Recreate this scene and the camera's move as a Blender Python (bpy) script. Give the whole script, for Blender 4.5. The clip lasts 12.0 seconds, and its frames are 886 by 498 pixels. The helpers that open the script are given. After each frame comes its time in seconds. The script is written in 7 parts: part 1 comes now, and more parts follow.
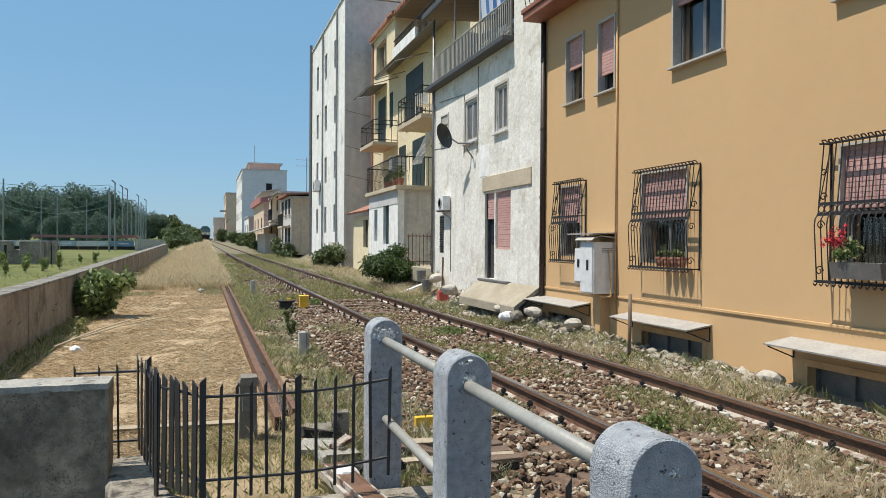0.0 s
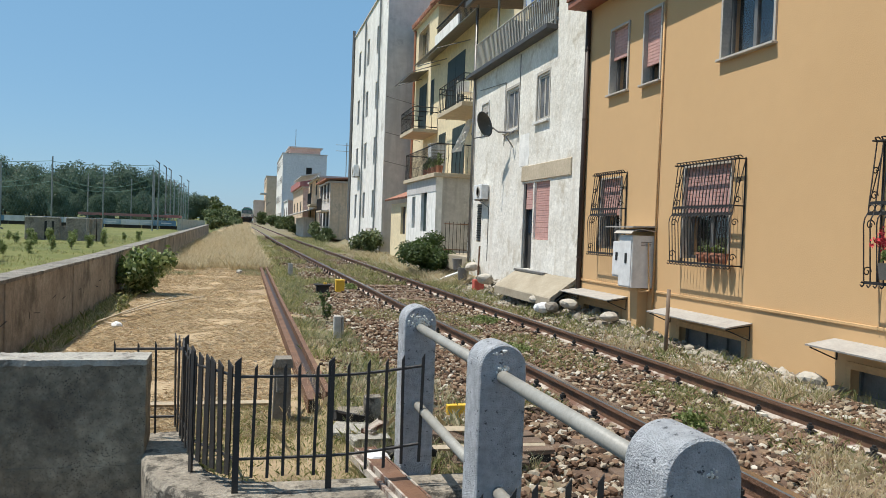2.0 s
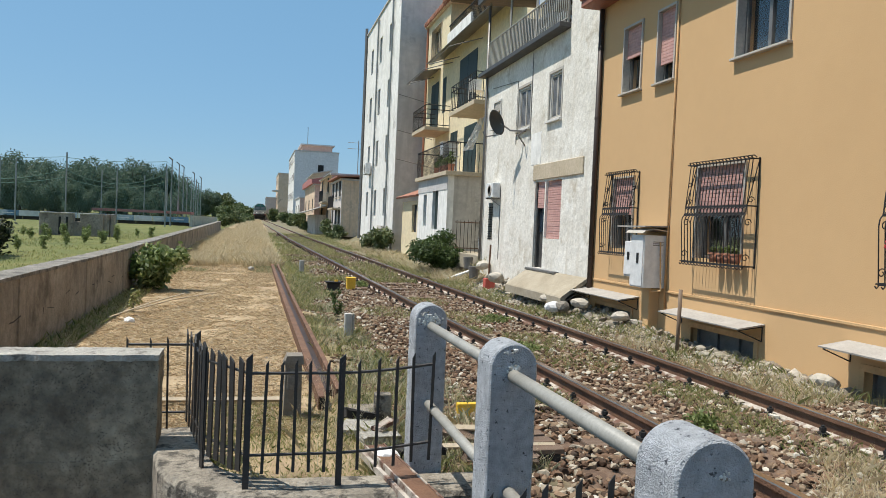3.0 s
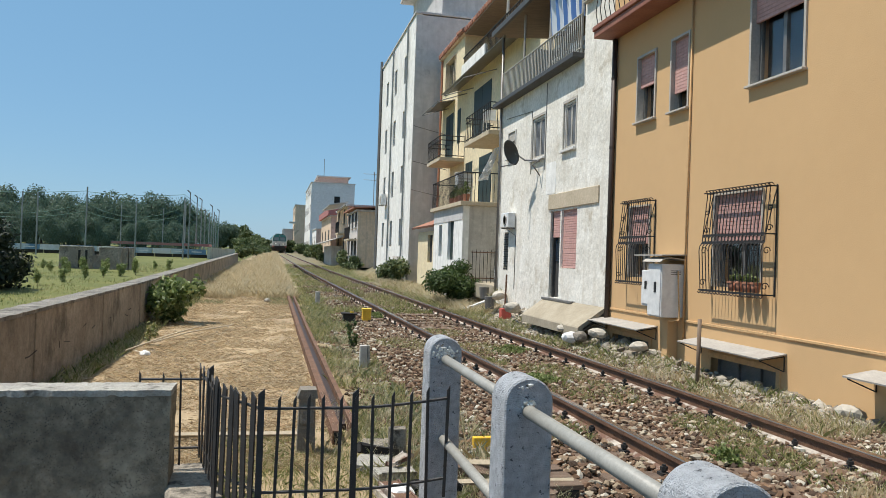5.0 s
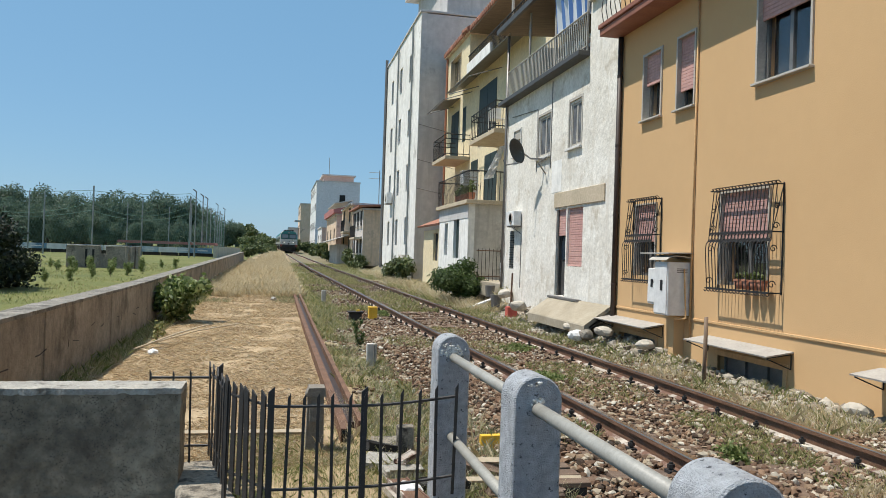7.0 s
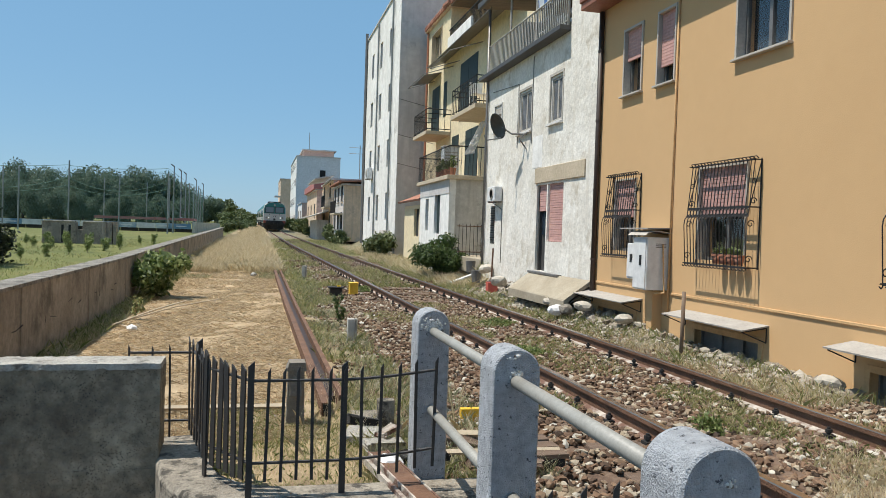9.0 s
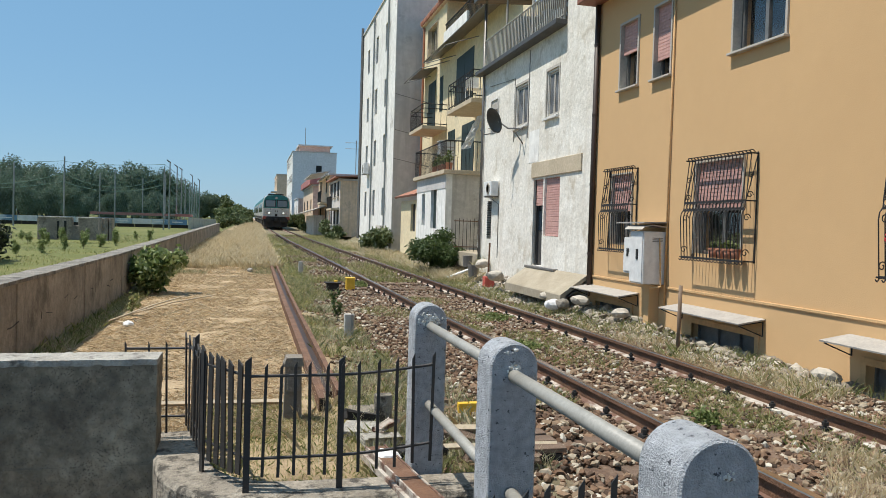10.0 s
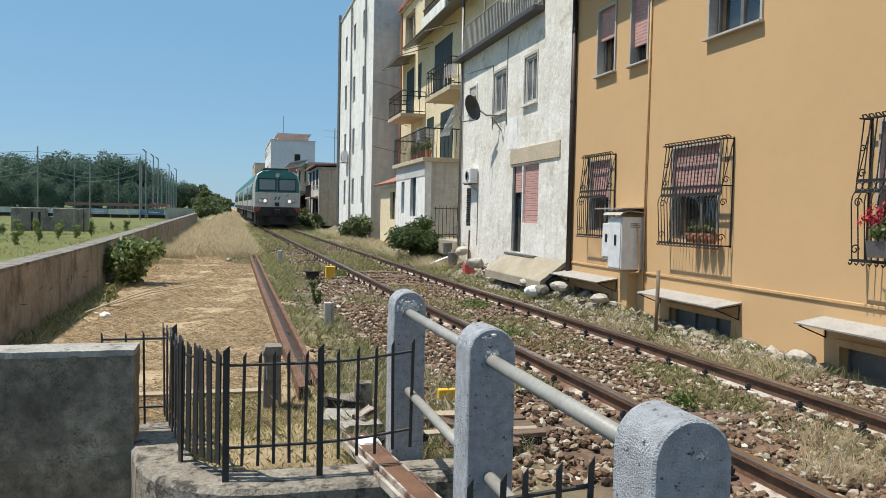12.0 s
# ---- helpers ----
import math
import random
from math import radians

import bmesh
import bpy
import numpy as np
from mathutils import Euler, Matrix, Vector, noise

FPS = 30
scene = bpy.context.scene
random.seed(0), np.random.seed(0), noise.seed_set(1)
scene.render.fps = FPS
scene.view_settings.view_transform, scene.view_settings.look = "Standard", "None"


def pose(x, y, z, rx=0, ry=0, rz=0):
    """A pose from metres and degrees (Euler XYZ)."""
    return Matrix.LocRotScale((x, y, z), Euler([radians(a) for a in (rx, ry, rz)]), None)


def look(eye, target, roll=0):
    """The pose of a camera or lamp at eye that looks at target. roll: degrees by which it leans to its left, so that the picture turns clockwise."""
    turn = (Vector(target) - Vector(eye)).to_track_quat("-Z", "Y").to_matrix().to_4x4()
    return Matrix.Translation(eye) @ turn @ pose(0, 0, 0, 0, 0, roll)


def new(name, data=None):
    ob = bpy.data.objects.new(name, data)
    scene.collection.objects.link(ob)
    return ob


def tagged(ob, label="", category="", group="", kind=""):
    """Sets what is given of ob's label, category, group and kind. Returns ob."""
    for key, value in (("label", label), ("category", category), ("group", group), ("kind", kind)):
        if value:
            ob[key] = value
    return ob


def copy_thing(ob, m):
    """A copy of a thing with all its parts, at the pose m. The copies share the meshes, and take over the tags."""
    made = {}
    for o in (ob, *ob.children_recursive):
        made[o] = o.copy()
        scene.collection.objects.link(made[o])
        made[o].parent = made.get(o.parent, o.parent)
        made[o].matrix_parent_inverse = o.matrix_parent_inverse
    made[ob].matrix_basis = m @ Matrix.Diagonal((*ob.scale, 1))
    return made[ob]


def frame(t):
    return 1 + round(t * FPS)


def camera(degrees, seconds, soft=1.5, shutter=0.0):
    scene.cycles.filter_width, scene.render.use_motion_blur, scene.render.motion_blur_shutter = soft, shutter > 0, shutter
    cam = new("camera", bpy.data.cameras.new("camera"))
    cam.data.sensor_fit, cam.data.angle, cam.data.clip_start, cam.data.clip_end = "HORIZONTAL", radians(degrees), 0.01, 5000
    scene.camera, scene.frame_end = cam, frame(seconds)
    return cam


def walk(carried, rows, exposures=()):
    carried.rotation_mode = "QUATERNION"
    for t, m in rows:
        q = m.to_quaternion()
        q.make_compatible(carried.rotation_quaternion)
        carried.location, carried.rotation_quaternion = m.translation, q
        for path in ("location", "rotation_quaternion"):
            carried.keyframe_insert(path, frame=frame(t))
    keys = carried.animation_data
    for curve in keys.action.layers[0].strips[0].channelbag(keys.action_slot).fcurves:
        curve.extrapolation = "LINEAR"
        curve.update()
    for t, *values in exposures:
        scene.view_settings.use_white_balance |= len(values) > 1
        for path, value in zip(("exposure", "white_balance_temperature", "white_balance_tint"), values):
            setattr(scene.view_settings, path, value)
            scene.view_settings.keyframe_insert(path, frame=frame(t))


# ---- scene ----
cam = camera(61.1, 12.0, soft=0.6)

PATH = [
    (0, (-2.792, -0.828, 1.3), (-2.188, 1.079, 1.284), 0.4),
    (0.5, (-2.794, -0.828, 1.297), (-2.208, 1.084, 1.286), 0.6),
    (1, (-2.798, -0.826, 1.3), (-2.23, 1.091, 1.297), 1.3),
    (1.5, (-2.792, -0.813, 1.303), (-2.246, 1.111, 1.291), 1.7),
    (2, (-2.787, -0.802, 1.297), (-2.276, 1.131, 1.248), 2.1),
    (2.5, (-2.786, -0.799, 1.298), (-2.293, 1.139, 1.242), 2.2),
    (3, (-2.789, -0.799, 1.298), (-2.306, 1.141, 1.243), 2.5),
    (5, (-2.765, -0.762, 1.308), (-2.327, 1.189, 1.331), 2.0),
    (5.5, (-2.774, -0.76, 1.312), (-2.349, 1.194, 1.346), 1.9),
    (6, (-2.783, -0.773, 1.316), (-2.362, 1.182, 1.354), 2.0),
    (6.5, (-2.781, -0.775, 1.313), (-2.362, 1.18, 1.345), 1.9),
    (7, (-2.785, -0.779, 1.31), (-2.36, 1.176, 1.328), 1.9),
    (9, (-2.78, -0.784, 1.304), (-2.304, 1.158, 1.259), 1.9),
    (9.5, (-2.78, -0.78, 1.304), (-2.299, 1.161, 1.247), 1.8),
    (10, (-2.779, -0.777, 1.301), (-2.294, 1.163, 1.243), 1.7),
    (10.5, (-2.776, -0.786, 1.3), (-2.279, 1.15, 1.237), 1.7),
    (11, (-2.776, -0.79, 1.299), (-2.249, 1.138, 1.224), 1.4),
    (11.5, (-2.772, -0.785, 1.292), (-2.242, 1.142, 1.216), 1.3),
    (12, (-2.768, -0.779, 1.295), (-2.232, 1.145, 1.206), 1.2),
]
walk(cam, [(t, look(eye, target, roll)) for t, eye, target, roll in PATH])

# ---------------------------------------------------------------- light
SUN_TO = Vector((-0.40, 0.07, 0.92)).normalized()
world = bpy.data.worlds.new("sky")
scene.world = world
world.use_nodes = True
wn = world.node_tree.nodes
sky = wn.new("ShaderNodeTexSky")
sky.sky_type = "NISHITA"
sky.sun_disc = False
sky.sun_elevation = math.asin(SUN_TO.z)
sky.sun_rotation = math.atan2(SUN_TO.x, SUN_TO.y)
sky.air_density, sky.dust_density, sky.ozone_density = 1.0, 0.3, 2.5
tint = wn.new("ShaderNodeMix")
tint.data_type = "RGBA"
tint.inputs[0].default_value, tint.inputs[7].default_value = 0.6, (2.15, 4.75, 7.4, 1)
world.node_tree.links.new(sky.outputs[0], tint.inputs[6])
world.node_tree.links.new(tint.outputs[2], wn["Background"].inputs[0])
wn["Background"].inputs[1].default_value = 0.088
sun = new("sun", bpy.data.lights.new("sun", "SUN"))
sun.data.energy, sun.data.angle, sun.data.color = 4.8, radians(0.5), (1.0, 0.945, 0.85)
sun.matrix_world = look(SUN_TO * 50, (0, 0, 0))
scene.view_settings.exposure = 0.24


# ---------------------------------------------------------------- materials
def surf(name, c1, c2, scale=3.0, rough=0.8, bump=0.0, bscale=40.0, c3=None, spots=(0.62, 0.7), sscale=1.2,
         metal=0.0, grain=(0.86, 1.1), island=0.0, obrand=0.0, stretch=(1, 1, 1), streak=None, world_space=False, trans=0.0):
    """Two-scale noise between c1 and c2, optional blotches of c3, optional vertical streaks, fine bump."""
    m = bpy.data.materials.new(name)
    m.use_nodes = True
    nt = m.node_tree
    N, L = nt.nodes, nt.links
    b = N["Principled BSDF"]
    b.inputs["Roughness"].default_value, b.inputs["Metallic"].default_value = rough, metal
    if world_space:
        co = N.new("ShaderNodeNewGeometry").outputs["Position"]
    else:
        co = N.new("ShaderNodeTexCoord").outputs["Object"]
    mp = N.new("ShaderNodeMapping")
    mp.inputs["Scale"].default_value = stretch
    L.new(co, mp.inputs[0])
    co = mp.outputs[0]

    def noise_node(s, detail=6.0, rgh=0.6):
        n = N.new("ShaderNodeTexNoise")
        n.inputs["Scale"].default_value, n.inputs["Detail"].default_value, n.inputs["Roughness"].default_value = s, detail, rgh
        L.new(co, n.inputs["Vector"])
        return n

    def ramp(src, a, z, ca, cz):
        r = N.new("ShaderNodeValToRGB")
        r.color_ramp.elements[0].position, r.color_ramp.elements[1].position = a, z
        r.color_ramp.elements[0].color, r.color_ramp.elements[1].color = (*ca, 1), (*cz, 1)
        L.new(src, r.inputs[0])
        return r.outputs[0]

    def mix(fac, a, bb, mode="MIX"):
        x = N.new("ShaderNodeMix")
        x.data_type, x.blend_type = "RGBA", mode
        if isinstance(fac, float):
            x.inputs[0].default_value = fac
        else:
            L.new(fac, x.inputs[0])
        for sock, v in ((x.inputs[6], a), (x.inputs[7], bb)):
            if isinstance(v, tuple):
                sock.default_value = (*v, 1)
            else:
                L.new(v, sock)
        return x.outputs[2]

    col = ramp(noise_node(scale).outputs[0], 0.33, 0.67, c1, c2)
    fine = ramp(noise_node(scale * 9, 4).outputs[0], 0.3, 0.7, (grain[0],) * 3, (grain[1],) * 3)
    col = mix(1.0, col, fine, "MULTIPLY")
    if c3:
        k = ramp(noise_node(sscale, 9, 0.68).outputs[0], spots[0], spots[1], (0, 0, 0), (1, 1, 1))
        col = mix(k, col, c3)
    if streak:
        mp2 = N.new("ShaderNodeMapping")
        mp2.inputs["Scale"].default_value = (5.5, 5.5, 0.45)
        L.new(co, mp2.inputs[0])
        n2 = N.new("ShaderNodeTexNoise")
        n2.inputs["Scale"].default_value, n2.inputs["Detail"].default_value = 1.0, 7.0
        L.new(mp2.outputs[0], n2.inputs["Vector"])
        col = mix(ramp(n2.outputs[0], 0.52, 0.72, (0, 0, 0), (0.75,) * 3), col, streak)
    if island or obrand:
        src = N.new("ShaderNodeNewGeometry").outputs["Random Per Island"] if island else N.new("ShaderNodeObjectInfo").outputs["Random"]
        amt = island or obrand
        col = mix(1.0, col, ramp(src, 0.0, 1.0, (1 - amt,) * 3, (1 + amt,) * 3), "MULTIPLY")
    L.new(col, b.inputs["Base Color"])
    if bump:
        bn = N.new("ShaderNodeBump")
        bn.inputs["Strength"].default_value, bn.inputs["Distance"].default_value = min(1.0, bump), 0.02
        L.new(noise_node(bscale, 8).outputs[0], bn.inputs["Height"])
        L.new(bn.outputs[0], b.inputs["Normal"])
    if trans:
        b.inputs["Transmission Weight"].default_value = trans
    return m


def island_ramp(name, stops, rough=0.85, sub=0.0):
    """Each loose piece takes its own colour out of the stops."""
    m = bpy.data.materials.new(name)
    m.use_nodes = True
    N, L = m.node_tree.nodes, m.node_tree.links
    b = N["Principled BSDF"]
    b.inputs["Roughness"].default_value = rough
    r = N.new("ShaderNodeValToRGB")
    r.color_ramp.interpolation = "LINEAR"
    while len(r.color_ramp.elements) < len(stops):
        r.color_ramp.elements.new(0.5)
    for i, (p, c) in enumerate(stops):
        r.color_ramp.elements[i].position, r.color_ramp.elements[i].color = p, (*c, 1)
    L.new(N.new("ShaderNodeNewGeometry").outputs["Random Per Island"], r.inputs[0])
    n = N.new("ShaderNodeTexNoise")
    n.inputs["Scale"].default_value = 14.0
    L.new(N.new("ShaderNodeTexCoord").outputs["Object"], n.inputs["Vector"])
    x = N.new("ShaderNodeMix")
    x.data_type, x.blend_type = "RGBA", "MULTIPLY"
    x.inputs[0].default_value = 0.5
    L.new(r.outputs[0], x.inputs[6])
    L.new(n.outputs[0], x.inputs[7])
    L.new(x.outputs[2], b.inputs["Base Color"])
    return m


def leafy(name, stops, glow=0.25):
    """Leaves: island colours with some light let through."""
    m = island_ramp(name, stops, 0.6)
    N, L = m.node_tree.nodes, m.node_tree.links
    t = N.new("ShaderNodeBsdfTranslucent")
    r = next(n for n in N if n.type == "VALTORGB")
    L.new(r.outputs[0], t.inputs[0])
    ms = N.new("ShaderNodeMixShader")
    ms.inputs[0].default_value = glow
    L.new(N["Principled BSDF"].outputs[0], ms.inputs[1])
    L.new(t.outputs[0], ms.inputs[2])
    L.new(ms.outputs[0], N["Material Output"].inputs[0])
    return m


def plain(name, c, rough=0.5, metal=0.0, emit=None, estr=1.0):
    m = bpy.data.materials.new(name)
    m.use_nodes = True
    b = m.node_tree.nodes["Principled BSDF"]
    b.inputs["Base Color"].default_value, b.inputs["Roughness"].default_value, b.inputs["Metallic"].default_value = (*c, 1), rough, metal
    if emit:
        b.inputs["Emission Color"].default_value, b.inputs["Emission Strength"].default_value = (*emit, 1), estr
    return m


M = {
    "orange": surf("ochre_render", (0.575, 0.368, 0.183), (0.595, 0.382, 0.191), 0.5, 0.9, 0.10, 90, (0.555, 0.35, 0.172), (0.5, 0.85), 0.3, grain=(0.985, 1.01)),
    "orange2": surf("ochre_band", (0.55, 0.345, 0.165), (0.60, 0.385, 0.19), 2.0, 0.9, 0.2, 60),
    "cornice": surf("red_brown_cornice", (0.24, 0.09, 0.06), (0.32, 0.13, 0.08), 3.0, 0.7, 0.2),
    "white": surf("patchy_white_render", (0.67, 0.63, 0.555), (0.84, 0.81, 0.745), 1.6, 0.92, 1.0, 5, (0.50, 0.44, 0.35), (0.57, 0.70), 1.9, grain=(0.82, 1.1), streak=(0.62, 0.57, 0.49)),
    "lintel": surf("beige_concrete", (0.46, 0.38, 0.27), (0.55, 0.46, 0.34), 2.0, 0.9, 0.3),
    "yellow": surf("pale_yellow_render", (0.70, 0.58, 0.375), (0.76, 0.65, 0.44), 1.0, 0.9, 0.3, 40, (0.56, 0.46, 0.30), (0.66, 0.78), 0.8),
    "grey": surf("grey_cement_render", (0.47, 0.455, 0.45), (0.58, 0.56, 0.55), 0.5, 0.92, 0.5, 20, (0.33, 0.315, 0.31), (0.60, 0.72), 0.35, streak=(0.43, 0.415, 0.41)),
    "tallwhite": surf("weathered_white_render", (0.74, 0.72, 0.68), (0.84, 0.83, 0.80), 0.5, 0.92, 0.4, 14, (0.42, 0.39, 0.36), (0.62, 0.70), 0.7, streak=(0.55, 0.53, 0.50)),
    "stained": surf("stained_render", (0.46, 0.435, 0.395), (0.62, 0.60, 0.56), 0.9, 0.92, 0.5, 18, (0.24, 0.225, 0.20), (0.53, 0.64), 0.9, streak=(0.33, 0.31, 0.28)),
    "gablec": surf("bare_cement_render", (0.50, 0.475, 0.455), (0.60, 0.565, 0.54), 0.35, 0.92, 0.5, 20, (0.33, 0.31, 0.30), (0.60, 0.68), 0.4, streak=(0.45, 0.425, 0.405)),
    "farwhite": surf("far_pale_render", (0.60, 0.60, 0.62), (0.68, 0.68, 0.70), 0.4, 0.9),
    "pink": surf("pink_render", (0.54, 0.35, 0.28), (0.64, 0.44, 0.36), 0.6, 0.9, 0.4, 15, (0.38, 0.26, 0.21), (0.58, 0.68), 0.6),
    "tan": surf("tan_render", (0.62, 0.46, 0.32), (0.74, 0.57, 0.42), 0.6, 0.9, 0.4, 15, (0.36, 0.28, 0.21), (0.58, 0.68), 0.6, streak=(0.44, 0.35, 0.27)),
    "shutter": surf("dusty_pink_shutter", (0.50, 0.28, 0.25), (0.57, 0.34, 0.30), 2.0, 0.6, 0.1),
    "frame": surf("dull_stone_frame", (0.41, 0.375, 0.325), (0.49, 0.45, 0.395), 4.0, 0.6),
    "whiteframe": surf("pale_painted_frame", (0.60, 0.58, 0.54), (0.68, 0.66, 0.62), 4.0, 0.6),
    "alu": surf("dark_aluminium", (0.16, 0.15, 0.14), (0.22, 0.21, 0.20), 6.0, 0.45, metal=0.3),
    "green_shutter": surf("dark_green_shutter", (0.009, 0.020, 0.018), (0.018, 0.034, 0.031), 5.0, 0.6),
    # near-black colour stands in for the shade of unlit rooms behind openings
    "dark": surf("room_shade_black", (0.012, 0.012, 0.013), (0.022, 0.021, 0.02), 2.0, 0.9),
    "curtain": surf("pale_curtain", (0.42, 0.50, 0.48), (0.52, 0.60, 0.57), 3.0, 0.9),
    "iron": surf("black_wrought_iron", (0.012, 0.011, 0.011), (0.024, 0.022, 0.022), 12.0, 0.7, 0.15),
    "fence": surf("dark_grey_painted_steel", (0.026, 0.024, 0.023), (0.046, 0.042, 0.040), 10.0, 0.5, 0.15, 80, (0.10, 0.06, 0.04), (0.68, 0.74), 6.0),
    "rust": surf("rusty_steel", (0.105, 0.052, 0.029), (0.19, 0.098, 0.056), 5.0, 0.75, 0.5, 60, (0.22, 0.14, 0.095), (0.6, 0.75), 3.0),
    "railtop": surf("worn_rail_head", (0.30, 0.22, 0.165), (0.44, 0.35, 0.28), 8.0, 0.27, 0.05, 60, metal=0.9, stretch=(1, 0.2, 1)),
    "railfoot": surf("lime_splashed_rail_foot", (0.36, 0.315, 0.265), (0.54, 0.485, 0.42), 6.0, 0.85, 0.5, 40, (0.15, 0.08, 0.055), (0.46, 0.54), 3.4),
    "wood": surf("weathered_sleeper_wood", (0.11, 0.070, 0.050), (0.20, 0.14, 0.10), 3.0, 0.9, 0.8, 30, (0.27, 0.21, 0.16), (0.6, 0.7), 2.0, stretch=(0.25, 3, 1)),
    "concrete": surf("weathered_concrete", (0.20, 0.175, 0.145), (0.29, 0.26, 0.215), 2.5, 0.95, 0.8, 35, (0.10, 0.088, 0.074), (0.54, 0.70), 1.2, streak=(0.165, 0.145, 0.12)),
    "captop": surf("pale_sunlit_concrete", (0.33, 0.31, 0.275), (0.50, 0.475, 0.42), 7.0, 0.95, 0.9, 60, (0.16, 0.147, 0.125), (0.54, 0.64), 9.0, grain=(0.75, 1.15)),
    "coping": surf("stained_coping_concrete", (0.17, 0.155, 0.132), (0.30, 0.275, 0.24), 3.0, 0.95, 1.0, 30, (0.10, 0.092, 0.08), (0.52, 0.62), 5.0, grain=(0.75, 1.15)),
    "wallc": surf("streaked_boundary_concrete", (0.24, 0.20, 0.158), (0.37, 0.315, 0.25), 1.1, 0.95, 1.0, 22, (0.13, 0.108, 0.085), (0.50, 0.66), 1.6, grain=(0.75, 1.15)),
    "ruinc": surf("old_block_masonry", (0.23, 0.19, 0.155), (0.38, 0.325, 0.275), 2.6, 0.95, 0.9, 20, (0.14, 0.12, 0.105), (0.54, 0.62), 2.2, grain=(0.6, 1.25), streak=(0.24, 0.21, 0.185)),
    "brownpipe": surf("dark_brown_painted_pipe", (0.035, 0.022, 0.017), (0.055, 0.034, 0.026), 4.0, 0.55),
    "soffit": surf("brown_board_and_shade_tone", (0.16, 0.11, 0.075), (0.23, 0.165, 0.115), 3.0, 0.8, stretch=(1, 6, 1)),
    "plinthc": surf("lichen_stained_concrete", (0.22, 0.19, 0.15), (0.36, 0.32, 0.26), 5.0, 0.95, 1.0, 45, (0.075, 0.066, 0.054), (0.50, 0.60), 9.0, grain=(0.7, 1.2)),
    "greyblind": surf("grey_slat_blind", (0.15, 0.155, 0.165), (0.22, 0.225, 0.235), 4.0, 0.6),
    "post": surf("speckled_grey_paint", (0.37, 0.385, 0.41), (0.48, 0.495, 0.52), 3.0, 0.85, 0.8, 160, (0.07, 0.075, 0.085), (0.595, 0.64), 44.0, grain=(0.75, 1.2)),
    "pipe": surf("pale_grey_painted_pipe", (0.27, 0.26, 0.232), (0.33, 0.32, 0.288), 8.0, 0.5, 0.1, 60, (0.26, 0.24, 0.22), (0.7, 0.74), 14.0),
    "chip": island_ramp("chipped_pale_plaster", [(0.0, (0.12, 0.10, 0.085)), (0.18, (0.60, 0.54, 0.44)), (0.35, (0.92, 0.89, 0.82)), (1.0, (0.95, 0.94, 0.9))], 0.95),
    "cabinet": surf("dusty_white_enamel", (0.68, 0.68, 0.67), (0.72, 0.72, 0.71), 1.0, 0.45, 0.03, 30, (0.62, 0.60, 0.57), (0.70, 0.85), 2.0),
    "sheet": surf("grey_fibre_sheet", (0.33, 0.305, 0.275), (0.41, 0.385, 0.35), 4.0, 0.85, 0.3),
    "rampc": surf("sandy_concrete_slab", (0.30, 0.255, 0.185), (0.38, 0.33, 0.25), 2.0, 0.95, 0.5, 40),
    "tile": surf("terracotta_roof_tile", (0.34, 0.14, 0.09), (0.44, 0.21, 0.14), 3.0, 0.85, 0.4, 30, obrand=0.2),
    "asphalt": surf("asphalt", (0.045, 0.045, 0.047), (0.065, 0.064, 0.063), 4.0, 0.9, 0.6, 80),
    "teal": surf("teal_train_paint", (0.010, 0.13, 0.13), (0.016, 0.17, 0.165), 2.0, 0.4),
    "cream": surf("pale_grey_train_paint", (0.40, 0.40, 0.385), (0.48, 0.48, 0.465), 2.0, 0.4, streak=(0.50, 0.48, 0.44)),
    "trainred": surf("dull_red_paint", (0.20, 0.045, 0.03), (0.26, 0.06, 0.04), 2.0, 0.5),
    "under": surf("soot_and_gap_shade", (0.012, 0.011, 0.011), (0.03, 0.027, 0.025), 3.0, 0.8),
    "blue": surf("blue_white_awning", (0.10, 0.22, 0.46), (0.14, 0.27, 0.52), 2.0, 0.8),
    "cloth": surf("white_cloth", (0.70, 0.70, 0.70), (0.80, 0.80, 0.79), 2.0, 0.9),
    "terracotta": surf("terracotta_pot", (0.36, 0.15, 0.09), (0.44, 0.20, 0.12), 8.0, 0.85),
    "red": surf("faded_red_paint", (0.42, 0.07, 0.05), (0.52, 0.11, 0.08), 8.0, 0.7, 0.3),
    "yel": surf("signal_yellow_paint", (0.72, 0.42, 0.03), (0.80, 0.50, 0.05), 8.0, 0.6, 0.2, 40, (0.55, 0.36, 0.10), (0.62, 0.7), 8.0),
    "bark": surf("grey_bark", (0.07, 0.055, 0.045), (0.13, 0.10, 0.08), 4.0, 0.95, 0.8, 20, stretch=(1, 1, 0.3)),
    "netpole": surf("galvanised_pole", (0.20, 0.22, 0.22), (0.27, 0.29, 0.29), 3.0, 0.6, metal=0.3),
    "net": surf("green_net_cord", (0.07, 0.15, 0.125), (0.10, 0.19, 0.16), 3.0, 0.8),
    "board": surf("blue_hoarding", (0.10, 0.20, 0.32), (0.16, 0.28, 0.42), 0.8, 0.7, c3=(0.50, 0.55, 0.60), spots=(0.5, 0.6), sscale=0.35),
    "roofred": surf("dull_red_sheet_roof", (0.36, 0.13, 0.12), (0.44, 0.18, 0.16), 0.8, 0.7),
    "glassdark": plain("window_glass", (0.02, 0.03, 0.045), 0.06),
    "lampwhite": plain("lit_headlamp", (0.9, 0.9, 0.85), 0.2, emit=(1.0, 0.96, 0.85), estr=0.6),
    "lens": plain("headlamp_glass", (0.5, 0.5, 0.5), 0.1, 0.6),
    "black": plain("black_rubber", (0.012, 0.012, 0.013), 0.6),
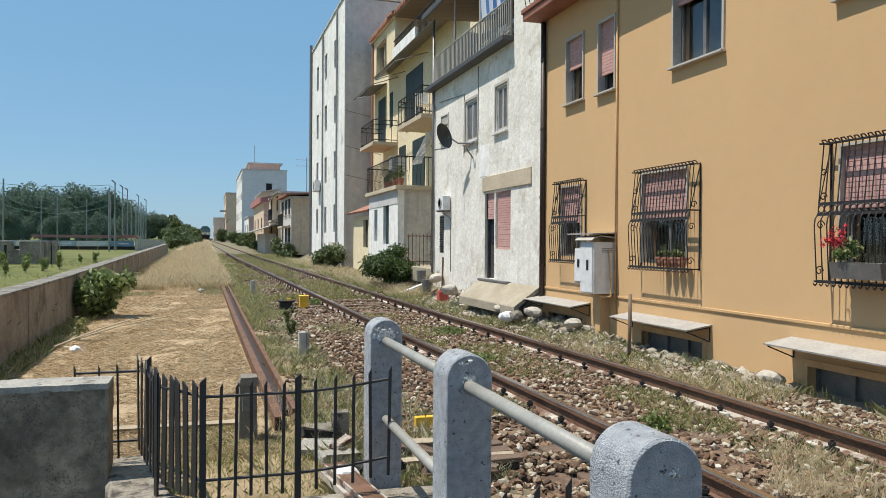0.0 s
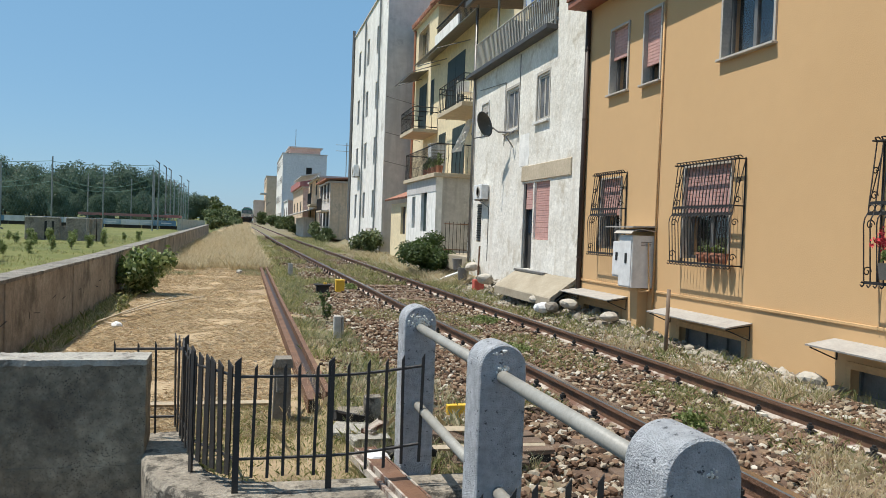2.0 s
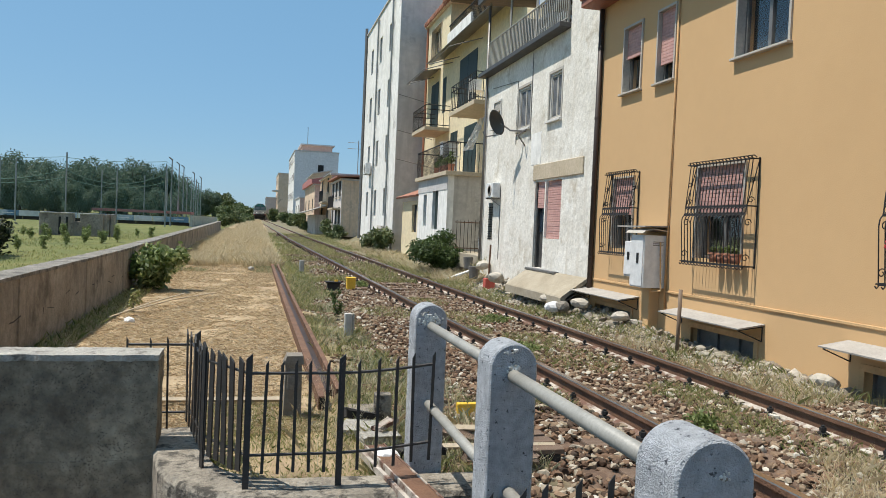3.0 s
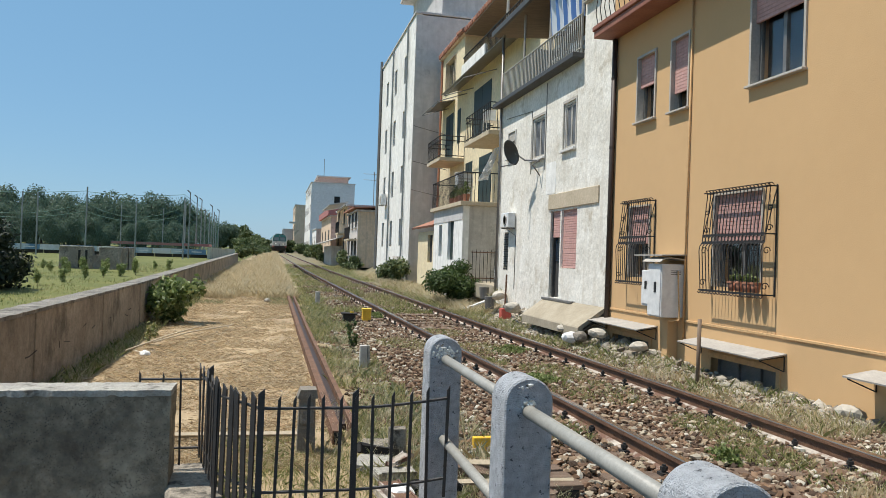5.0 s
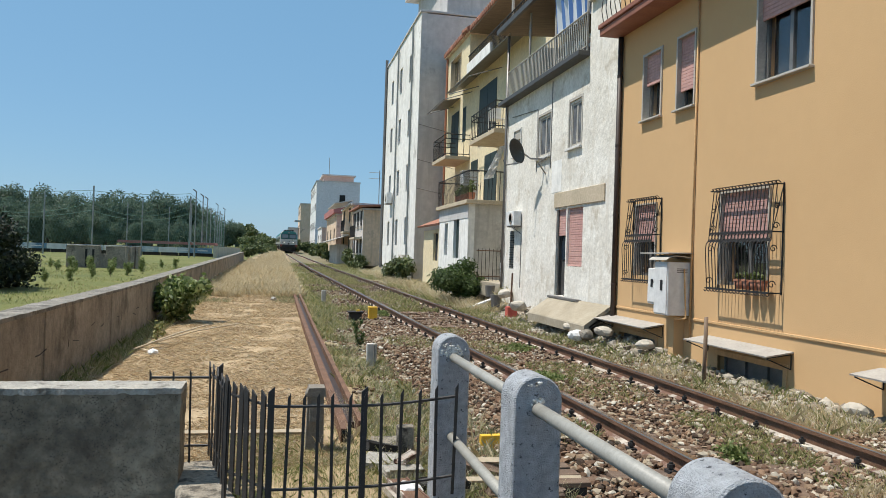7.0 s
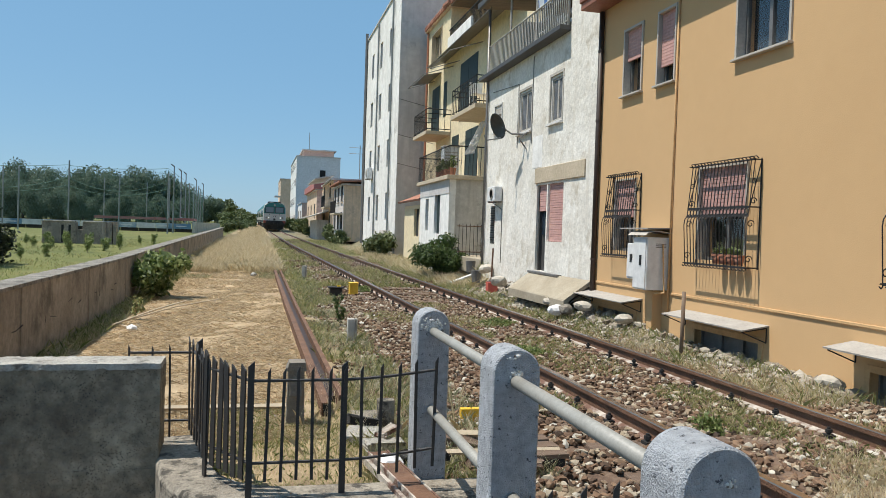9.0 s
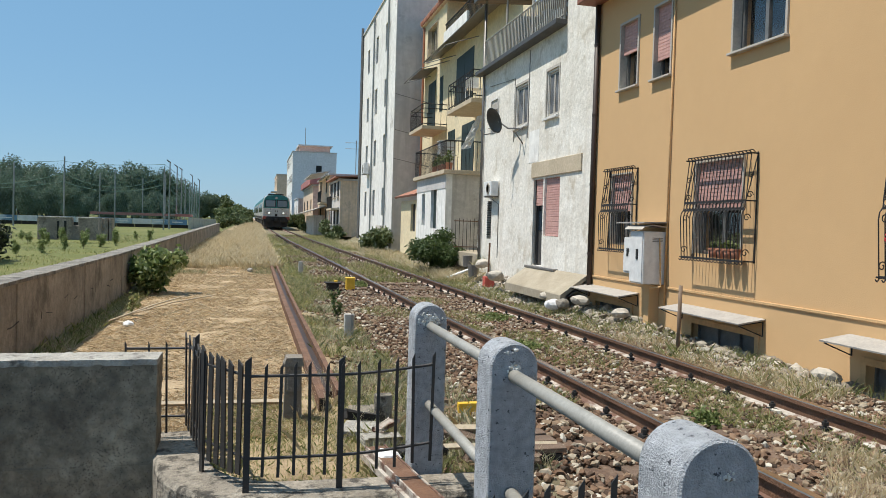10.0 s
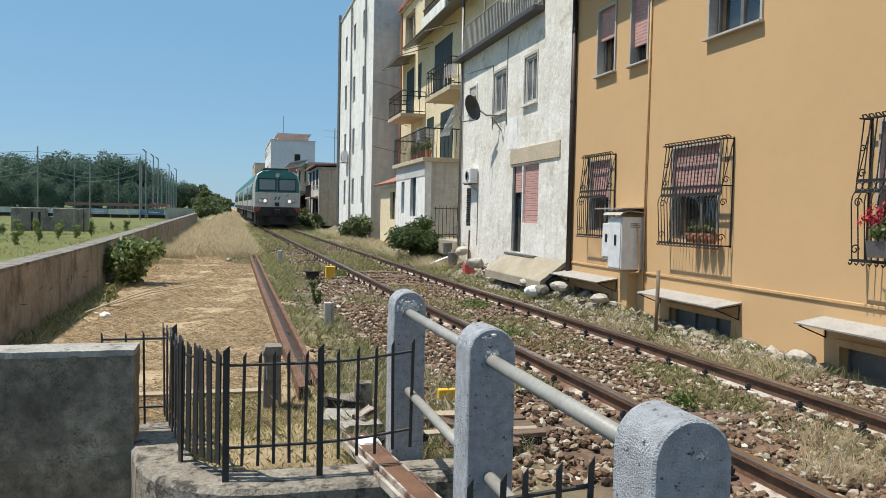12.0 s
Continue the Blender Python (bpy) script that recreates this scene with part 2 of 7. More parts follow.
    "dish": surf("dark_grey_dish_paint", (0.055, 0.052, 0.050), (0.08, 0.075, 0.07), 5.0, 0.55),
    "flower": island_ramp("red_petals", [(0.0, (0.55, 0.02, 0.03)), (1.0, (0.75, 0.08, 0.10))]),
    "stone": island_ramp("ballast_stone", [(0.0, (0.060, 0.040, 0.027)), (0.3, (0.165, 0.095, 0.058)), (0.55, (0.27, 0.165, 0.10)), (0.78, (0.38, 0.30, 0.205)), (0.92, (0.50, 0.43, 0.33)), (1.0, (0.70, 0.66, 0.57))], 0.95),
    "rubble": island_ramp("pale_rubble", [(0.0, (0.23, 0.185, 0.14)), (0.5, (0.39, 0.335, 0.26)), (1.0, (0.62, 0.565, 0.48))], 0.95),
    "grass": leafy("weed_blades", [(0.0, (0.16, 0.20, 0.06)), (0.4, (0.32, 0.345, 0.125)), (0.75, (0.50, 0.47, 0.22)), (1.0, (0.68, 0.60, 0.36))], 0.42),
    "paleweed": leafy("feathery_weeds", [(0.0, (0.22, 0.26, 0.12)), (0.5, (0.38, 0.39, 0.22)), (1.0, (0.60, 0.55, 0.36))], 0.35),
    "straw": leafy("dry_straw", [(0.0, (0.52, 0.43, 0.26)), (0.5, (0.74, 0.63, 0.41)), (1.0, (0.88, 0.80, 0.60))], 0.48),
    "mown": leafy("mown_straw_stalks", [(0.0, (0.32, 0.225, 0.13)), (0.4, (0.58, 0.45, 0.28)), (0.75, (0.75, 0.62, 0.42)), (1.0, (0.88, 0.78, 0.58))], 0.4),
    "leaf": leafy("shrub_leaves", [(0.0, (0.035, 0.065, 0.015)), (0.6, (0.075, 0.13, 0.03)), (1.0, (0.14, 0.20, 0.055))]),
    "leaf2": leafy("fig_leaves", [(0.0, (0.08, 0.125, 0.03)), (0.5, (0.20, 0.265, 0.075)), (1.0, (0.42, 0.46, 0.20))], 0.35),
    "scrub": leafy("olive_scrub_leaves", [(0.0, (0.06, 0.09, 0.03)), (0.6, (0.125, 0.17, 0.06)), (1.0, (0.24, 0.27, 0.11))], 0.3),
    # greens lightened and blued so that distance haze is in the colour
    "pine": leafy("hazy_tree_foliage", [(0.0, (0.075, 0.118, 0.078)), (0.6, (0.115, 0.170, 0.108)), (1.0, (0.155, 0.215, 0.135))], 0.38),
    "cypress": leafy("dark_conifer_foliage", [(0.0, (0.010, 0.020, 0.010)), (1.0, (0.030, 0.048, 0.02))], 0.1),
}

M["glass"] = plain("clear_window_glass", (0.86, 0.90, 0.90), 0.02)
M["glass"].node_tree.nodes["Principled BSDF"].inputs["Transmission Weight"].default_value = 1.0
# blue-grey base colour paints the sky reflected in the cab windows
M["cabglass"] = plain("cab_glass_sky_tint", (0.16, 0.21, 0.25), 0.10)

# old cast concrete: weathered skin darkened for its shaded face, open pits, pale aggregate grains
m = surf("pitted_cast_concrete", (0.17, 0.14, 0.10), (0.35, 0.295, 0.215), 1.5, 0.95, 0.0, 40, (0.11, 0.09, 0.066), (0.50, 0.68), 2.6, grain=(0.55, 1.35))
N, L = m.node_tree.nodes, m.node_tree.links
b = N["Principled BSDF"]
base = b.inputs["Base Color"].links[0].from_socket
co = N.new("ShaderNodeTexCoord").outputs["Object"]


def grains(scale, lo, hi):
    v = N.new("ShaderNodeTexVoronoi")
    v.inputs["Scale"].default_value, v.inputs["Randomness"].default_value = scale, 1.0
    L.new(co, v.inputs["Vector"])
    n = N.new("ShaderNodeTexNoise")
    n.inputs["Scale"].default_value, n.inputs["Detail"].default_value = scale * 0.06, 5.0
    L.new(co, n.inputs["Vector"])
    a = N.new("ShaderNodeMath")
    a.operation = "MULTIPLY_ADD"
    a.inputs[1].default_value = 0.55
    L.new(n.outputs[0], a.inputs[0])
    L.new(v.outputs["Distance"], a.inputs[2])
    r = N.new("ShaderNodeMapRange")
    r.inputs[1].default_value, r.inputs[2].default_value = hi, lo
    L.new(a.outputs[0], r.inputs[0])
    return r.outputs[0]


pit, pale = grains(85.0, 0.43, 0.53), grains(120.0, 0.36, 0.40)
for fac, c in ((pit, (0.04, 0.034, 0.027, 1)), (pale, (0.34, 0.31, 0.26, 1))):
    x = N.new("ShaderNodeMix")
    x.data_type = "RGBA"
    x.inputs[7].default_value = c
    L.new(fac, x.inputs[0])
    L.new(base, x.inputs[6])
    base = x.outputs[2]
L.new(base, b.inputs["Base Color"])
bn = N.new("ShaderNodeBump")
bn.invert = True
bn.inputs["Strength"].default_value, bn.inputs["Distance"].default_value = 0.8, 0.01
L.new(pit, bn.inputs["Height"])
bn2 = N.new("ShaderNodeBump")
bn2.inputs["Strength"].default_value, bn2.inputs["Distance"].default_value = 0.7, 0.02
n = N.new("ShaderNodeTexNoise")
n.inputs["Scale"].default_value, n.inputs["Detail"].default_value = 28.0, 9.0
L.new(co, n.inputs["Vector"])
L.new(n.outputs[0], bn2.inputs["Height"])
L.new(bn.outputs[0], bn2.inputs["Normal"])
L.new(bn2.outputs[0], b.inputs["Normal"])
M["blockc"] = m

# striped cloth
m = plain("striped_cloth", (0.7, 0.7, 0.7), 0.9)
N, L = m.node_tree.nodes, m.node_tree.links
w = N.new("ShaderNodeTexWave")
w.bands_direction = "Y"
w.inputs["Scale"].default_value, w.inputs["Distortion"].default_value = 1.7, 0.8
r = N.new("ShaderNodeValToRGB")
r.color_ramp.elements[0].position, r.color_ramp.elements[1].position = 0.45, 0.55
r.color_ramp.elements[0].color, r.color_ramp.elements[1].color = (0.09, 0.20, 0.46, 1), (0.70, 0.74, 0.78, 1)
L.new(N.new("ShaderNodeTexCoord").outputs["Object"], w.inputs[0])
L.new(w.outputs[1], r.inputs[0])
L.new(r.outputs[0], N["Principled BSDF"].inputs["Base Color"])
M["stripe"] = m


# ---------------------------------------------------------------- mesh helpers
def add_box(bm, x0, x1, y0, y1, z0, z1, m=None):
    r = bmesh.ops.create_cube(bm, size=1.0, matrix=Matrix.Translation(((x0 + x1) / 2, (y0 + y1) / 2, (z0 + z1) / 2)) @ Matrix.Diagonal((x1 - x0, y1 - y0, z1 - z0, 1)))
    if m is not None:
        bmesh.ops.transform(bm, matrix=m, verts=r["verts"])
    return r["verts"]


def box(x0, x1, y0, y1, z0, z1, bevel=0.0, m=None):
    bm = bmesh.new()
    add_box(bm, x0, x1, y0, y1, z0, z1, m)
    if bevel:
        bmesh.ops.bevel(bm, geom=bm.edges[:], offset=bevel, segments=2, affect="EDGES", profile=0.5)
    return bm


def add_tube(bm, a, b, r, sides=8, r2=None):
    a, b = Vector(a), Vector(b)
    d = b - a
    m = Matrix.Translation((a + b) / 2) @ d.to_track_quat("Z", "Y").to_matrix().to_4x4()
    return bmesh.ops.create_cone(bm, cap_ends=True, segments=sides, radius1=r, radius2=r if r2 is None else r2, depth=d.length, matrix=m)["verts"]


def tube(a, b, r, sides=8, r2=None):
    bm = bmesh.new()
    add_tube(bm, a, b, r, sides, r2)
    return bm


def path_tube(pts, r, sides=6):
    bm = bmesh.new()
    for a, b in zip(pts, pts[1:]):
        add_tube(bm, a, b, r, sides)
    return bm


def prism(outline, depth, m=None):
    """Outline in the local xz plane, pushed along +y."""
    bm = bmesh.new()
    a = [bm.verts.new((x, 0, z)) for x, z in outline]
    b = [bm.verts.new((x, depth, z)) for x, z in outline]
    bm.faces.new(a)
    bm.faces.new(b[::-1])
    for i in range(len(a)):
        j = (i + 1) % len(a)
        bm.faces.new((a[j], a[i], b[i], b[j]))
    bmesh.ops.recalc_face_normals(bm, faces=bm.faces[:])
    if m is not None:
        bmesh.ops.transform(bm, matrix=m, verts=bm.verts[:])
    return bm


def done(bm, name, material, smooth=False):
    me = bpy.data.meshes.new(name)
    bm.to_mesh(me)
    bm.free()
    me.materials.append(material)
    if smooth:
        for p in me.polygons:
            p.use_smooth = True
    return me


def part(name, bm, material, parent, label="", smooth=False):
    ob = new(name, done(bm, name, material, smooth) if isinstance(bm, bmesh.types.BMesh) else bm)
    ob.parent = parent
    return tagged(ob, label) if label else ob


def thing(name, label, category, group="", kind="", at=(0, 0, 0)):
    ob = new(name)
    ob.location = at
    ob.empty_display_size = 0.2
    return tagged(ob, label, category, group, kind)


def solo(name, bm, material, label, category, group="", kind="", smooth=False):
    return tagged(new(name, done(bm, name, material, smooth)), label, category, group, kind)


def np_mesh(name, verts, faces, material):
    me = bpy.data.meshes.new(name)
    verts, faces = np.asarray(verts, dtype=np.float32), np.asarray(faces, dtype=np.int32)
    me.vertices.add(len(verts))
    me.vertices.foreach_set("co", verts.ravel())
    k = faces.shape[1]
    me.loops.add(faces.size)
    me.loops.foreach_set("vertex_index", faces.ravel())
    me.polygons.add(len(faces))
    me.polygons.foreach_set("loop_start", np.arange(0, faces.size, k, dtype=np.int32))
    me.polygons.foreach_set("use_smooth", np.zeros(len(faces), dtype=bool))
    me.update(calc_edges=True)
    me.validate()
    me.materials.append(material)
    return me


def pierced(y0, y1, z0, z1, x0, x1, holes):
    """A wall in the yz plane from x0 to x1 with rectangular holes (ya, yb, za, zb), one closed skin."""
    ys = sorted({y0, y1, *(h[0] for h in holes), *(h[1] for h in holes)})
    zs = sorted({z0, z1, *(h[2] for h in holes), *(h[3] for h in holes)})
    bm = bmesh.new()
    V = {}

    def vert(side, i, k):
        if (side, i, k) not in V:
            V[side, i, k] = bm.verts.new(((x0, x1)[side], ys[i], zs[k]))
        return V[side, i, k]

    def solid(i, k):
        if not (0 <= i < len(ys) - 1 and 0 <= k < len(zs) - 1):
            return False
        cy, cz = (ys[i] + ys[i + 1]) / 2, (zs[k] + zs[k + 1]) / 2
        return not any(h[0] < cy < h[1] and h[2] < cz < h[3] for h in holes)

    for i in range(len(ys) - 1):
        for k in range(len(zs) - 1):
            if not solid(i, k):
                continue
            for sd in (0, 1):
                bm.faces.new([vert(sd, *c) for c in ((i, k), (i + 1, k), (i + 1, k + 1), (i, k + 1))])
            for (di, dk), (a, b) in (((-1, 0), ((i, k), (i, k + 1))), ((1, 0), ((i + 1, k), (i + 1, k + 1))), ((0, -1), ((i, k), (i + 1, k))), ((0, 1), ((i, k + 1), (i + 1, k + 1)))):
                if not solid(i + di, k + dk):
                    bm.faces.new((vert(0, *a), vert(0, *b), vert(1, *b), vert(1, *a)))
    bmesh.ops.recalc_face_normals(bm, faces=bm.faces[:])
    return bm


rng = np.random.default_rng(7)


# ---------------------------------------------------------------- ground
def smooth_step(a, b, v):
    t = np.clip((v - a) / (b - a), 0, 1)
    return t * t * (3 - 2 * t)


def rise(y):
    return 0.0088 * np.clip(np.asarray(y, dtype=float) - 12.0, 0, 320)


def bend(y):
    """The track leaves the straight to the left a little."""
    y = np.asarray(y, dtype=float)
    return np.where(y < 4, 0.0, np.where(y < 12, -0.025 * (y - 4) ** 2 / 16, np.where(y < 45, -0.025 * (y - 8), -0.925 - 0.0146 * (y - 45))))


def ground_z(x, y):
    x, y = np.asarray(x, dtype=float), np.asarray(y, dtype=float)
    bed = -0.175 + rise(y) + 0 * x
    plat = -0.10 + rise(y)
    bank = np.interp(y, [0, 5, 8, 11.5, 14, 18, 30, 45, 60, 400], [-0.16, -0.14, -0.10, 0.06, 0.28, 0.50, 0.60, 0.60, 0.50, 3.4])
    field = 0.0 + rise(y) + 0.1 * smooth_step(18, 30, y)
    z = bed + (plat - bed) * smooth_step(-1.7, -2.3, x)
    foot = np.interp(y, [9, 13, 18, 20], [2.0, 2.5, 2.7, 3.3])
    z = z + (bank - z) * smooth_step(0.0, 1.0, (x - foot) / np.interp(y, [9, 13, 18, 20], [1.0, 0.6, 0.5, 1.0]))
    z = z + (field - z) * smooth_step(-5.0, -5.8, x)
    unseen_road = -0.32 - 0.33 * smooth_step(0.4, 1.4, y)
    edge = np.interp(x, [-3.35, -3.15, -2.8], [4.05, 3.85, 3.2])
    near = smooth_step(0.0, -0.12, y - edge) * smooth_step(-1.5, -1.75, x)
    return z + (unseen_road - z) * near


def axis(a, b, step, far, grow=1.35):
    v = list(np.arange(a, b + 1e-6, step))
    lo, hi, s = a, b, step
    while lo > -far or hi < far:
        s *= grow
        lo, hi = lo - s, hi + s
        v = [lo] + v + [hi]
    return np.array(v)


gx, gy = axis(-6.6, 4.2, 0.2, 3000), axis(-2.0, 40.0, 0.25, 3000)
X, Y = np.meshgrid(gx, gy)
Z = ground_z(X, Y)
near_mask = (np.abs(X) < 8) & (Y < 45)
Z += near_mask * (0.02 * np.sin(X * 3.1 + Y * 1.7) * np.sin(Y * 2.3 - X * 1.1) + rng.normal(0, 0.008, X.shape))
nx, ny = len(gx), len(gy)
idx = np.arange(nx * ny).reshape(ny, nx)
F = np.stack([idx[:-1, :-1], idx[:-1, 1:], idx[1:, 1:], idx[1:, :-1]], -1).reshape(-1, 4)


def ground_material():
    m = bpy.data.materials.new("ground_soil")
    m.use_nodes = True
    N, L = m.node_tree.nodes, m.node_tree.links
    b = N["Principled BSDF"]
    b.inputs["Roughness"].default_value = 0.95
    pos = N.new("ShaderNodeNewGeometry").outputs["Position"]
    sep = N.new("ShaderNodeSeparateXYZ")
    L.new(pos, sep.inputs[0])

    def nz(scale, detail=7.0):
        n = N.new("ShaderNodeTexNoise")
        n.inputs["Scale"].default_value, n.inputs["Detail"].default_value, n.inputs["Roughness"].default_value = scale, detail, 0.65
        L.new(pos, n.inputs["Vector"])
        return n.outputs[0]

    def ramp(src, stops):
        r = N.new("ShaderNodeValToRGB")
        while len(r.color_ramp.elements) < len(stops):
            r.color_ramp.elements.new(0.5)
        for e, (p, c) in zip(r.color_ramp.elements, stops):
            e.position, e.color = p, (*c, 1)
        L.new(src, r.inputs[0])
        return r.outputs[0]

    def step(src, a, z, wob):
        """0 below a, 1 above z, the edge broken up by noise."""
        n = N.new("ShaderNodeMath")
        n.operation = "MULTIPLY_ADD"
        L.new(nz(1.6), n.inputs[0])
        n.inputs[1].default_value = wob
        L.new(src, n.inputs[2])
        r = N.new("ShaderNodeMapRange")
        r.inputs[1].default_value, r.inputs[2].default_value = a + wob / 2, z + wob / 2
        L.new(n.outputs[0], r.inputs[0])
        return r.outputs[0]

    def mix(f, a, bb):
        x = N.new("ShaderNodeMix")
        x.data_type = "RGBA"
        L.new(f, x.inputs[0])
        L.new(a, x.inputs[6])
        L.new(bb, x.inputs[7])
        return x.outputs[2]

    straw = ramp(nz(2.2), [(0.25, (0.25, 0.175, 0.105)), (0.42, (0.36, 0.265, 0.16)), (0.6, (0.46, 0.345, 0.21)), (0.78, (0.53, 0.42, 0.275))])
    bare = ramp(nz(5.0), [(0.3, (0.23, 0.145, 0.09)), (0.7, (0.31, 0.21, 0.135))])
    straw = mix(ramp(nz(0.55), [(0.58, (0, 0, 0)), (0.68, (0.8, 0.8, 0.8))]), straw, bare)
    ballast = ramp(nz(9.0), [(0.25, (0.075, 0.046, 0.033)), (0.5, (0.14, 0.088, 0.06)), (0.75, (0.24, 0.17, 0.12))])
    weeds = ramp(nz(4.0), [(0.3, (0.11, 0.095, 0.055)), (0.55, (0.19, 0.165, 0.095)), (0.75, (0.29, 0.245, 0.15))])
    rubble = ramp(nz(7.0), [(0.3, (0.24, 0.19, 0.14)), (0.6, (0.38, 0.33, 0.26)), (0.8, (0.50, 0.46, 0.39))])
    field = ramp(nz(0.35), [(0.3, (0.085, 0.098, 0.022)), (0.5, (0.125, 0.135, 0.033)), (0.7, (0.185, 0.165, 0.055))])
    # out-of-view asphalt, kept dark to cut bounce light on posts and parapet
    unseen_road = ramp(nz(6.0), [(0.3, (0.045, 0.043, 0.041)), (0.7, (0.075, 0.072, 0.068))])
    col = mix(step(sep.outputs[0], -2.1, -1.7, 0.5), straw, weeds)
    col = mix(step(sep.outputs[0], -1.2, -0.7, 0.9), col, ballast)
    far_green = mix(step(sep.outputs[1], 14.0, 24.0, 9.0), col, weeds)
    col = mix(step(sep.outputs[0], -1.6, -0.9, 0.5), col, far_green)
    col = mix(step(sep.outputs[0], 1.9, 2.4, 0.6), col, mix(step(sep.outputs[1], 17.0, 22.0, 3.0), rubble, weeds))
    inv = N.new("ShaderNodeMath")
    inv.operation = "MULTIPLY"
    inv.inputs[1].default_value = -1
    L.new(sep.outputs[0], inv.inputs[0])
    col = mix(step(inv.outputs[0], 5.2, 5.5, 0.1), col, field)
    invy = N.new("ShaderNodeMath")
    invy.operation = "MULTIPLY"
    invy.inputs[1].default_value = -1
    L.new(sep.outputs[1], invy.inputs[0])
    both = N.new("ShaderNodeMath")
    both.operation = "MULTIPLY"
    L.new(step(invy.outputs[0], -3.35, -3.2, 0.05), both.inputs[0])
    L.new(step(inv.outputs[0], 1.6, 1.75, 0.1), both.inputs[1])
    col = mix(both.outputs[0], col, unseen_road)
    L.new(col, b.inputs["Base Color"])
    bn = N.new("ShaderNodeBump")
    bn.inputs["Strength"].default_value, bn.inputs["Distance"].default_value = 0.8, 0.03
    L.new(nz(22.0, 9.0), bn.inputs["Height"])
    L.new(bn.outputs[0], b.inputs["Normal"])
    return m


ground = new("ground", np_mesh("ground", np.stack([X.ravel(), Y.ravel(), Z.ravel()], 1), F, ground_material()))
for p in ground.data.polygons:
    p.use_smooth = True
tagged(ground, "dry straw-covered earth, brown ballast bed and green field", "ground", kind="structure")

# ---------------------------------------------------------------- railway track
GAUGE = 1.505
track = thing("railway_track", "rusty single railway track on wooden sleepers in brown ballast", "railway track")


def rail_profile(w=0.068, foot=0.135, h=0.15):
    a, f = w / 2, foot / 2
    head = [(-a, -0.035), (-a, -0.006), (-a + 0.008, 0), (a - 0.008, 0), (a, -0.006), (a, -0.035), (0.009, -0.048), (0.009, -h + 0.028)]
    return head + [(f, -h + 0.012), (f, -h), (-f, -h), (-f, -h + 0.012), (-0.009, -h + 0.028), (-0.009, -0.048)]


def rail_mesh(ys, x_of, zoff=0.0, profile=None):
    """A rail swept along the track; foot faces take the second material."""
    pr = profile or rail_profile()
    bm = bmesh.new()
    rings = [[bm.verts.new((x_of(y) + px, y, float(rise(y)) + pz + zoff)) for px, pz in pr] for y in ys]
    n = len(pr)
    for a, b in zip(rings, rings[1:]):
        for i in range(n):
            f = bm.faces.new((a[i], a[(i + 1) % n], b[(i + 1) % n], b[i]))
            if i in (7, 8, 10, 11):
                f.material_index = 1
            elif i in (1, 2, 3, 4):
                f.material_index = 2
    bm.faces.new(rings[0])
    bm.faces.new(rings[-1][::-1])
    bmesh.ops.recalc_face_normals(bm, faces=bm.faces[:])
    return bm


rail_ys = [-6, 0, 6, 8, 10, 12, 14, 18, 24, 40, 45, 80, 160, 240, 330]
for x in (0.0, GAUGE):
    me = done(rail_mesh(rail_ys, lambda y: x + float(bend(y))), "rail", M["rust"])
    me.materials.append(M["railfoot"])
    me.materials.append(M["railtop"])
    part("rail", me, None, track, "rusty steel rail with pale splashed foot")

sl_me = [done(box(-0.53, 2.03, -0.12, 0.12, -0.14, 0.0, 0.012), "sleeper", M["wood"]) for k in range(2)]


def clip_mesh():
    bm = bmesh.new()
    add_box(bm, -0.11, 0.11, -0.075, 0.075, 0.0, 0.018)
    for s in (-1, 1):
        add_box(bm, s * 0.085 - 0.03, s * 0.085 + 0.03, -0.04, 0.04, 0.018, 0.045)
        add_tube(bm, (s * 0.085, 0, 0.04), (s * 0.085, 0, 0.10), 0.014, 6)
        add_tube(bm, (s * 0.085, 0, 0.058), (s * 0.085, 0, 0.085), 0.026, 6)
    return done(bm, "rail_clip", M["under"])


clip = clip_mesh()
y = -1.43
SLEEPERS = []
while y < 60:
    SLEEPERS.append(y)
    y += 0.6
for i, y in enumerate(SLEEPERS):
    s = part("sleeper", sl_me[i % 2], None, track)
    s.location = (random.uniform(-0.03, 0.03) + float(bend(y)), y, -0.152 + float(rise(y)) + random.uniform(-0.012, 0.012))
    s.rotation_euler = (0, 0, radians(random.uniform(-1.2, 1.2)))
    for x in (0.0, GAUGE):
        c = part("rail_clip", clip, None, track)
        c.location = (x + float(bend(y)), y, -0.165 + float(rise(y)))

# old siding: two rusted bars that end in the weeds
siding = thing("old_siding", "rusted end of an abandoned siding sunk in dry earth", "railway track")
for x, w, lab, y0 in ((-2.27, 0.068, "rusted hollow rail with an open end", 4.75), (-2.125, 0.045, "thin rusted guard rail", 5.0)):
    def prof(w=w):
        a = w / 2
        return [(-a, -0.11), (-a, 0), (a, 0), (a, -0.11)]
    me = done(rail_mesh([y0, 9, 12, 18, 24, 30], lambda y: x - 0.004 * (y - 5), 0.02, prof()), "siding_rail", M["rust"])
    part("siding_rail", me, None, siding, lab)
    part("rail_opening", box(x - w / 2 + 0.012, x + w / 2 - 0.012, y0 - 0.003, y0 + 0.05, -0.075, 0.008), M["black"], siding)

me = done(rail_mesh([5.3, 9, 12, 18, 24, 30], lambda y: -2.192 - 0.004 * (y - 5), -0.055, [(-0.05, -0.1), (-0.05, 0), (0.05, 0), (0.05, -0.1)]), "flangeway_fill", M["brownpipe"])
part("flangeway_fill", me, None, siding, "packed brown earth between the siding bars")

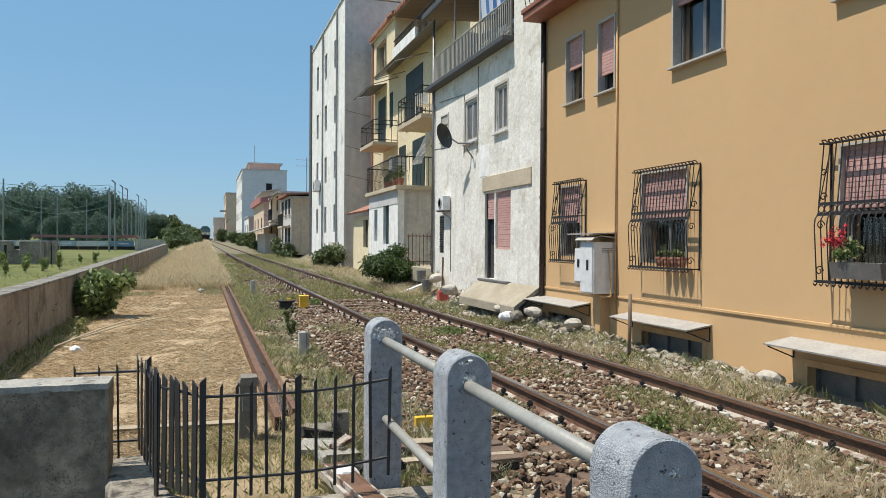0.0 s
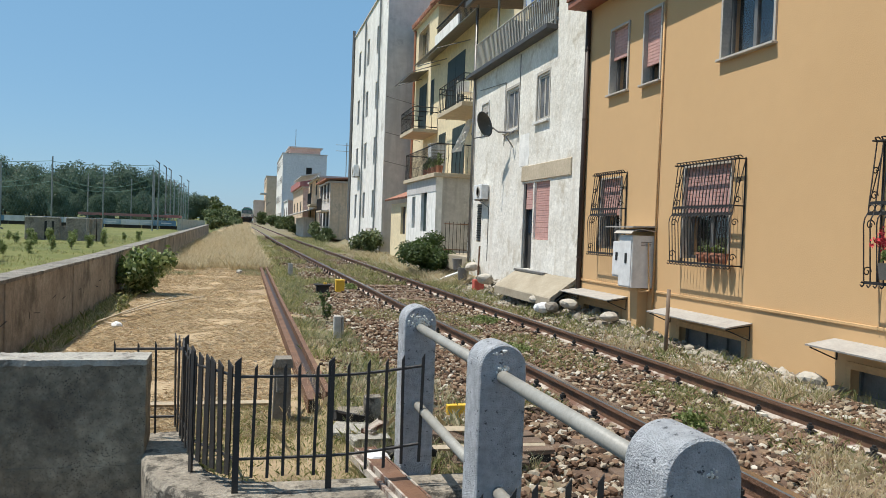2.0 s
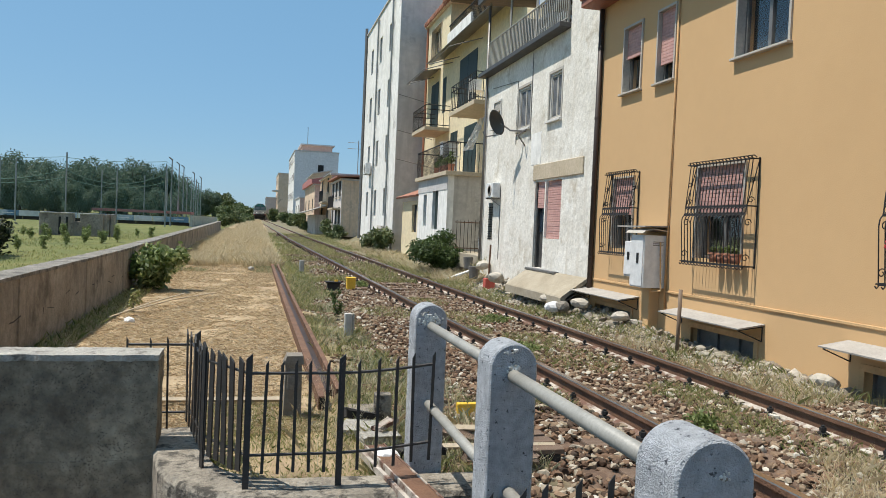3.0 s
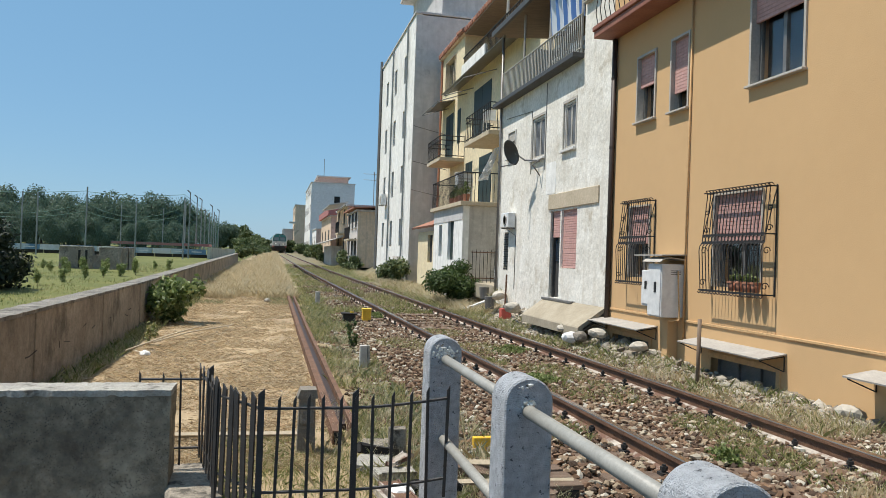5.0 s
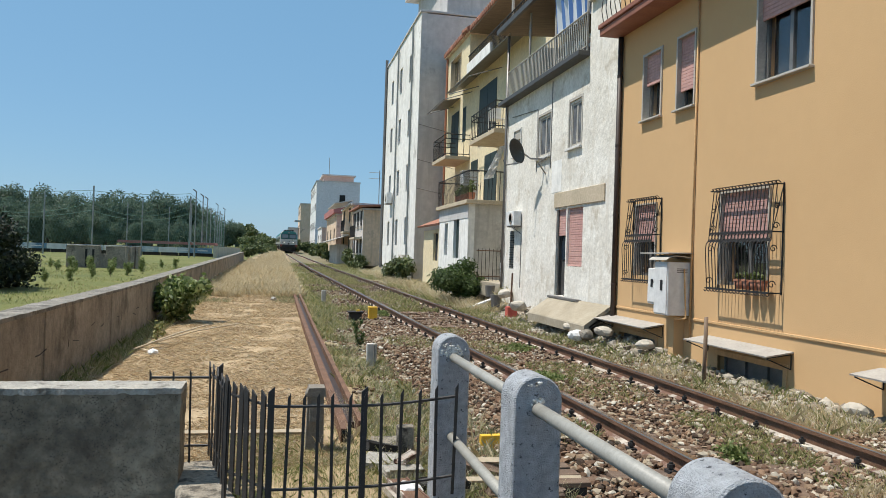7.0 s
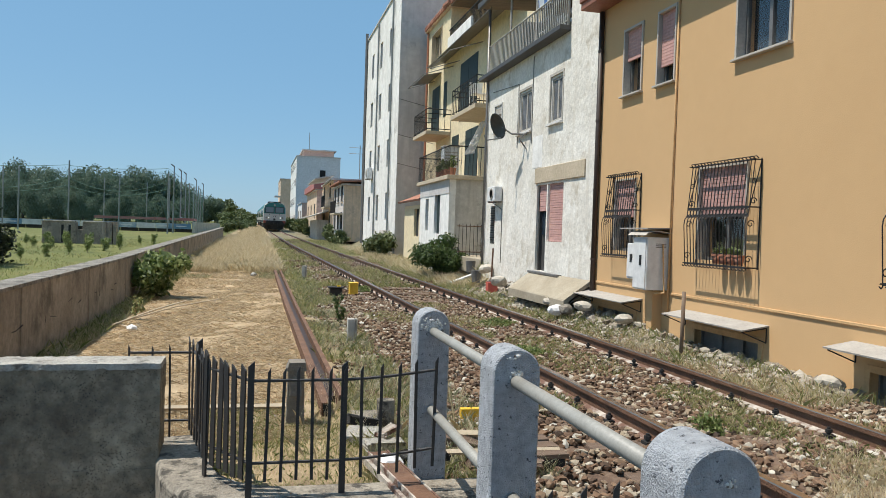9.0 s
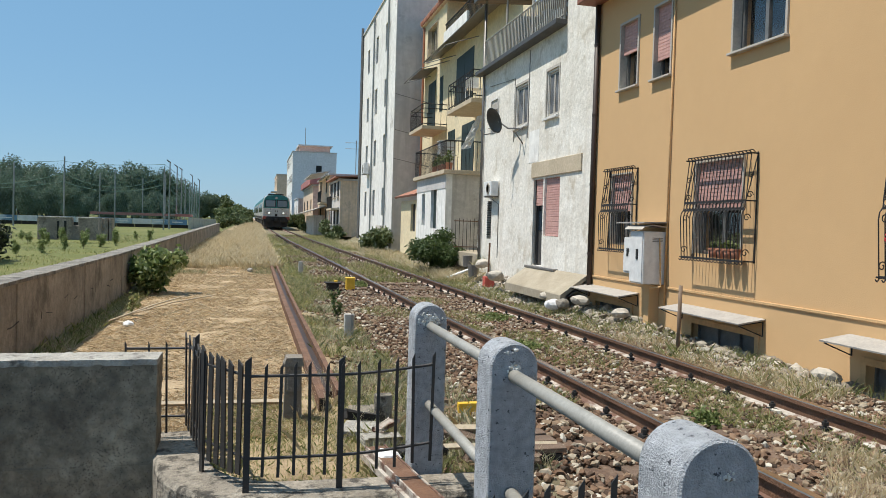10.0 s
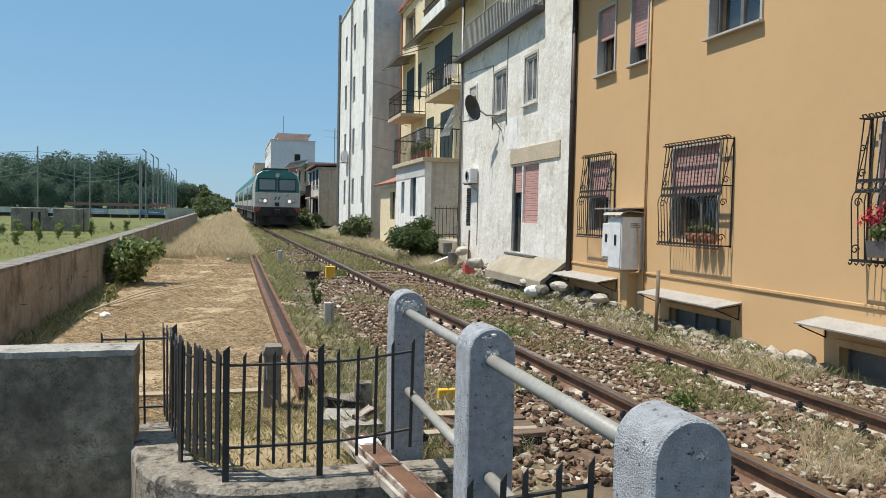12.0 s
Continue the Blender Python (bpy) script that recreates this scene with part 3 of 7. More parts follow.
# ---------------------------------------------------------------- long boundary wall
WA, WB = Vector((-4.88, 3.9, 0)), Vector((-5.42, 58, 0))
wall = thing("wall_west", "low stained concrete boundary wall with pale worn coping", "wall", kind="structure")
wd = (WB - WA).normalized()
seg_n = 18
for i in range(seg_n):
    a, b = WA.lerp(WB, i / seg_n), WA.lerp(WB, (i + 1) / seg_n)
    ln = (b - a).length
    ang = math.atan2(b.y - a.y, b.x - a.x) - math.pi / 2
    zb, z1 = -0.6, 0.665
    cop = box(-0.25, 0.015, 0.003, ln - 0.003, z1, z1 + 0.035)
    bmesh.ops.subdivide_edges(cop, edges=[e for e in cop.edges if abs(e.verts[0].co.y - e.verts[1].co.y) > 1], cuts=40, use_grid_fill=True)
    for v in cop.verts:
        n3 = noise.noise_vector(v.co * 7 + Vector((i * 3.3, 0, 0))) + 0.8 * noise.noise_vector(v.co * 26 + Vector((i * 3.3, 0, 0)))
        v.co += Vector((0.007 * n3.x, 0, (0.006 * n3.z if v.co.z > z1 + 0.02 else 0)))
    m = Matrix.Translation((a.x, a.y, float(rise(a.y)))) @ Matrix.Rotation(ang, 4, "Z") @ Matrix.Rotation(math.atan2(float(rise(b.y) - rise(a.y)), ln), 4, "X")
    p = part("wall_panel", box(-0.23, 0, 0.020, ln - 0.020, zb, z1, 0.012), M["wallc"], wall)
    p.matrix_local = m
    c = part("coping", cop, M["coping"], wall, "stained concrete coping" if i == 0 else "")
    c.matrix_local = m

for k in range(26):
    y = 5.2 + k * 0.62 + random.uniform(-0.25, 0.25)
    x = WA.x + (WB.x - WA.x) * (y - WA.y) / (WB.y - WA.y)
    up = k % 5 == 4
    ln, hh = (0.010, random.uniform(0.06, 0.16)) if up else (random.uniform(0.08, 0.26), random.uniform(0.006, 0.013))
    c = part("crack", box(-0.004, 0.003, -ln / 2, ln / 2, -hh / 2, hh / 2, m=Matrix.Rotation(radians(random.uniform(-9, 9)), 4, "X")), M["under"], wall, "dark crack in the render" if k == 0 else "")
    c.location = (x, y, float(rise(y)) + (random.uniform(0.2, 0.5) if up else 0.30 + random.uniform(-0.07, 0.06)))

# ---------------------------------------------------------------- concrete parapet block beside the fence
block = thing("concrete_parapet", "old grey concrete parapet with pitted top edge", "wall")


def cast_lift(z0, z1, proud, cuts):
    """One lift of the cast wall with an uneven skin."""
    bm = box(-7.5, -3.315 + proud, 3.80 - proud, 4.06, z0, z1)
    bmesh.ops.subdivide_edges(bm, edges=[e for e in bm.edges if abs(e.verts[0].co.x - e.verts[1].co.x) > 1], cuts=110, use_grid_fill=True)
    bmesh.ops.subdivide_edges(bm, edges=[e for e in bm.edges if abs(e.verts[0].co.z - e.verts[1].co.z) > 0.2], cuts=cuts, use_grid_fill=True)
    for v in bm.verts:
        v.co += 0.005 * Vector((noise.noise(v.co * 12), noise.noise(v.co * 12 + Vector((7, 0, 0))), 0.7 * noise.noise(v.co * 6)))
        v.co += 0.004 * Vector((noise.noise(v.co * 40), noise.noise(v.co * 40 + Vector((7, 0, 0))), 0))
    return bm


part("upper_lift", cast_lift(-0.125, 0.465, 0.0, 16), M["blockc"], block)
part("lower_lift", cast_lift(-1.2, -0.118, 0.004, 16), M["blockc"], block)
# the sun on the parapet top is put into a paler colour
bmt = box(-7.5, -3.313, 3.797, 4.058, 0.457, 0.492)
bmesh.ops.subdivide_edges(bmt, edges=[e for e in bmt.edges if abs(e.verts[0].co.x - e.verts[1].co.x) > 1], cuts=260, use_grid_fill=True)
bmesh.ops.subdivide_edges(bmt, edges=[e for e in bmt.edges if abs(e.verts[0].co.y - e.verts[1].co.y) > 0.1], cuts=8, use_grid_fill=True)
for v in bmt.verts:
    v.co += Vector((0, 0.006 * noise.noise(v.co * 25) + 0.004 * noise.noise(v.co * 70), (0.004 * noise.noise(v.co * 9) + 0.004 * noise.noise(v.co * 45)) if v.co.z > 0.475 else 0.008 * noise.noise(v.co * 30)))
part("parapet_top", bmt, M["captop"], block, "flaking concrete top in a paler sunlit tone")

# ---------------------------------------------------------------- concrete posts with pipe rails
railing = thing("pipe_railing", "grey painted concrete posts with two steel pipe rails", "railing")
RAIL_X = lambda y: -1.835 - 0.016 * (3.22 - y)


def post_mesh():
    w, d, top, base = 0.091, 0.165, 0.895, -0.75
    out = [(-w, base), (w, base)]
    for k in range(0, 17):
        a = math.pi * k / 16
        out.append((w * math.cos(a), top - w + w * math.sin(a)))
    bm = prism(out, d)
    bmesh.ops.bevel(bm, geom=[e for e in bm.edges if abs(e.verts[0].co.y - e.verts[1].co.y) < 1e-5], offset=0.006, segments=1, affect="EDGES")
    return bm


pm = done(post_mesh(), "concrete_post", M["post"])
PY = (3.22, 1.785, 0.51)
PZ = (-0.02, -0.006, 0.004)
for y, z in zip(PY, PZ):
    p = part("concrete_post", pm, None, railing, "speckled grey concrete post with rounded top")
    p.location = (RAIL_X(y), y, z)
    for h, dx, dz, sp, n in ((0.775, 0.015 if y == 0.51 else 0.0, 0.045 if y == 0.51 else 0.030, {3.22: 0.028, 1.785: 0.009, 0.51: 0.006}[y], {3.22: 130, 1.785: 36, 0.51: 22}[y]), (0.86, -0.01, 0.0, 0.012, 9)):
        if h > 0.8 and y != 1.785:
            continue
        bm = bmesh.new()
        for k in range(n):
            r = random.uniform(0.0025, 0.0075) * (0.7 if y == 0.51 else 1.0)
            c = Vector((random.gauss(dx, sp), random.uniform(-0.003, 0.002), h + dz + random.gauss(0, sp * 0.8)))
            vs = bmesh.ops.create_icosphere(bm, subdivisions=1, radius=r, matrix=Matrix.Translation(c) @ Matrix.Diagonal((random.uniform(0.7, 1.5), 0.8, random.uniform(0.7, 1.4), 1)))["verts"]
        tagged(part("chipped_plaster", bm, M["chip"], p, "white chipped plaster crumbs round the pipe"), kind="stuff")
for h, r in ((0.775, 0.024), (0.345, 0.024)):
    for (ya, za), (yb, zb) in zip(zip(PY, PZ), list(zip(PY, PZ))[1:] + [(-0.9, 0.04)]):
        if yb < 0 and h > 0.5:
            continue
        part("pipe_rail", tube((RAIL_X(ya), ya + 0.08, za + h), (RAIL_X(yb), yb + 0.08, zb + h), r, 16), M["pipe"], railing, "pale grey steel pipe", True)

# ---------------------------------------------------------------- plinth and iron fence
PL = [(-3.22, 4.25), (-3.16, 3.75), (-3.05, 3.35), (-2.80, 3.07), (-2.33, 3.05), (-1.86, 3.05)]
plinth = thing("fence_plinth", "curved weathered concrete plinth under the iron fence", "kerb")


def offset_line(pts, d):
    out = []
    for i, p in enumerate(pts):
        a, b = Vector(pts[max(i - 1, 0)]), Vector(pts[min(i + 1, len(pts) - 1)])
        t = (b - a).normalized()
        out.append(Vector(p) + Vector((-t.y, t.x)) * d)
    return out


def smooth_line(pts, n=5):
    out = []
    P = [Vector(p) for p in pts]
    for i in range(len(P) - 1):
        p0, p1, p2, p3 = P[max(i - 1, 0)], P[i], P[i + 1], P[min(i + 2, len(P) - 1)]
        for k in range(n):
            t = k / n
            out.append(0.5 * (2 * p1 + (p2 - p0) * t + (2 * p0 - 5 * p1 + 4 * p2 - p3) * t * t + (3 * p1 - p0 - 3 * p2 + p3) * t ** 3))
    return out + [P[-1]]


line = smooth_line(PL[:3] + [(-2.78, 3.1), (-2.33, 3.06), (-1.55, 3.06)])
outer, inner = offset_line(line, -0.16), offset_line(line, 0.12)
LEVELS = ((outer, -1.0), (outer, -0.085), ([o.lerp(i, 0.08) for o, i in zip(outer, inner)], -0.06), (inner, -0.055), (inner, -0.5))


def plinth_skin(levels):
    """A strip swept along the plinth through the given levels, its two ends closed where it has a bottom."""
    bm = bmesh.new()
    rings = [[bm.verts.new((*pts[n], z)) for pts, z in levels] for n in range(len(outer))]
    for p, q in zip(rings, rings[1:]):
        for k in range(len(levels) - 1):
            bm.faces.new((p[k], p[k + 1], q[k + 1], q[k]))
    if len(levels) > 2:
        bm.faces.new(rings[0])
        bm.faces.new(rings[-1][::-1])
    bmesh.ops.recalc_face_normals(bm, faces=bm.faces[:])
    return bm


part("plinth_body", plinth_skin(LEVELS), M["plinthc"], plinth, "lichen-stained concrete body")
TOP = plinth_skin(((LEVELS[1][0], -0.081), (LEVELS[2][0], -0.056)) + ((inner, -0.051), (inner, -0.075)))
part("plinth_top", TOP, M["plinthc"], plinth, "worn mottled concrete top")

fence = thing("iron_fence", "dark grey steel picket fence with bent end rails", "fence")


def picket_mesh(h, w=0.0155, t=0.008, name="picket"):
    bm = prism([(-w / 2, 0), (w / 2, 0), (w / 2, h), (-w / 2, h - 0.028)], t)
    return done(bm, name, M["fence"])


PK = picket_mesh(0.58)
FP = picket_mesh(0.69, 0.032, 0.012, "fence_post")


def fence_run(a, b, n, z0=0.02, skip_first=True, rails=((0.53), (0.115)), bent=0.0):
    a, b = Vector((*a, 0)), Vector((*b, 0))
    d = b - a
    ang = math.atan2(d.y, d.x)
    for k in range(n + 1):
        if k == 0 and skip_first:
            continue
        p = a + d * (k / n)
        q = part("picket", PK, None, fence)
        q.location = (p.x, p.y, z0 + bent * (k / n) ** 1.5 + random.uniform(-0.006, 0.006))
        q.rotation_euler = (radians(random.uniform(-1, 1)), radians(random.uniform(-1.2, 1.2)), ang)
    for z in rails:
        part("fence_rail", path_tube([(a.x + d.x * f, a.y + d.y * f + 0.01, z + bent * f ** 1.5) for f in (0, 0.25, 0.5, 0.75, 1)], 0.008, 6), M["fence"], fence)


def fence_post(x, y, turn=0.0, z=-0.06):
    q = part("fence_post", FP, None, fence, "flat dark steel fence post")
    q.location, q.rotation_euler = (x, y, z), (0, 0, turn)


fence_post(-2.80, 3.05)
fence_post(-2.335, 3.05)
fence_run((-2.80, 3.05), (-2.335, 3.05), 6)
fence_run((-2.335, 3.05), (-1.86, 3.05), 5, bent=0.045)
PK = picket_mesh(0.58, 0.042)
fence_run((-2.80, 3.05), (-3.03, 3.42), 6, 0.02)
fence_post(-3.03, 3.42, 2.1)
fence_run((-3.03, 3.42), (-3.17, 4.1), 6, 0.02)
PK = picket_mesh(0.58, 0.012)
fence_post(-3.12, 4.12, 0.3, -0.10)
fence_run((-3.17, 4.12), (-3.53, 4.12), 3, -0.03, rails=((0.50), (0.075)))
PK = picket_mesh(0.58)


# ---------------------------------------------------------------- ochre house
def shutter_mesh(w, h, pitch=0.048):
    """Roller shutter: a stack of rounded slats, in the yz plane facing -x."""
    n = max(1, int(h / pitch))
    p = h / n
    front = [q for k in range(n) for q in ((-0.010, k * p + 0.007), (-0.010, (k + 1) * p), (0.0, (k + 1) * p + 0.0005))]
    return prism([(0.014, 0.0), (0.0, 0.0)] + front[:-1] + [(0.014, h)], w)


def window(parent, x, y0, y1, z0, z1, shut=0.5, surround=0.055, sill=True, frame=None, double=True, depth=0.16, curtain=False, label="", shut_mat="shutter", inner=None):
    """A window in a wall that faces -x, its glass set back. shut: the part that the shutter covers."""
    fr = frame or M["frame"]
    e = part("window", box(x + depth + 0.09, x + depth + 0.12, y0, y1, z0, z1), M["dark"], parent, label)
    w, h = y1 - y0, z1 - z0
    t = 0.045
    for a in ((y0, y0 + t, z0, z1), (y1 - t, y1, z0, z1), (y0 + t, y1 - t, z0, z0 + t), (y0 + t, y1 - t, z1 - t, z1)) + (((y0 + w / 2 - 0.03, y0 + w / 2 + 0.03, z0 + t, z1 - t),) if double else ()):
        part("window_frame", box(x + depth - 0.04, x + depth + 0.01, a[0], a[1], a[2], a[3]), inner or fr, e)
    g = part("pane", box(x + depth - 0.015, x + depth - 0.010, y0 + t, y1 - t, z0 + t, z1 - t), M["glass"], e)
    g.visible_shadow = False
    if curtain:
        part("curtain", box(x + depth + 0.03, x + depth + 0.04, y0 + t * 1.5, y0 + w * 0.62, z0 + t * 1.5, z1 - t), M["curtain"], e, "pale curtain behind the glass")
    if shut:
        s = part("roller_shutter", shutter_mesh(w - 0.014, h * shut), M[shut_mat], e, "roller shutter partly lowered")
        s.location = (x + depth - 0.09, y0 + 0.007, z1 - h * shut - 0.006)
    if surround:
        s = surround
        for a in ((y0 - s, y0 + 0.005, z0, z1 + s), (y1 - 0.005, y1 + s, z0, z1 + s), (y0 + 0.005, y1 - 0.005, z1 - 0.005, z1 + s)):
            part("window_surround", box(x - 0.025, x + depth - 0.042, *a), fr, e)
    if sill:
        part("window_sill", box(x - 0.075, x + 0.12, y0 - surround - 0.02, y1 + surround + 0.02, z0 - 0.032, z0, 0.006), fr, e)
    return e


OX = 2.94
house = thing("ochre_house", "ochre rendered house with pink shutters and barred ground-floor windows", "house")
UP = [(9.92, 10.49, 3.61, 4.66, 0.46), (8.95, 9.42, 3.59, 4.66, 0.74), (6.53, 7.49, 3.57, 4.80, 0.36), (3.95, 4.84, 3.64, 4.80, 0.5), (1.3, 2.2, 3.64, 4.80, 0.5)]
GR = [(9.95, 10.62, 1.10, 2.24, 0.52), (7.18, 8.18, 1.05, 2.26, 0.50), (3.78, 4.80, 1.02, 2.24, 0.48), (0.6, 1.6, 1.02, 2.24, 0.5)]
CE = [(9.86, 11.12, -0.12, 0.12), (6.84, 8.16, -0.14, 0.12), (3.80, 5.18, -0.16, 0.10), (0.8, 2.1, -0.16, 0.1)]
holes = [h[:4] for h in UP] + [h[:4] for h in GR] + CE
part("wall", pierced(-3.0, 11.46, -0.6, 8.4, OX, OX + 0.30, holes), M["orange"], house, "smooth ochre rendered wall")
part("rear_wall", box(OX + 0.3, 12.0, -3.0, 11.46, -0.6, 8.4), M["dark"], house)
part("plinth_band", box(OX - 0.02, OX, -3.0, 11.46, 0.515, 0.55, 0.006), M["orange2"], house, "raised ochre band")
for i, w in enumerate(UP):
    window(house, OX, *w[:4], w[4], 0.032, curtain=i == 0, double=i > 1, inner=M["alu"], depth=0.14)
for i, w in enumerate(GR):
    window(house, OX, *w[:4], w[4], 0.02, sill=False, inner=M["alu"], depth=0.13)
for c in CE:
    e = part("cellar_window", box(OX + 0.12, OX + 0.14, c[0], c[1], c[2], c[3]), M["alu"], house, "low cellar window behind grey mesh")
    for k in range(4):
        yy = c[0] + (c[1] - c[0]) * k / 3
        part("cellar_frame", box(OX + 0.085, OX + 0.12, yy - 0.02, yy + 0.02, c[2], c[3]), M["alu"], e)
    for a in ((c[0] - 0.07, c[0], c[2], c[3] + 0.07), (c[1], c[1] + 0.07, c[2], c[3] + 0.07), (c[0], c[1], c[3], c[3] + 0.07)):
        part("cellar_surround", box(OX - 0.02, OX + 0.02, *a), M["orange2"], e)
for y0, y1, z in ((9.62, 11.42, 0.375), (6.68, 8.45, 0.345), (3.55, 5.42, 0.36), (0.6, 2.4, 0.36)):
    aw = part("cellar_canopy", box(-0.36, 0.0, y0, y1, -0.008, 0.008, m=Matrix.Translation((OX, 0, z)) @ Matrix.Rotation(radians(-9), 4, "Y")), M["sheet"], house, "thin grey sloping canopy over the cellar window")
    for y in (y0 + 0.04, y1 - 0.04):
        part("canopy_bracket", path_tube([(OX - 0.005, y, z - 0.20), (OX - 0.33, y, z - 0.075), (OX - 0.005, y, z - 0.03), (OX - 0.005, y, z - 0.20)], 0.007, 5), M["iron"], aw)

# balcony slab with its railing over the corner
part("balcony_slab", box(OX - 0.40, OX, 5.6, 11.44, 5.22, 5.34, 0.012), M["cornice"], house, "red-brown painted balcony slab")
part("slab_edge", box(OX - 0.43, OX - 0.28, 5.57, 11.45, 5.34, 5.42, 0.012), M["cornice"], house)
for k in range(34):
    y = 5.7 + k * 0.172
    part("balcony_bar", path_tube([(OX - 0.35, y, 5.42), (OX - 0.40, y, 5.65), (OX - 0.35, y, 6.2)], 0.008, 5), M["iron"], house)
part("balcony_rail", tube((OX - 0.35, 5.6, 6.2), (OX - 0.35, 11.42, 6.2), 0.018, 6), M["iron"], house)
part("eave", box(OX - 0.5, OX + 0.1, -3.0, 5.25, 5.75, 5.87, 0.01), M["cornice"], house, "red-brown painted eave")
for y, r, mt in ((11.30, 0.045, "cornice"), (8.86, 0.014, "orange2")):
    d = part("downpipe", tube((OX - r - 0.01, y, 0.25), (OX - r - 0.01, y, 5.2), r, 10), M["brownpipe"] if r > 0.03 else M[mt], house, "dark brown downpipe" if r > 0.03 else "thin painted conduit", True)
    if r > 0.03:
        for z in (0.9, 2.1, 3.3, 4.5):
            part("pipe_clip", tube((OX - r - 0.01, y, z), (OX - r - 0.01, y, z + 0.04), r + 0.006, 10), M["brownpipe"], d)


def scroll(c, r, turns, n=14):
    pts = []
    for k in range(n + 1):
        a = turns * 2 * math.pi * k / n
        rr = r * (1 - 0.75 * k / n)
        pts.append((c[0] + rr * math.cos(a), c[1], c[2] + rr * math.sin(a)))
    return pts


def grille(parent, y0, y1, z0, z1):
    """Wrought iron window cage, bellied towards its foot."""
    g = part("window_grille", tube((OX - 0.10, y0, z1 - 0.02), (OX - 0.10, y1, z1 - 0.02), 0.011, 6), M["iron"], parent, "black wrought-iron window cage with scrolls")
    zm, zt = z0 + 0.56 * (z1 - z0), z1
    n = int((y1 - y0) / 0.072)
    bar = None
    for k in range(n + 1):
        y = y0 + (y1 - y0) * k / n
        pts = [(-0.05, 0, zt - 0.005), (-0.085, 0, zt + 0.02), (-0.125, 0, zt + 0.012), (-0.10, 0, zt - 0.02), (-0.155, 0, zm), (-0.16, 0, zm - 0.09), (-0.195, 0, zm - 0.14),
               (-0.205, 0, zm - 0.20), (-0.17, 0, z0), (-0.19, 0, z0 - 0.022), (-0.21, 0, z0)]
        if bar is None:
            bar = done(path_tube(pts, 0.0066, 5), "grille_bar", M["iron"])
        b = part("grille_bar", bar, None, g)
        b.location = (OX, y, 0)
    for z, x in ((zm, -0.155), (zm - 0.10, -0.165), (z0 + 0.02, -0.172)):
        part("grille_cross_bar", box(OX + x - 0.006, OX + x + 0.006, y0, y1, z - 0.014, z + 0.014), M["iron"], g)
    sc = None
    for k in range(n):
        y = y0 + (y1 - y0) * (k + 0.5) / n
        if sc is None:
            bm = bmesh.new()
            ps = [(0, 0.034 * math.cos(2 * math.pi * q / 10), 0.034 * math.sin(2 * math.pi * q / 10)) for q in range(11)]
            for a, b in zip(ps, ps[1:]):
                add_tube(bm, a, b, 0.006, 4)
            sc = done(bm, "grille_ring", M["iron"])
        s = part("grille_ring", sc, None, g)
        s.location = (OX - 0.160, y, zm - 0.05)
    for y in (y0, y1):
        for c, r in (((OX - 0.10, y, zm + 0.30), 0.038), ((OX - 0.10, y, zm + 0.07), 0.045), ((OX - 0.13, y, zm - 0.20), 0.05), ((OX - 0.14, y, z0 + 0.12), 0.05)):
            part("grille_scroll", path_tube(scroll(c, r, 1.2), 0.006, 4), M["iron"], g)
        part("grille_side_bar", tube((OX - 0.012, y, z0), (OX - 0.012, y, zt), 0.009, 5), M["iron"], g)
        part("grille_brace", path_tube([(OX - 0.015, y, zt - 0.04), (OX - 0.11, y, zm + 0.16), (OX - 0.145, y, zm + 0.02)], 0.007, 4), M["iron"], g)
        for z in (zt - 0.02, zm, z0 + 0.02):
            part("grille_stay", tube((OX - 0.2 if z < zm else OX - 0.15, y, z), (OX + 0.02, y, z), 0.009, 5), M["iron"], g)


for y0, y1, z0, z1 in ((9.79, 10.71, 1.01, 2.32), (6.92, 8.22, 0.98, 2.30), (3.58, 4.92, 0.94, 2.29), (0.4, 1.8, 0.93, 2.29)):
    grille(house, y0, y1, z0, z1)

# ---------------------------------------------------------------- white house
WX = 2.93
wh = thing("white_house", "patchy white rendered house with terrace and pink shutters", "house")
WW = [(14.78, 15.60, 3.60, 4.55), (13.06, 13.70, 3.58, 4.54), (16.85, 17.40, 3.85, 4.50)]
DO = (13.72, 14.27, 0.56, 2.36)
SH = (12.85, 13.66, 1.18, 2.36)
VE = (17.18, 17.52, 1.05, 2.0)
part("wall", pierced(11.46, 18.05, -0.6, 5.30, WX, WX + 0.3, WW + [DO, SH, VE]), M["white"], wh, "patchy white rendered wall, much repaired")
part("wall_end", box(WX, WX + 0.3, 11.46, 12.75, 5.30, 7.6), M["white"], wh)
part("rear_wall", box(WX + 0.3, 12, 11.46, 18.05, -0.6, 5.3), M["grey"], wh)
# brown colour carries the shade that the terrace roof casts on this wall
part("terrace_back_wall", box(4.6, 12, 11.46, 18.05, 5.3, 7.35), M["soffit"], wh, "terrace back wall, its shade put into a dark brown")
part("terrace_door", box(4.54, 4.6, 15.2, 16.2, 5.36, 7.1), M["green_shutter"], wh, "dark terrace door")
part("lintel", box(WX - 0.03, WX + 0.02, 11.85, 14.38, 2.40, 2.72, 0.01), M["lintel"], wh, "beige concrete lintel")
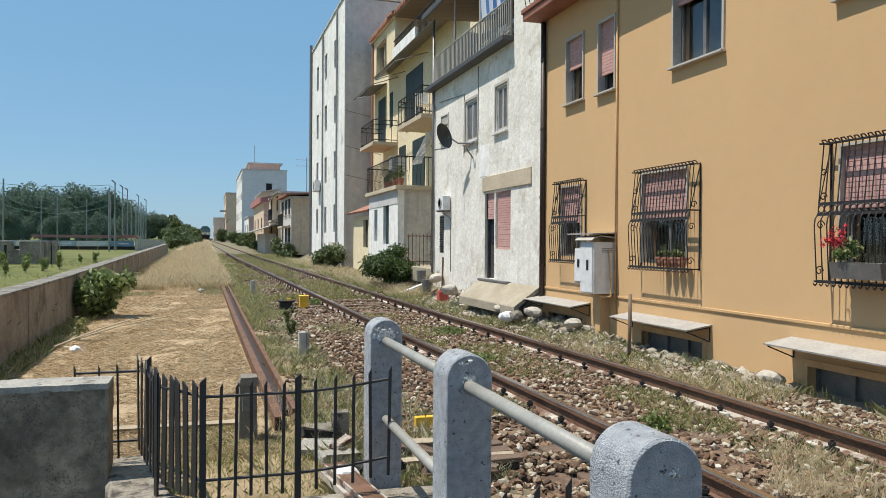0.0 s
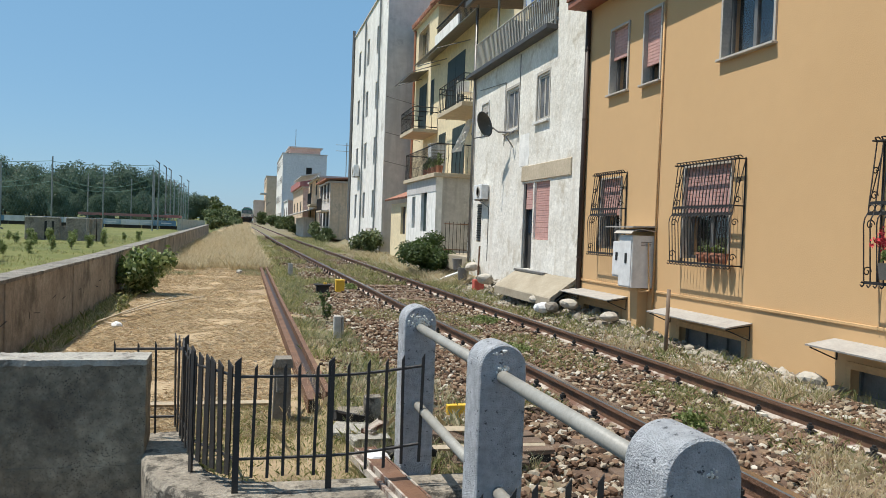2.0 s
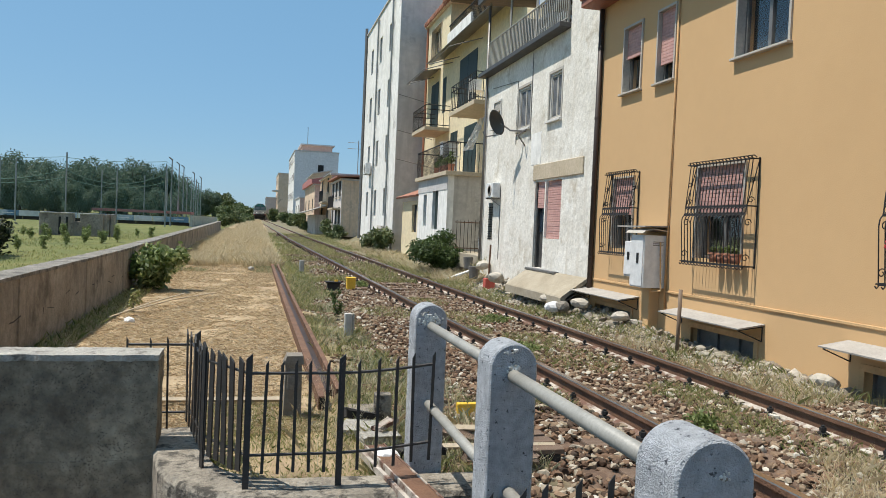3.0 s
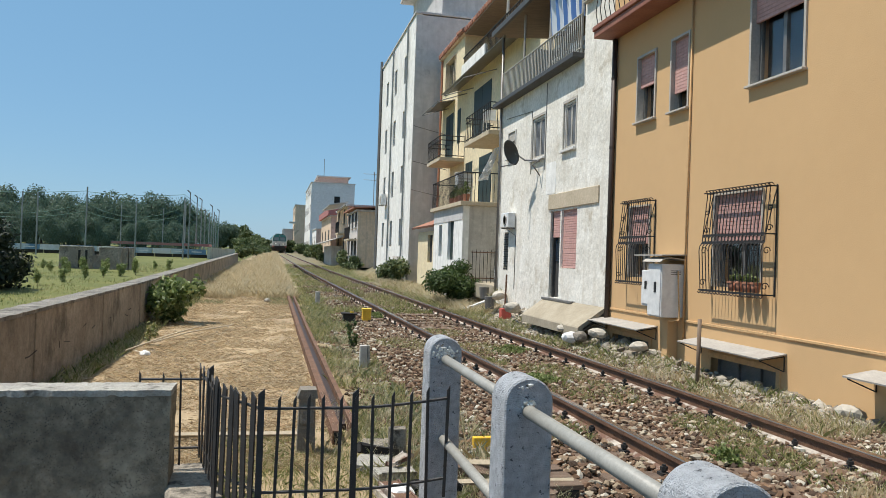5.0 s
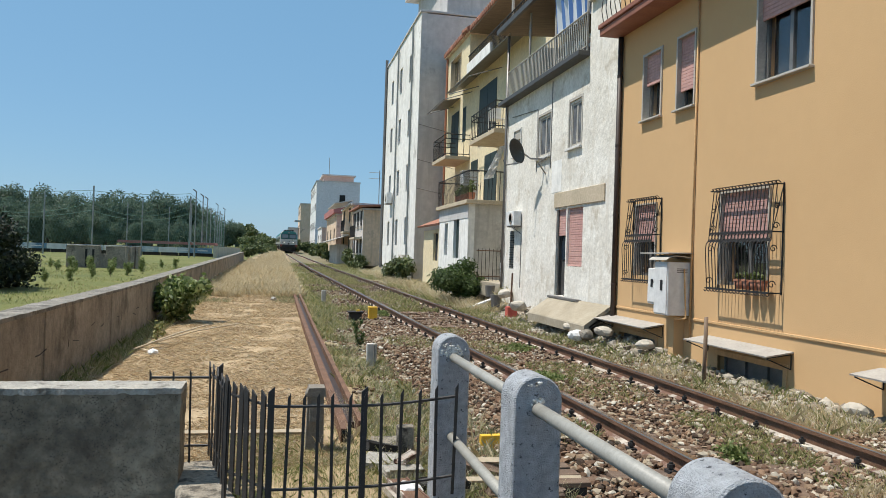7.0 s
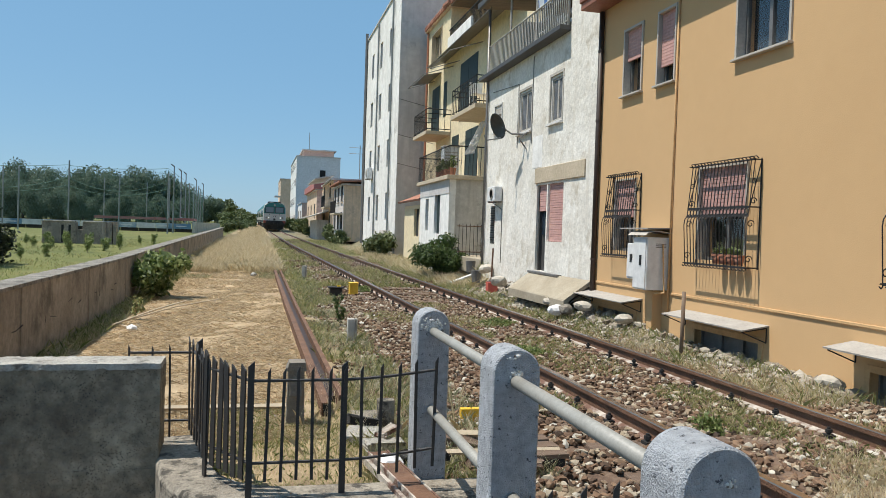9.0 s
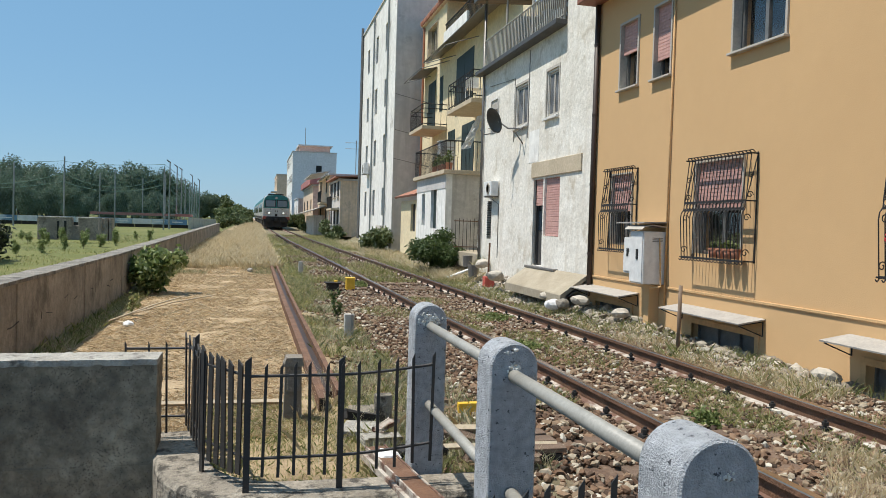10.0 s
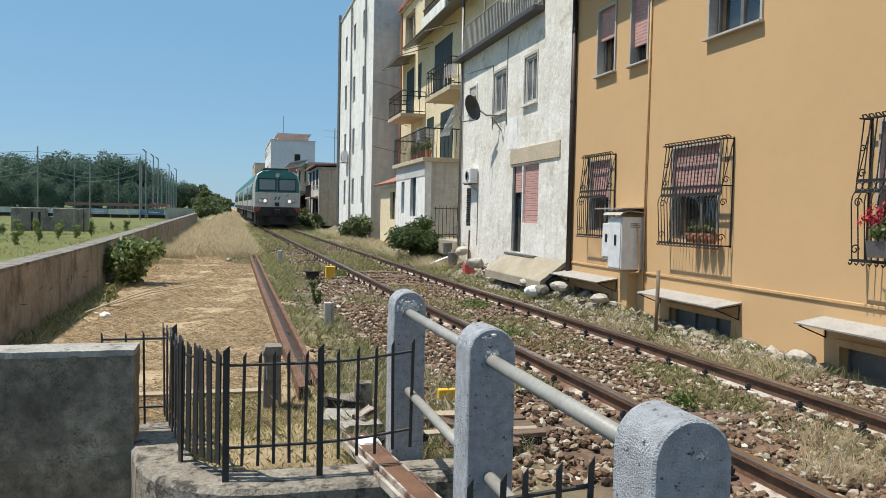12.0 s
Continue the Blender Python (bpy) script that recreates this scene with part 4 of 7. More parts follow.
def casement(parent, x, y0, y1, z0, z1, mat):
    """A closed pair of casement leaves set a hand into the wall, with pale frames and a sill."""
    e = part("window", box(x + 0.15, x + 0.18, y0, y1, z0, z1), M["dark"], parent, "closed double window with grey drawn blinds")
    for a in ((y0, y0 + 0.04, z0, z1), (y1 - 0.04, y1, z0, z1), (y0 + 0.04, y1 - 0.04, z1 - 0.05, z1), (y0 + 0.04, y1 - 0.04, z0, z0 + 0.04)):
        part("window_frame", box(x + 0.02, x + 0.10, *a), M["whiteframe"], e)
    mid = (y0 + y1) / 2
    for a, b in ((y0 + 0.045, mid - 0.004), (mid + 0.004, y1 - 0.045)):
        leaf = part("casement_leaf", box(x + 0.062, x + 0.066, a + 0.03, b - 0.03, z0 + 0.075, z1 - 0.085), M[mat], e, "grey blind behind the pane")
        for c in ((a, a + 0.032, z0 + 0.045, z1 - 0.055), (b - 0.032, b, z0 + 0.045, z1 - 0.055), (a + 0.032, b - 0.032, z0 + 0.045, z0 + 0.08), (a + 0.032, b - 0.032, z1 - 0.09, z1 - 0.055)):
            part("leaf_frame", box(x + 0.04, x + 0.085, *c), M["frame"], leaf)
        n = 4
        for k in range(n):
            yy = a + 0.035 + (b - a - 0.07) * k / n
            part("blind_fold", box(x + 0.050, x + 0.061, yy, yy + (b - a - 0.07) / n * 0.62, z0 + 0.08, z1 - 0.09), M[mat], leaf)
    part("window_sill", box(x - 0.07, x + 0.02, y0 - 0.06, y1 + 0.06, z0 - 0.05, z0, 0.006), M["whiteframe"], e)
    for a in ((y0 - 0.05, y0 + 0.004, z0, z1 + 0.05), (y1 - 0.004, y1 + 0.05, z0, z1 + 0.05), (y0 + 0.004, y1 - 0.004, z1 - 0.004, z1 + 0.05)):
        part("window_surround", box(x - 0.012, x + 0.018, *a), M["frame"], e)
    return e


for w in WW[:2]:
    casement(wh, WX, *w, "greyblind")
window(wh, WX, *WW[2], 0.35, 0.035, True, M["whiteframe"], double=False, shut_mat="frame", depth=0.10)
part("patched_render", box(WX - 0.006, WX, 14.05, 14.62, 2.74, 3.42), M["tallwhite"], wh, "smooth squared-off patch of fresh render")
e = part("roller_shutter", shutter_mesh(SH[1] - SH[0], SH[3] - SH[2] - 0.01), M["shutter"], wh, "closed dusty pink roller shutter")
e.location = (WX + 0.06, SH[0], SH[2] + 0.005)
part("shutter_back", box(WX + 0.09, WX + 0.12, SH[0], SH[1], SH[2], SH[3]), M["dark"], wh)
d = part("door", box(WX + 0.12, WX + 0.16, DO[0], DO[1], DO[2], DO[3]), M["dish"], wh, "dark glazed metal door under a pink shutter")
part("door_glass", box(WX + 0.10, WX + 0.115, DO[0] + 0.1, DO[1] - 0.1, DO[2] + 0.75, DO[3] - 0.5), M["glassdark"], d)
for a in ((DO[0], DO[0] + 0.06), (DO[1] - 0.06, DO[1])):
    part("door_frame", box(WX + 0.05, WX + 0.12, a[0], a[1], DO[2], DO[3]), M["dish"], d)
e = part("door_shutter", shutter_mesh(DO[1] - DO[0], 0.55), M["shutter"], d)
e.location = (WX + 0.06, DO[0], DO[3] - 0.55)
part("door_sill", box(WX - 0.10, WX + 0.02, 12.8, 14.45, 0.50, 0.55, 0.01), M["alu"], wh)
e = part("vent_shutter", box(WX + 0.10, WX + 0.13, VE[0], VE[1], VE[2], VE[3]), M["dark"], wh, "dark louvred shutter")
for k in range(15):
    q = part("louvre", box(WX - 0.015, WX + 0.04, VE[0] + 0.02, VE[1] - 0.02, VE[2] + 0.03 + k * 0.061, VE[2] + 0.045 + k * 0.061), M["black"], e)
# terrace
part("terrace_slab", box(WX - 0.24, 12, 12.75, 18.2, 5.26, 5.36, 0.01), M["dish"], wh, "dark terrace slab edge")
tr = part("terrace_railing", tube((WX - 0.05, 12.8, 6.12), (WX - 0.05, 18.1, 6.12), 0.02, 8), M["frame"], wh, "pale metal terrace railing")
part("bottom_rail", tube((WX - 0.05, 12.8, 5.46), (WX - 0.05, 18.1, 5.46), 0.015, 6), M["frame"], tr)
bar = done(box(-0.008, 0.008, -0.013, 0.013, 5.46, 6.12), "railing_bar", M["frame"])
for k in range(54):
    q = part("railing_bar", bar, None, tr)
    q.location = (WX - 0.05, 12.82 + k * 0.0995, 0)
for y in (12.85, 14.6, 16.35, 18.05):
    part("terrace_post", tube((WX - 0.02, y, 5.36), (WX - 0.02, y, 7.2), 0.028, 8), M["frame"], wh)
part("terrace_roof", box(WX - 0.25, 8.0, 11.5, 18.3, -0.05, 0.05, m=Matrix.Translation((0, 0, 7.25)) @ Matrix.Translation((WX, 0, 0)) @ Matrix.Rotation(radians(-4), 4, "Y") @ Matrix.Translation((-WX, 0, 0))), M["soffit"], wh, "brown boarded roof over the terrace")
part("roof_edge", box(WX - 0.30, WX - 0.22, 11.5, 18.3, 7.16, 7.30, 0.01), M["dish"], wh)
bm = bmesh.new()
for k in range(24):
    a, b = 12.8 + k * 0.075, 12.8 + (k + 1) * 0.075
    xa, xb = WX + 0.06 * math.sin(k * 1.4), WX + 0.06 * math.sin((k + 1) * 1.4)
    v = [bm.verts.new(c) for c in ((xa, a, 6.12), (xb, b, 6.12), (xb - 0.1, b, 7.15), (xa - 0.1, a, 7.15))]
    bm.faces.new(v)
bmesh.ops.remove_doubles(bm, verts=bm.verts[:], dist=0.001)
bmesh.ops.solidify(bm, geom=bm.faces[:], thickness=0.006)
part("sun_blind", bm, M["stripe"], wh, "blue and white striped cloth blind")
for a in ((12.12, 12.62, 6.3, 7.1),):
    window(wh, WX - 0.02, *a, 0, 0.05, True, M["frame"], depth=0.06)
part("drain_pipe", tube((WX - 0.05, 18.0, 0.5), (WX - 0.05, 18.0, 7.1), 0.035, 8), M["alu"], wh, "thin dark downpipe", True)
for pts in ([(WX - 0.01, 17.6, 4.9), (WX - 0.01, 15.65, 4.75), (WX - 0.01, 15.65, 3.3)], [(WX - 0.01, 14.72, 5.2), (WX - 0.01, 14.72, 3.3)], [(WX - 0.01, 16.6, 0.6), (WX - 0.01, 16.6, 1.9), (WX - 0.01, 17.4, 2.1)]):
    part("wall_cable", path_tube(pts, 0.009, 5), M["alu"], wh)

# ramp in front of the door
ramp_ob = solo("door_ramp", prism([(2.40, 0.02), (2.47, 0.02), (2.50, 0.17), (2.90, 0.46), (2.90, 0.535), (2.42, 0.195), (2.40, 0.17)], 3.0, Matrix.Translation((0, 11.4, 0))), M["rampc"], "sloping sandy concrete slab below the door", "ramp")
sheet_ob = solo("bent_metal_sheet", prism([(2.34, 0.0), (2.90, 0.38), (2.90, 0.40), (2.34, 0.03)], 0.5, Matrix.Translation((0, 11.45, -0.02))), M["alu"], "dark bent metal sheet leaning beside the ramp", "metal sheet")

# ---------------------------------------------------------------- yellow house
YX = 4.40
yh = thing("yellow_house", "pale yellow house with iron balconies and green shutters", "house")
YW = [(30.0, 31.3, 5.45, 7.45), (28.7, 29.2, 6.0, 7.4), (24.3, 26.6, 5.45, 7.6), (26.6, 27.6, 3.1, 5.0), (24.0, 25.6, 3.1, 5.0), (29.9, 31.7, 8.6, 9.9)]
part("wall", pierced(18.05, 32.6, -0.5, 8.25, YX, YX + 0.3, YW[:-1]), M["yellow"], yh, "pale yellow rendered wall with stains")
part("upper_wall", pierced(28.4, 32.6, 8.25, 10.25, YX, YX + 0.3, YW[-1:]), M["yellow"], yh, "cream top-floor wall")
part("upper_side_wall", box(YX + 0.3, 12, 28.4, 32.6, 8.25, 10.25), M["yellow"], yh)
part("rear_wall", box(YX + 0.3, 12, 18.05, 32.6, -0.5, 8.24), M["grey"], yh)
for w in YW[:-1]:
    e = part("shutter_door", box(YX + 0.14, YX + 0.18, *w), M["dark"], yh, "dark green louvred shutters")
    mid = (w[0] + w[1]) / 2
    for a, b in ((w[0], mid - 0.01), (mid + 0.01, w[1])):
        leaf = part("shutter_leaf", box(YX - 0.02, YX + 0.03, a, b, w[2], w[3], 0.01), M["green_shutter"], e)
window(yh, YX, *YW[-1], 0.0, 0.07, True, M["lintel"])


def balcony(parent, x0, y0, y1, z, h=0.85):
    s = part("balcony", box(x0, YX, y0, y1, z - 0.14, z, 0.01), M["lintel"], parent, "concrete balcony with black iron railing")
    runs = [((x0 + 0.04, y0 + 0.04), (x0 + 0.04, y1 - 0.04)), ((x0 + 0.04, y0 + 0.04), (YX, y0 + 0.04)), ((x0 + 0.04, y1 - 0.04), (YX, y1 - 0.04))]
    for a, b in runs:
        for zz in (z + 0.08, z + h - 0.18, z + h):
            part("balcony_rail", tube((*a, zz), (*b, zz), 0.018, 5), M["iron"], s)
        n = max(2, int((Vector(b) - Vector(a)).length / 0.2))
        for k in range(n + 1):
            p = Vector(a).lerp(Vector(b), k / n)
            part("balcony_bar", tube((p.x, p.y, z), (p.x, p.y, z + h), 0.011, 4), M["iron"], s)


balcony(yh, 3.40, 27.9, 30.4, 5.25)
balcony(yh, 3.40, 21.0, 24.0, 5.22)
part("terrace_floor", box(YX - 0.05, 12, 18.1, 28.4, 8.25, 8.36), M["lintel"], yh)
part("terrace_parapet", box(YX - 0.12, YX + 0.02, 25.0, 28.4, 8.36, 9.0, 0.01), M["tallwhite"], yh, "white rendered parapet")
pr = part("parapet_rail", tube((YX - 0.05, 20.0, 9.32), (YX - 0.05, 28.4, 9.32), 0.025, 6), M["iron"], yh, "iron railing along the roof terrace")
for k in range(56):
    y = 20.0 + 0.15 * k
    part("rail_bar", tube((YX - 0.05, y, 9.0 if y > 25 else 8.36), (YX - 0.05, y, 9.32), 0.012, 4), M["iron"], pr)
part("sheet_canopy", box(-0.75, 0, 19.5, 29.4, -0.012, 0.012, m=Matrix.Translation((YX, 0, 8.24)) @ Matrix.Rotation(radians(-20), 4, "Y")), M["alu"], yh, "dark sloping sheet canopy along the eave")
for y0, y1 in ((27.6, 30.8), (23.6, 26.6)):
    part("sun_awning_frame", path_tube([(YX - 0.05, y0, 7.75), (YX - 1.2, y0, 7.35), (YX - 1.2, y1, 7.35), (YX - 0.05, y1, 7.75)], 0.018, 5), M["alu"], yh)
part("sheet_awning", box(-0.75, 0, 29.8, 32.2, -0.012, 0.012, m=Matrix.Translation((YX, 0, 7.95)) @ Matrix.Rotation(radians(-14), 4, "Y")), M["alu"], yh, "dark sheet awning over the small balcony")
part("loggia_back_wall", box(6.1, 12, 18.1, 28.4, 8.36, 10.25), M["tan"], yh, "tan back wall of the covered roof terrace")
part("loggia_roof", box(YX - 0.10, 12, 22.5, 28.1, 10.20, 10.29, 0.01), M["soffit"], yh, "boarded roof over the terrace")
part("loggia_post", tube((YX, 22.7, 8.36), (YX, 22.7, 10.2), 0.05, 8), M["frame"], yh)
for k in range(22):
    y = 22.6 + k * 0.25
    part("roof_tile", tube((YX - 0.16, y, 10.33), (YX + 0.8, y, 10.43), 0.10, 6), M["tile"], yh)
part("roof", box(YX - 0.12, 12, 28.1, 32.7, 10.25, 10.33, 0.01), M["tan"], yh)
for k in range(18):
    y = 28.2 + k * 0.25
    part("roof_tile", tube((YX - 0.20, y, 10.36), (YX + 0.8, y, 10.46), 0.10, 6), M["tile"], yh)
for k in range(16):
    x = YX - 0.15 + k * 0.25
    part("roof_tile", tube((x, 28.0, 10.36), (x, 29.0, 10.46), 0.10, 6), M["tile"], yh)
part("drain_pipe", tube((YX - 0.05, 32.4, 0.5), (YX - 0.05, 32.4, 10.2), 0.05, 6), M["terracotta"], yh, "rusty red downpipe")
for z, y in ((5.1, 30.9), (3.9, 31.0), (6.6, 30.9)):
    part("drying_rod", tube((YX, y, z), (YX - 1.6, y - 0.4, z + 0.25), 0.015, 4), M["alu"], yh)

# extension in front of it, terrace on top
ex = thing("ground_floor_extension", "stained white ground-floor extension with a railed terrace", "outbuilding")
EW = [(24.7, 25.2, 1.35, 2.45), (23.0, 23.8, 1.25, 2.6)]
part("wall", pierced(21.8, 26.1, -0.3, 2.95, 2.9, 3.1, EW), M["tallwhite"], ex)
part("side_wall", box(3.1, 4.39, 21.8, 26.1, -0.3, 2.95), M["stained"], ex, "stained cement side wall")
for w in EW:
    part("shutter_door", box(3.0, 3.05, *w), M["green_shutter"], ex, "dark shutter")
part("fascia_band", box(2.885, 2.9, 21.8, 26.1, 2.52, 2.95), M["grey"], ex, "grey band below the terrace slab")
part("terrace_slab", box(2.78, 4.39, 21.65, 26.3, 2.95, 3.08, 0.01), M["lintel"], ex)
rr = part("terrace_railing", tube((2.85, 21.7, 3.98), (2.85, 26.25, 3.98), 0.02, 6), M["iron"], ex, "black wrought-iron terrace railing")
part("railing_end", tube((2.85, 21.7, 3.98), (4.38, 21.7, 3.98), 0.02, 6), M["iron"], rr)
part("railing_end", tube((2.85, 26.25, 3.98), (4.38, 26.25, 3.98), 0.02, 6), M["iron"], rr)
bar = done(path_tube([(0, 0, 3.08), (0, 0.03, 3.35), (0, -0.03, 3.65), (0, 0, 3.98)], 0.009, 4), "railing_bar", M["iron"])
for k in range(36):
    q = part("railing_bar", bar, None, rr)
    q.location = (2.85, 21.7 + k * 0.13, 0)
for k in range(13):
    q = part("railing_bar", bar, None, rr)
    q.location = (2.85 + k * 0.125, 21.7, 0)

# little lean-to with tiled roof
sd = thing("lean_to_shed", "small yellow lean-to with a terracotta tile roof", "shed")
part("wall", pierced(27.5, 31.2, -0.2, 2.35, 3.3, 3.5, [(28.2, 29.1, 1.1, 2.2)]), M["yellow"], sd)
part("side_wall", box(3.5, 4.38, 27.5, 31.2, -0.2, 2.35), M["yellow"], sd)
part("shed_window", box(3.4, 3.45, 28.2, 29.1, 1.1, 2.2), M["dark"], sd)
part("shed_roof", box(-1.45, 0.0, 27.2, 31.5, -0.04, 0.04, m=Matrix.Translation((YX, 0, 3.05)) @ Matrix.Rotation(radians(-22), 4, "Y")), M["tile"], sd, "terracotta tile roof")

# ---------------------------------------------------------------- tall house
TX, TY = 3.2, 33.0
th = thing("tall_house", "tall four-storey house with weathered white front and bare cement gable", "house")
TW = []
for zz in (1.8, 4.4, 7.1, 9.8):
    for yy in (35.2, 38.2, 41.2):
        TW.append((yy, yy + 0.75, zz, zz + 1.35))
part("wall", pierced(TY + 0.02, 44.0, -0.5, 12.45, TX, TX + 0.3, TW), M["tallwhite"], th, "weathered white rendered front")
part("gable", box(TX + 0.01, 12.5, TY, TY + 0.3, -0.5, 12.4), M["gablec"], th, "bare weathered cement gable")
part("core", box(TX + 0.3, 12.5, TY + 0.3, 44.0, -0.5, 12.3), M["grey"], th)
part("roof_edge", box(TX - 0.06, 12.5, TY - 0.05, 44.05, 12.45, 12.55, 0.01), M["grey"], th)
for w in TW:
    e = part("window", box(TX + 0.16, TX + 0.2, *w), M["dark"], th)
    part("shutter_leaf", box(TX + 0.06, TX + 0.10, w[0] + 0.04, w[1] - 0.04, w[2] + (0.5 if (w[0] + w[2]) % 2 > 1 else 0.0), w[3]), M["alu"], e, "grey roller shutter")
part("upper_storey", box(4.42, 12.5, TY + 0.15, 41.0, 12.55, 15.6), M["grey"], th, "set-back top storey in grey cement")
part("upper_eave", box(3.7, 12.5, TY - 0.1, 41.3, 15.6, 15.75), M["grey"], th)
for y, r in ((TY + 1.7, 0.05), (TY + 6.2, 0.05), (43.9, 0.09)):
    part("downpipe", tube((TX - 0.08, y, 0.5), (TX - 0.08, y, 12.3 if r < 0.08 else 12.9), r, 6), M["netpole"] if r < 0.08 else M["alu"], th)


# ---------------------------------------------------------------- train
def train_section(w=1.44, h=3.62, z0=0.95, n=7):
    out = [(w - 0.05, z0), (w, z0 + 0.35), (w, 2.45), (w * 0.985, 2.85)]
    for k in range(1, n):
        a = math.pi * k / n
        s = math.copysign(abs(math.cos(a)) ** 0.75, math.cos(a))
        out.append((w * 0.95 * s, 3.0 + (h - 3.0) * math.sin(a) ** 0.8))
    return out + [(-w * 0.985, 2.85), (-w, 2.45), (-w, z0 + 0.35), (-w + 0.05, z0)]


def rail_car(parent, y0, length, front):
    body = part("car_body", prism(train_section(), length, Matrix.Translation((0, y0, 0))), M["cream"], parent, "pale grey railcar body")
    w = 1.44
    bm = prism([(x * 1.006, z + 0.012) for x, z in train_section() if z > 2.8], length - 0.02, Matrix.Translation((0, y0 + 0.01, 0)))
    part("roof", bm, M["teal"], body, "teal curved roof")
    for s in (-1, 1):
        part("waist_stripe", box(s * w - 0.006, s * w + 0.006, y0 + 0.2, y0 + length - 0.2, 1.02, 1.32), M["under"], body)
        k = 0
        y = y0 + 1.9
        while y < y0 + length - 2:
            if k % 6 == 0:
                part("side_door", box(s * w - 0.012, s * w + 0.012, y - 0.4, y + 0.5, 1.0, 2.75), M["teal"], body)
            else:
                part("side_window", box(s * w - 0.012, s * w + 0.012, y - 0.68, y + 0.68, 1.75, 2.62), M["glassdark"], body)
            y += 1.6
            k += 1
    for yy in (y0 + 3.6, y0 + length - 3.6):
        part("bogie", box(-1.2, 1.2, yy - 1.6, yy + 1.6, 0.25, 0.92, 0.05), M["under"], body)
        for dy in (-1.2, 1.2):
            for s in (-1, 1):
                part("wheel", tube((s * 0.70, yy + dy, 0.45), (s * 0.82, yy + dy, 0.45), 0.45, 16), M["under"], body)
    part("underframe", box(-1.3, 1.3, y0 + 6, y0 + length - 6, 0.35, 0.96, 0.05), M["under"], body)
    part("roof_unit", box(-0.8, 0.8, y0 + 1.2, y0 + 5.0, 3.5, 3.78, 0.06), M["under"], body)
    part("roof_unit", box(-0.5, 0.5, y0 + 9, y0 + 12, 3.5, 3.74, 0.06), M["under"], body)
    return body


train = thing("railcar_train", "pale grey and teal diesel railcar train with lit headlamps", "train")
lead = rail_car(train, 0.25, 23.0, True)
rail_car(train, 24.0, 23.0, False)
rail_car(train, 47.8, 23.0, False)
# nose
sec = train_section()
cx, cz = 0.0, 2.2
bm = bmesh.new()
r0 = [bm.verts.new((x, 0.26, z)) for x, z in sec]
r1 = [bm.verts.new((x * 0.985, 0.10, cz + (z - cz) * 0.985)) for x, z in sec]
r2 = [bm.verts.new((x * 0.93, 0.02, cz + (z - cz) * 0.94)) for x, z in sec]
for a, b in ((r0, r1), (r1, r2)):
    for k in range(len(sec) - 1):
        bm.faces.new((a[k], a[k + 1], b[k + 1], b[k]))
bm.faces.new(r2)
bmesh.ops.recalc_face_normals(bm, faces=bm.faces[:])
nose = part("nose", bm, M["cream"], train, "pale grey cab front")
bm = prism([(x * 0.925, z * 0.985 + 0.045) for x, z in sec if z > 2.4] + [(-1.335, 2.20), (1.335, 2.20)], 0.05, Matrix.Translation((0, 0.005, 0)))
part("cab_brow", bm, M["teal"], nose, "teal band round the cab windows")
for s in (-1, 1):
    part("cab_window", box(s * 0.61 - 0.50, s * 0.61 + 0.50, -0.012, 0.02, 2.34, 3.02, 0.05), M["cabglass"], nose, "large cab window")
    for a in ((s * 0.61 - 0.55, s * 0.61 - 0.49, 2.29, 3.07), (s * 0.61 + 0.49, s * 0.61 + 0.55, 2.29, 3.07), (s * 0.61 - 0.49, s * 0.61 + 0.49, 2.29, 2.35), (s * 0.61 - 0.49, s * 0.61 + 0.49, 3.01, 3.07)):
        part("window_rubber", box(a[0], a[1], -0.016, 0.02, a[2], a[3]), M["black"], nose)
    h = part("headlamp_panel", box(s * 0.86 - 0.30, s * 0.86 + 0.30, -0.03, 0.03, 1.52, 1.82, 0.05), M["frame"], nose)
    part("headlamp", tube((s * 0.74, -0.05, 1.67), (s * 0.74, 0.0, 1.67), 0.095, 16), M["lampwhite"], h, "lit round headlamp")
    part("tail_lamp", tube((s * 1.02, -0.05, 1.67), (s * 1.02, 0.0, 1.67), 0.10, 16), M["lens"], h, "unlit round lamp")
    part("marker_lamp", tube((s * 0.62, -0.04, 2.09), (s * 0.62, 0.03, 2.09), 0.08, 12), M["lens"], nose)
    part("buffer", tube((s * 0.88, -0.55, 1.02), (s * 0.88, 0.05, 1.02), 0.09, 12), M["under"], train)
    part("buffer_plate", tube((s * 0.88, -0.60, 1.02), (s * 0.88, -0.55, 1.02), 0.24, 16), M["under"], train)
    part("corner_skirt", box(s * 1.19 - 0.22, s * 1.19 + 0.22, -0.03, 0.25, 0.98, 1.30, 0.03), M["trainred"], train, "dull red corner panel")
    part("logo_bar", prism([(s * 0.11 - 0.07, 1.74), (s * 0.11 + 0.0, 1.74), (s * 0.11 + 0.10, 1.96), (s * 0.11 + 0.03, 1.96)], 0.01, Matrix.Translation((0, 0.005, 0))), M["under"], nose)
    part("guard_iron", box(s * 0.75 - 0.2, s * 0.75 + 0.2, 0.05, 0.3, 0.15, 0.8, 0.03), M["under"], train)
part("roof_lamp", tube((0, -0.04, 3.28), (0, 0.06, 3.28), 0.13, 14), M["lens"], nose, "round roof headlamp")
part("socket", box(-0.13, 0.13, -0.03, 0.03, 1.34, 1.58, 0.02), M["under"], nose)
part("front_skirt", box(-1.36, 1.36, -0.012, 0.06, 0.98, 1.30, 0.02), M["under"], nose, "sooty lower front")
part("buffer_beam", box(-1.30, 1.30, -0.02, 0.24, 0.72, 1.26, 0.03), M["under"], train, "dark buffer beam")
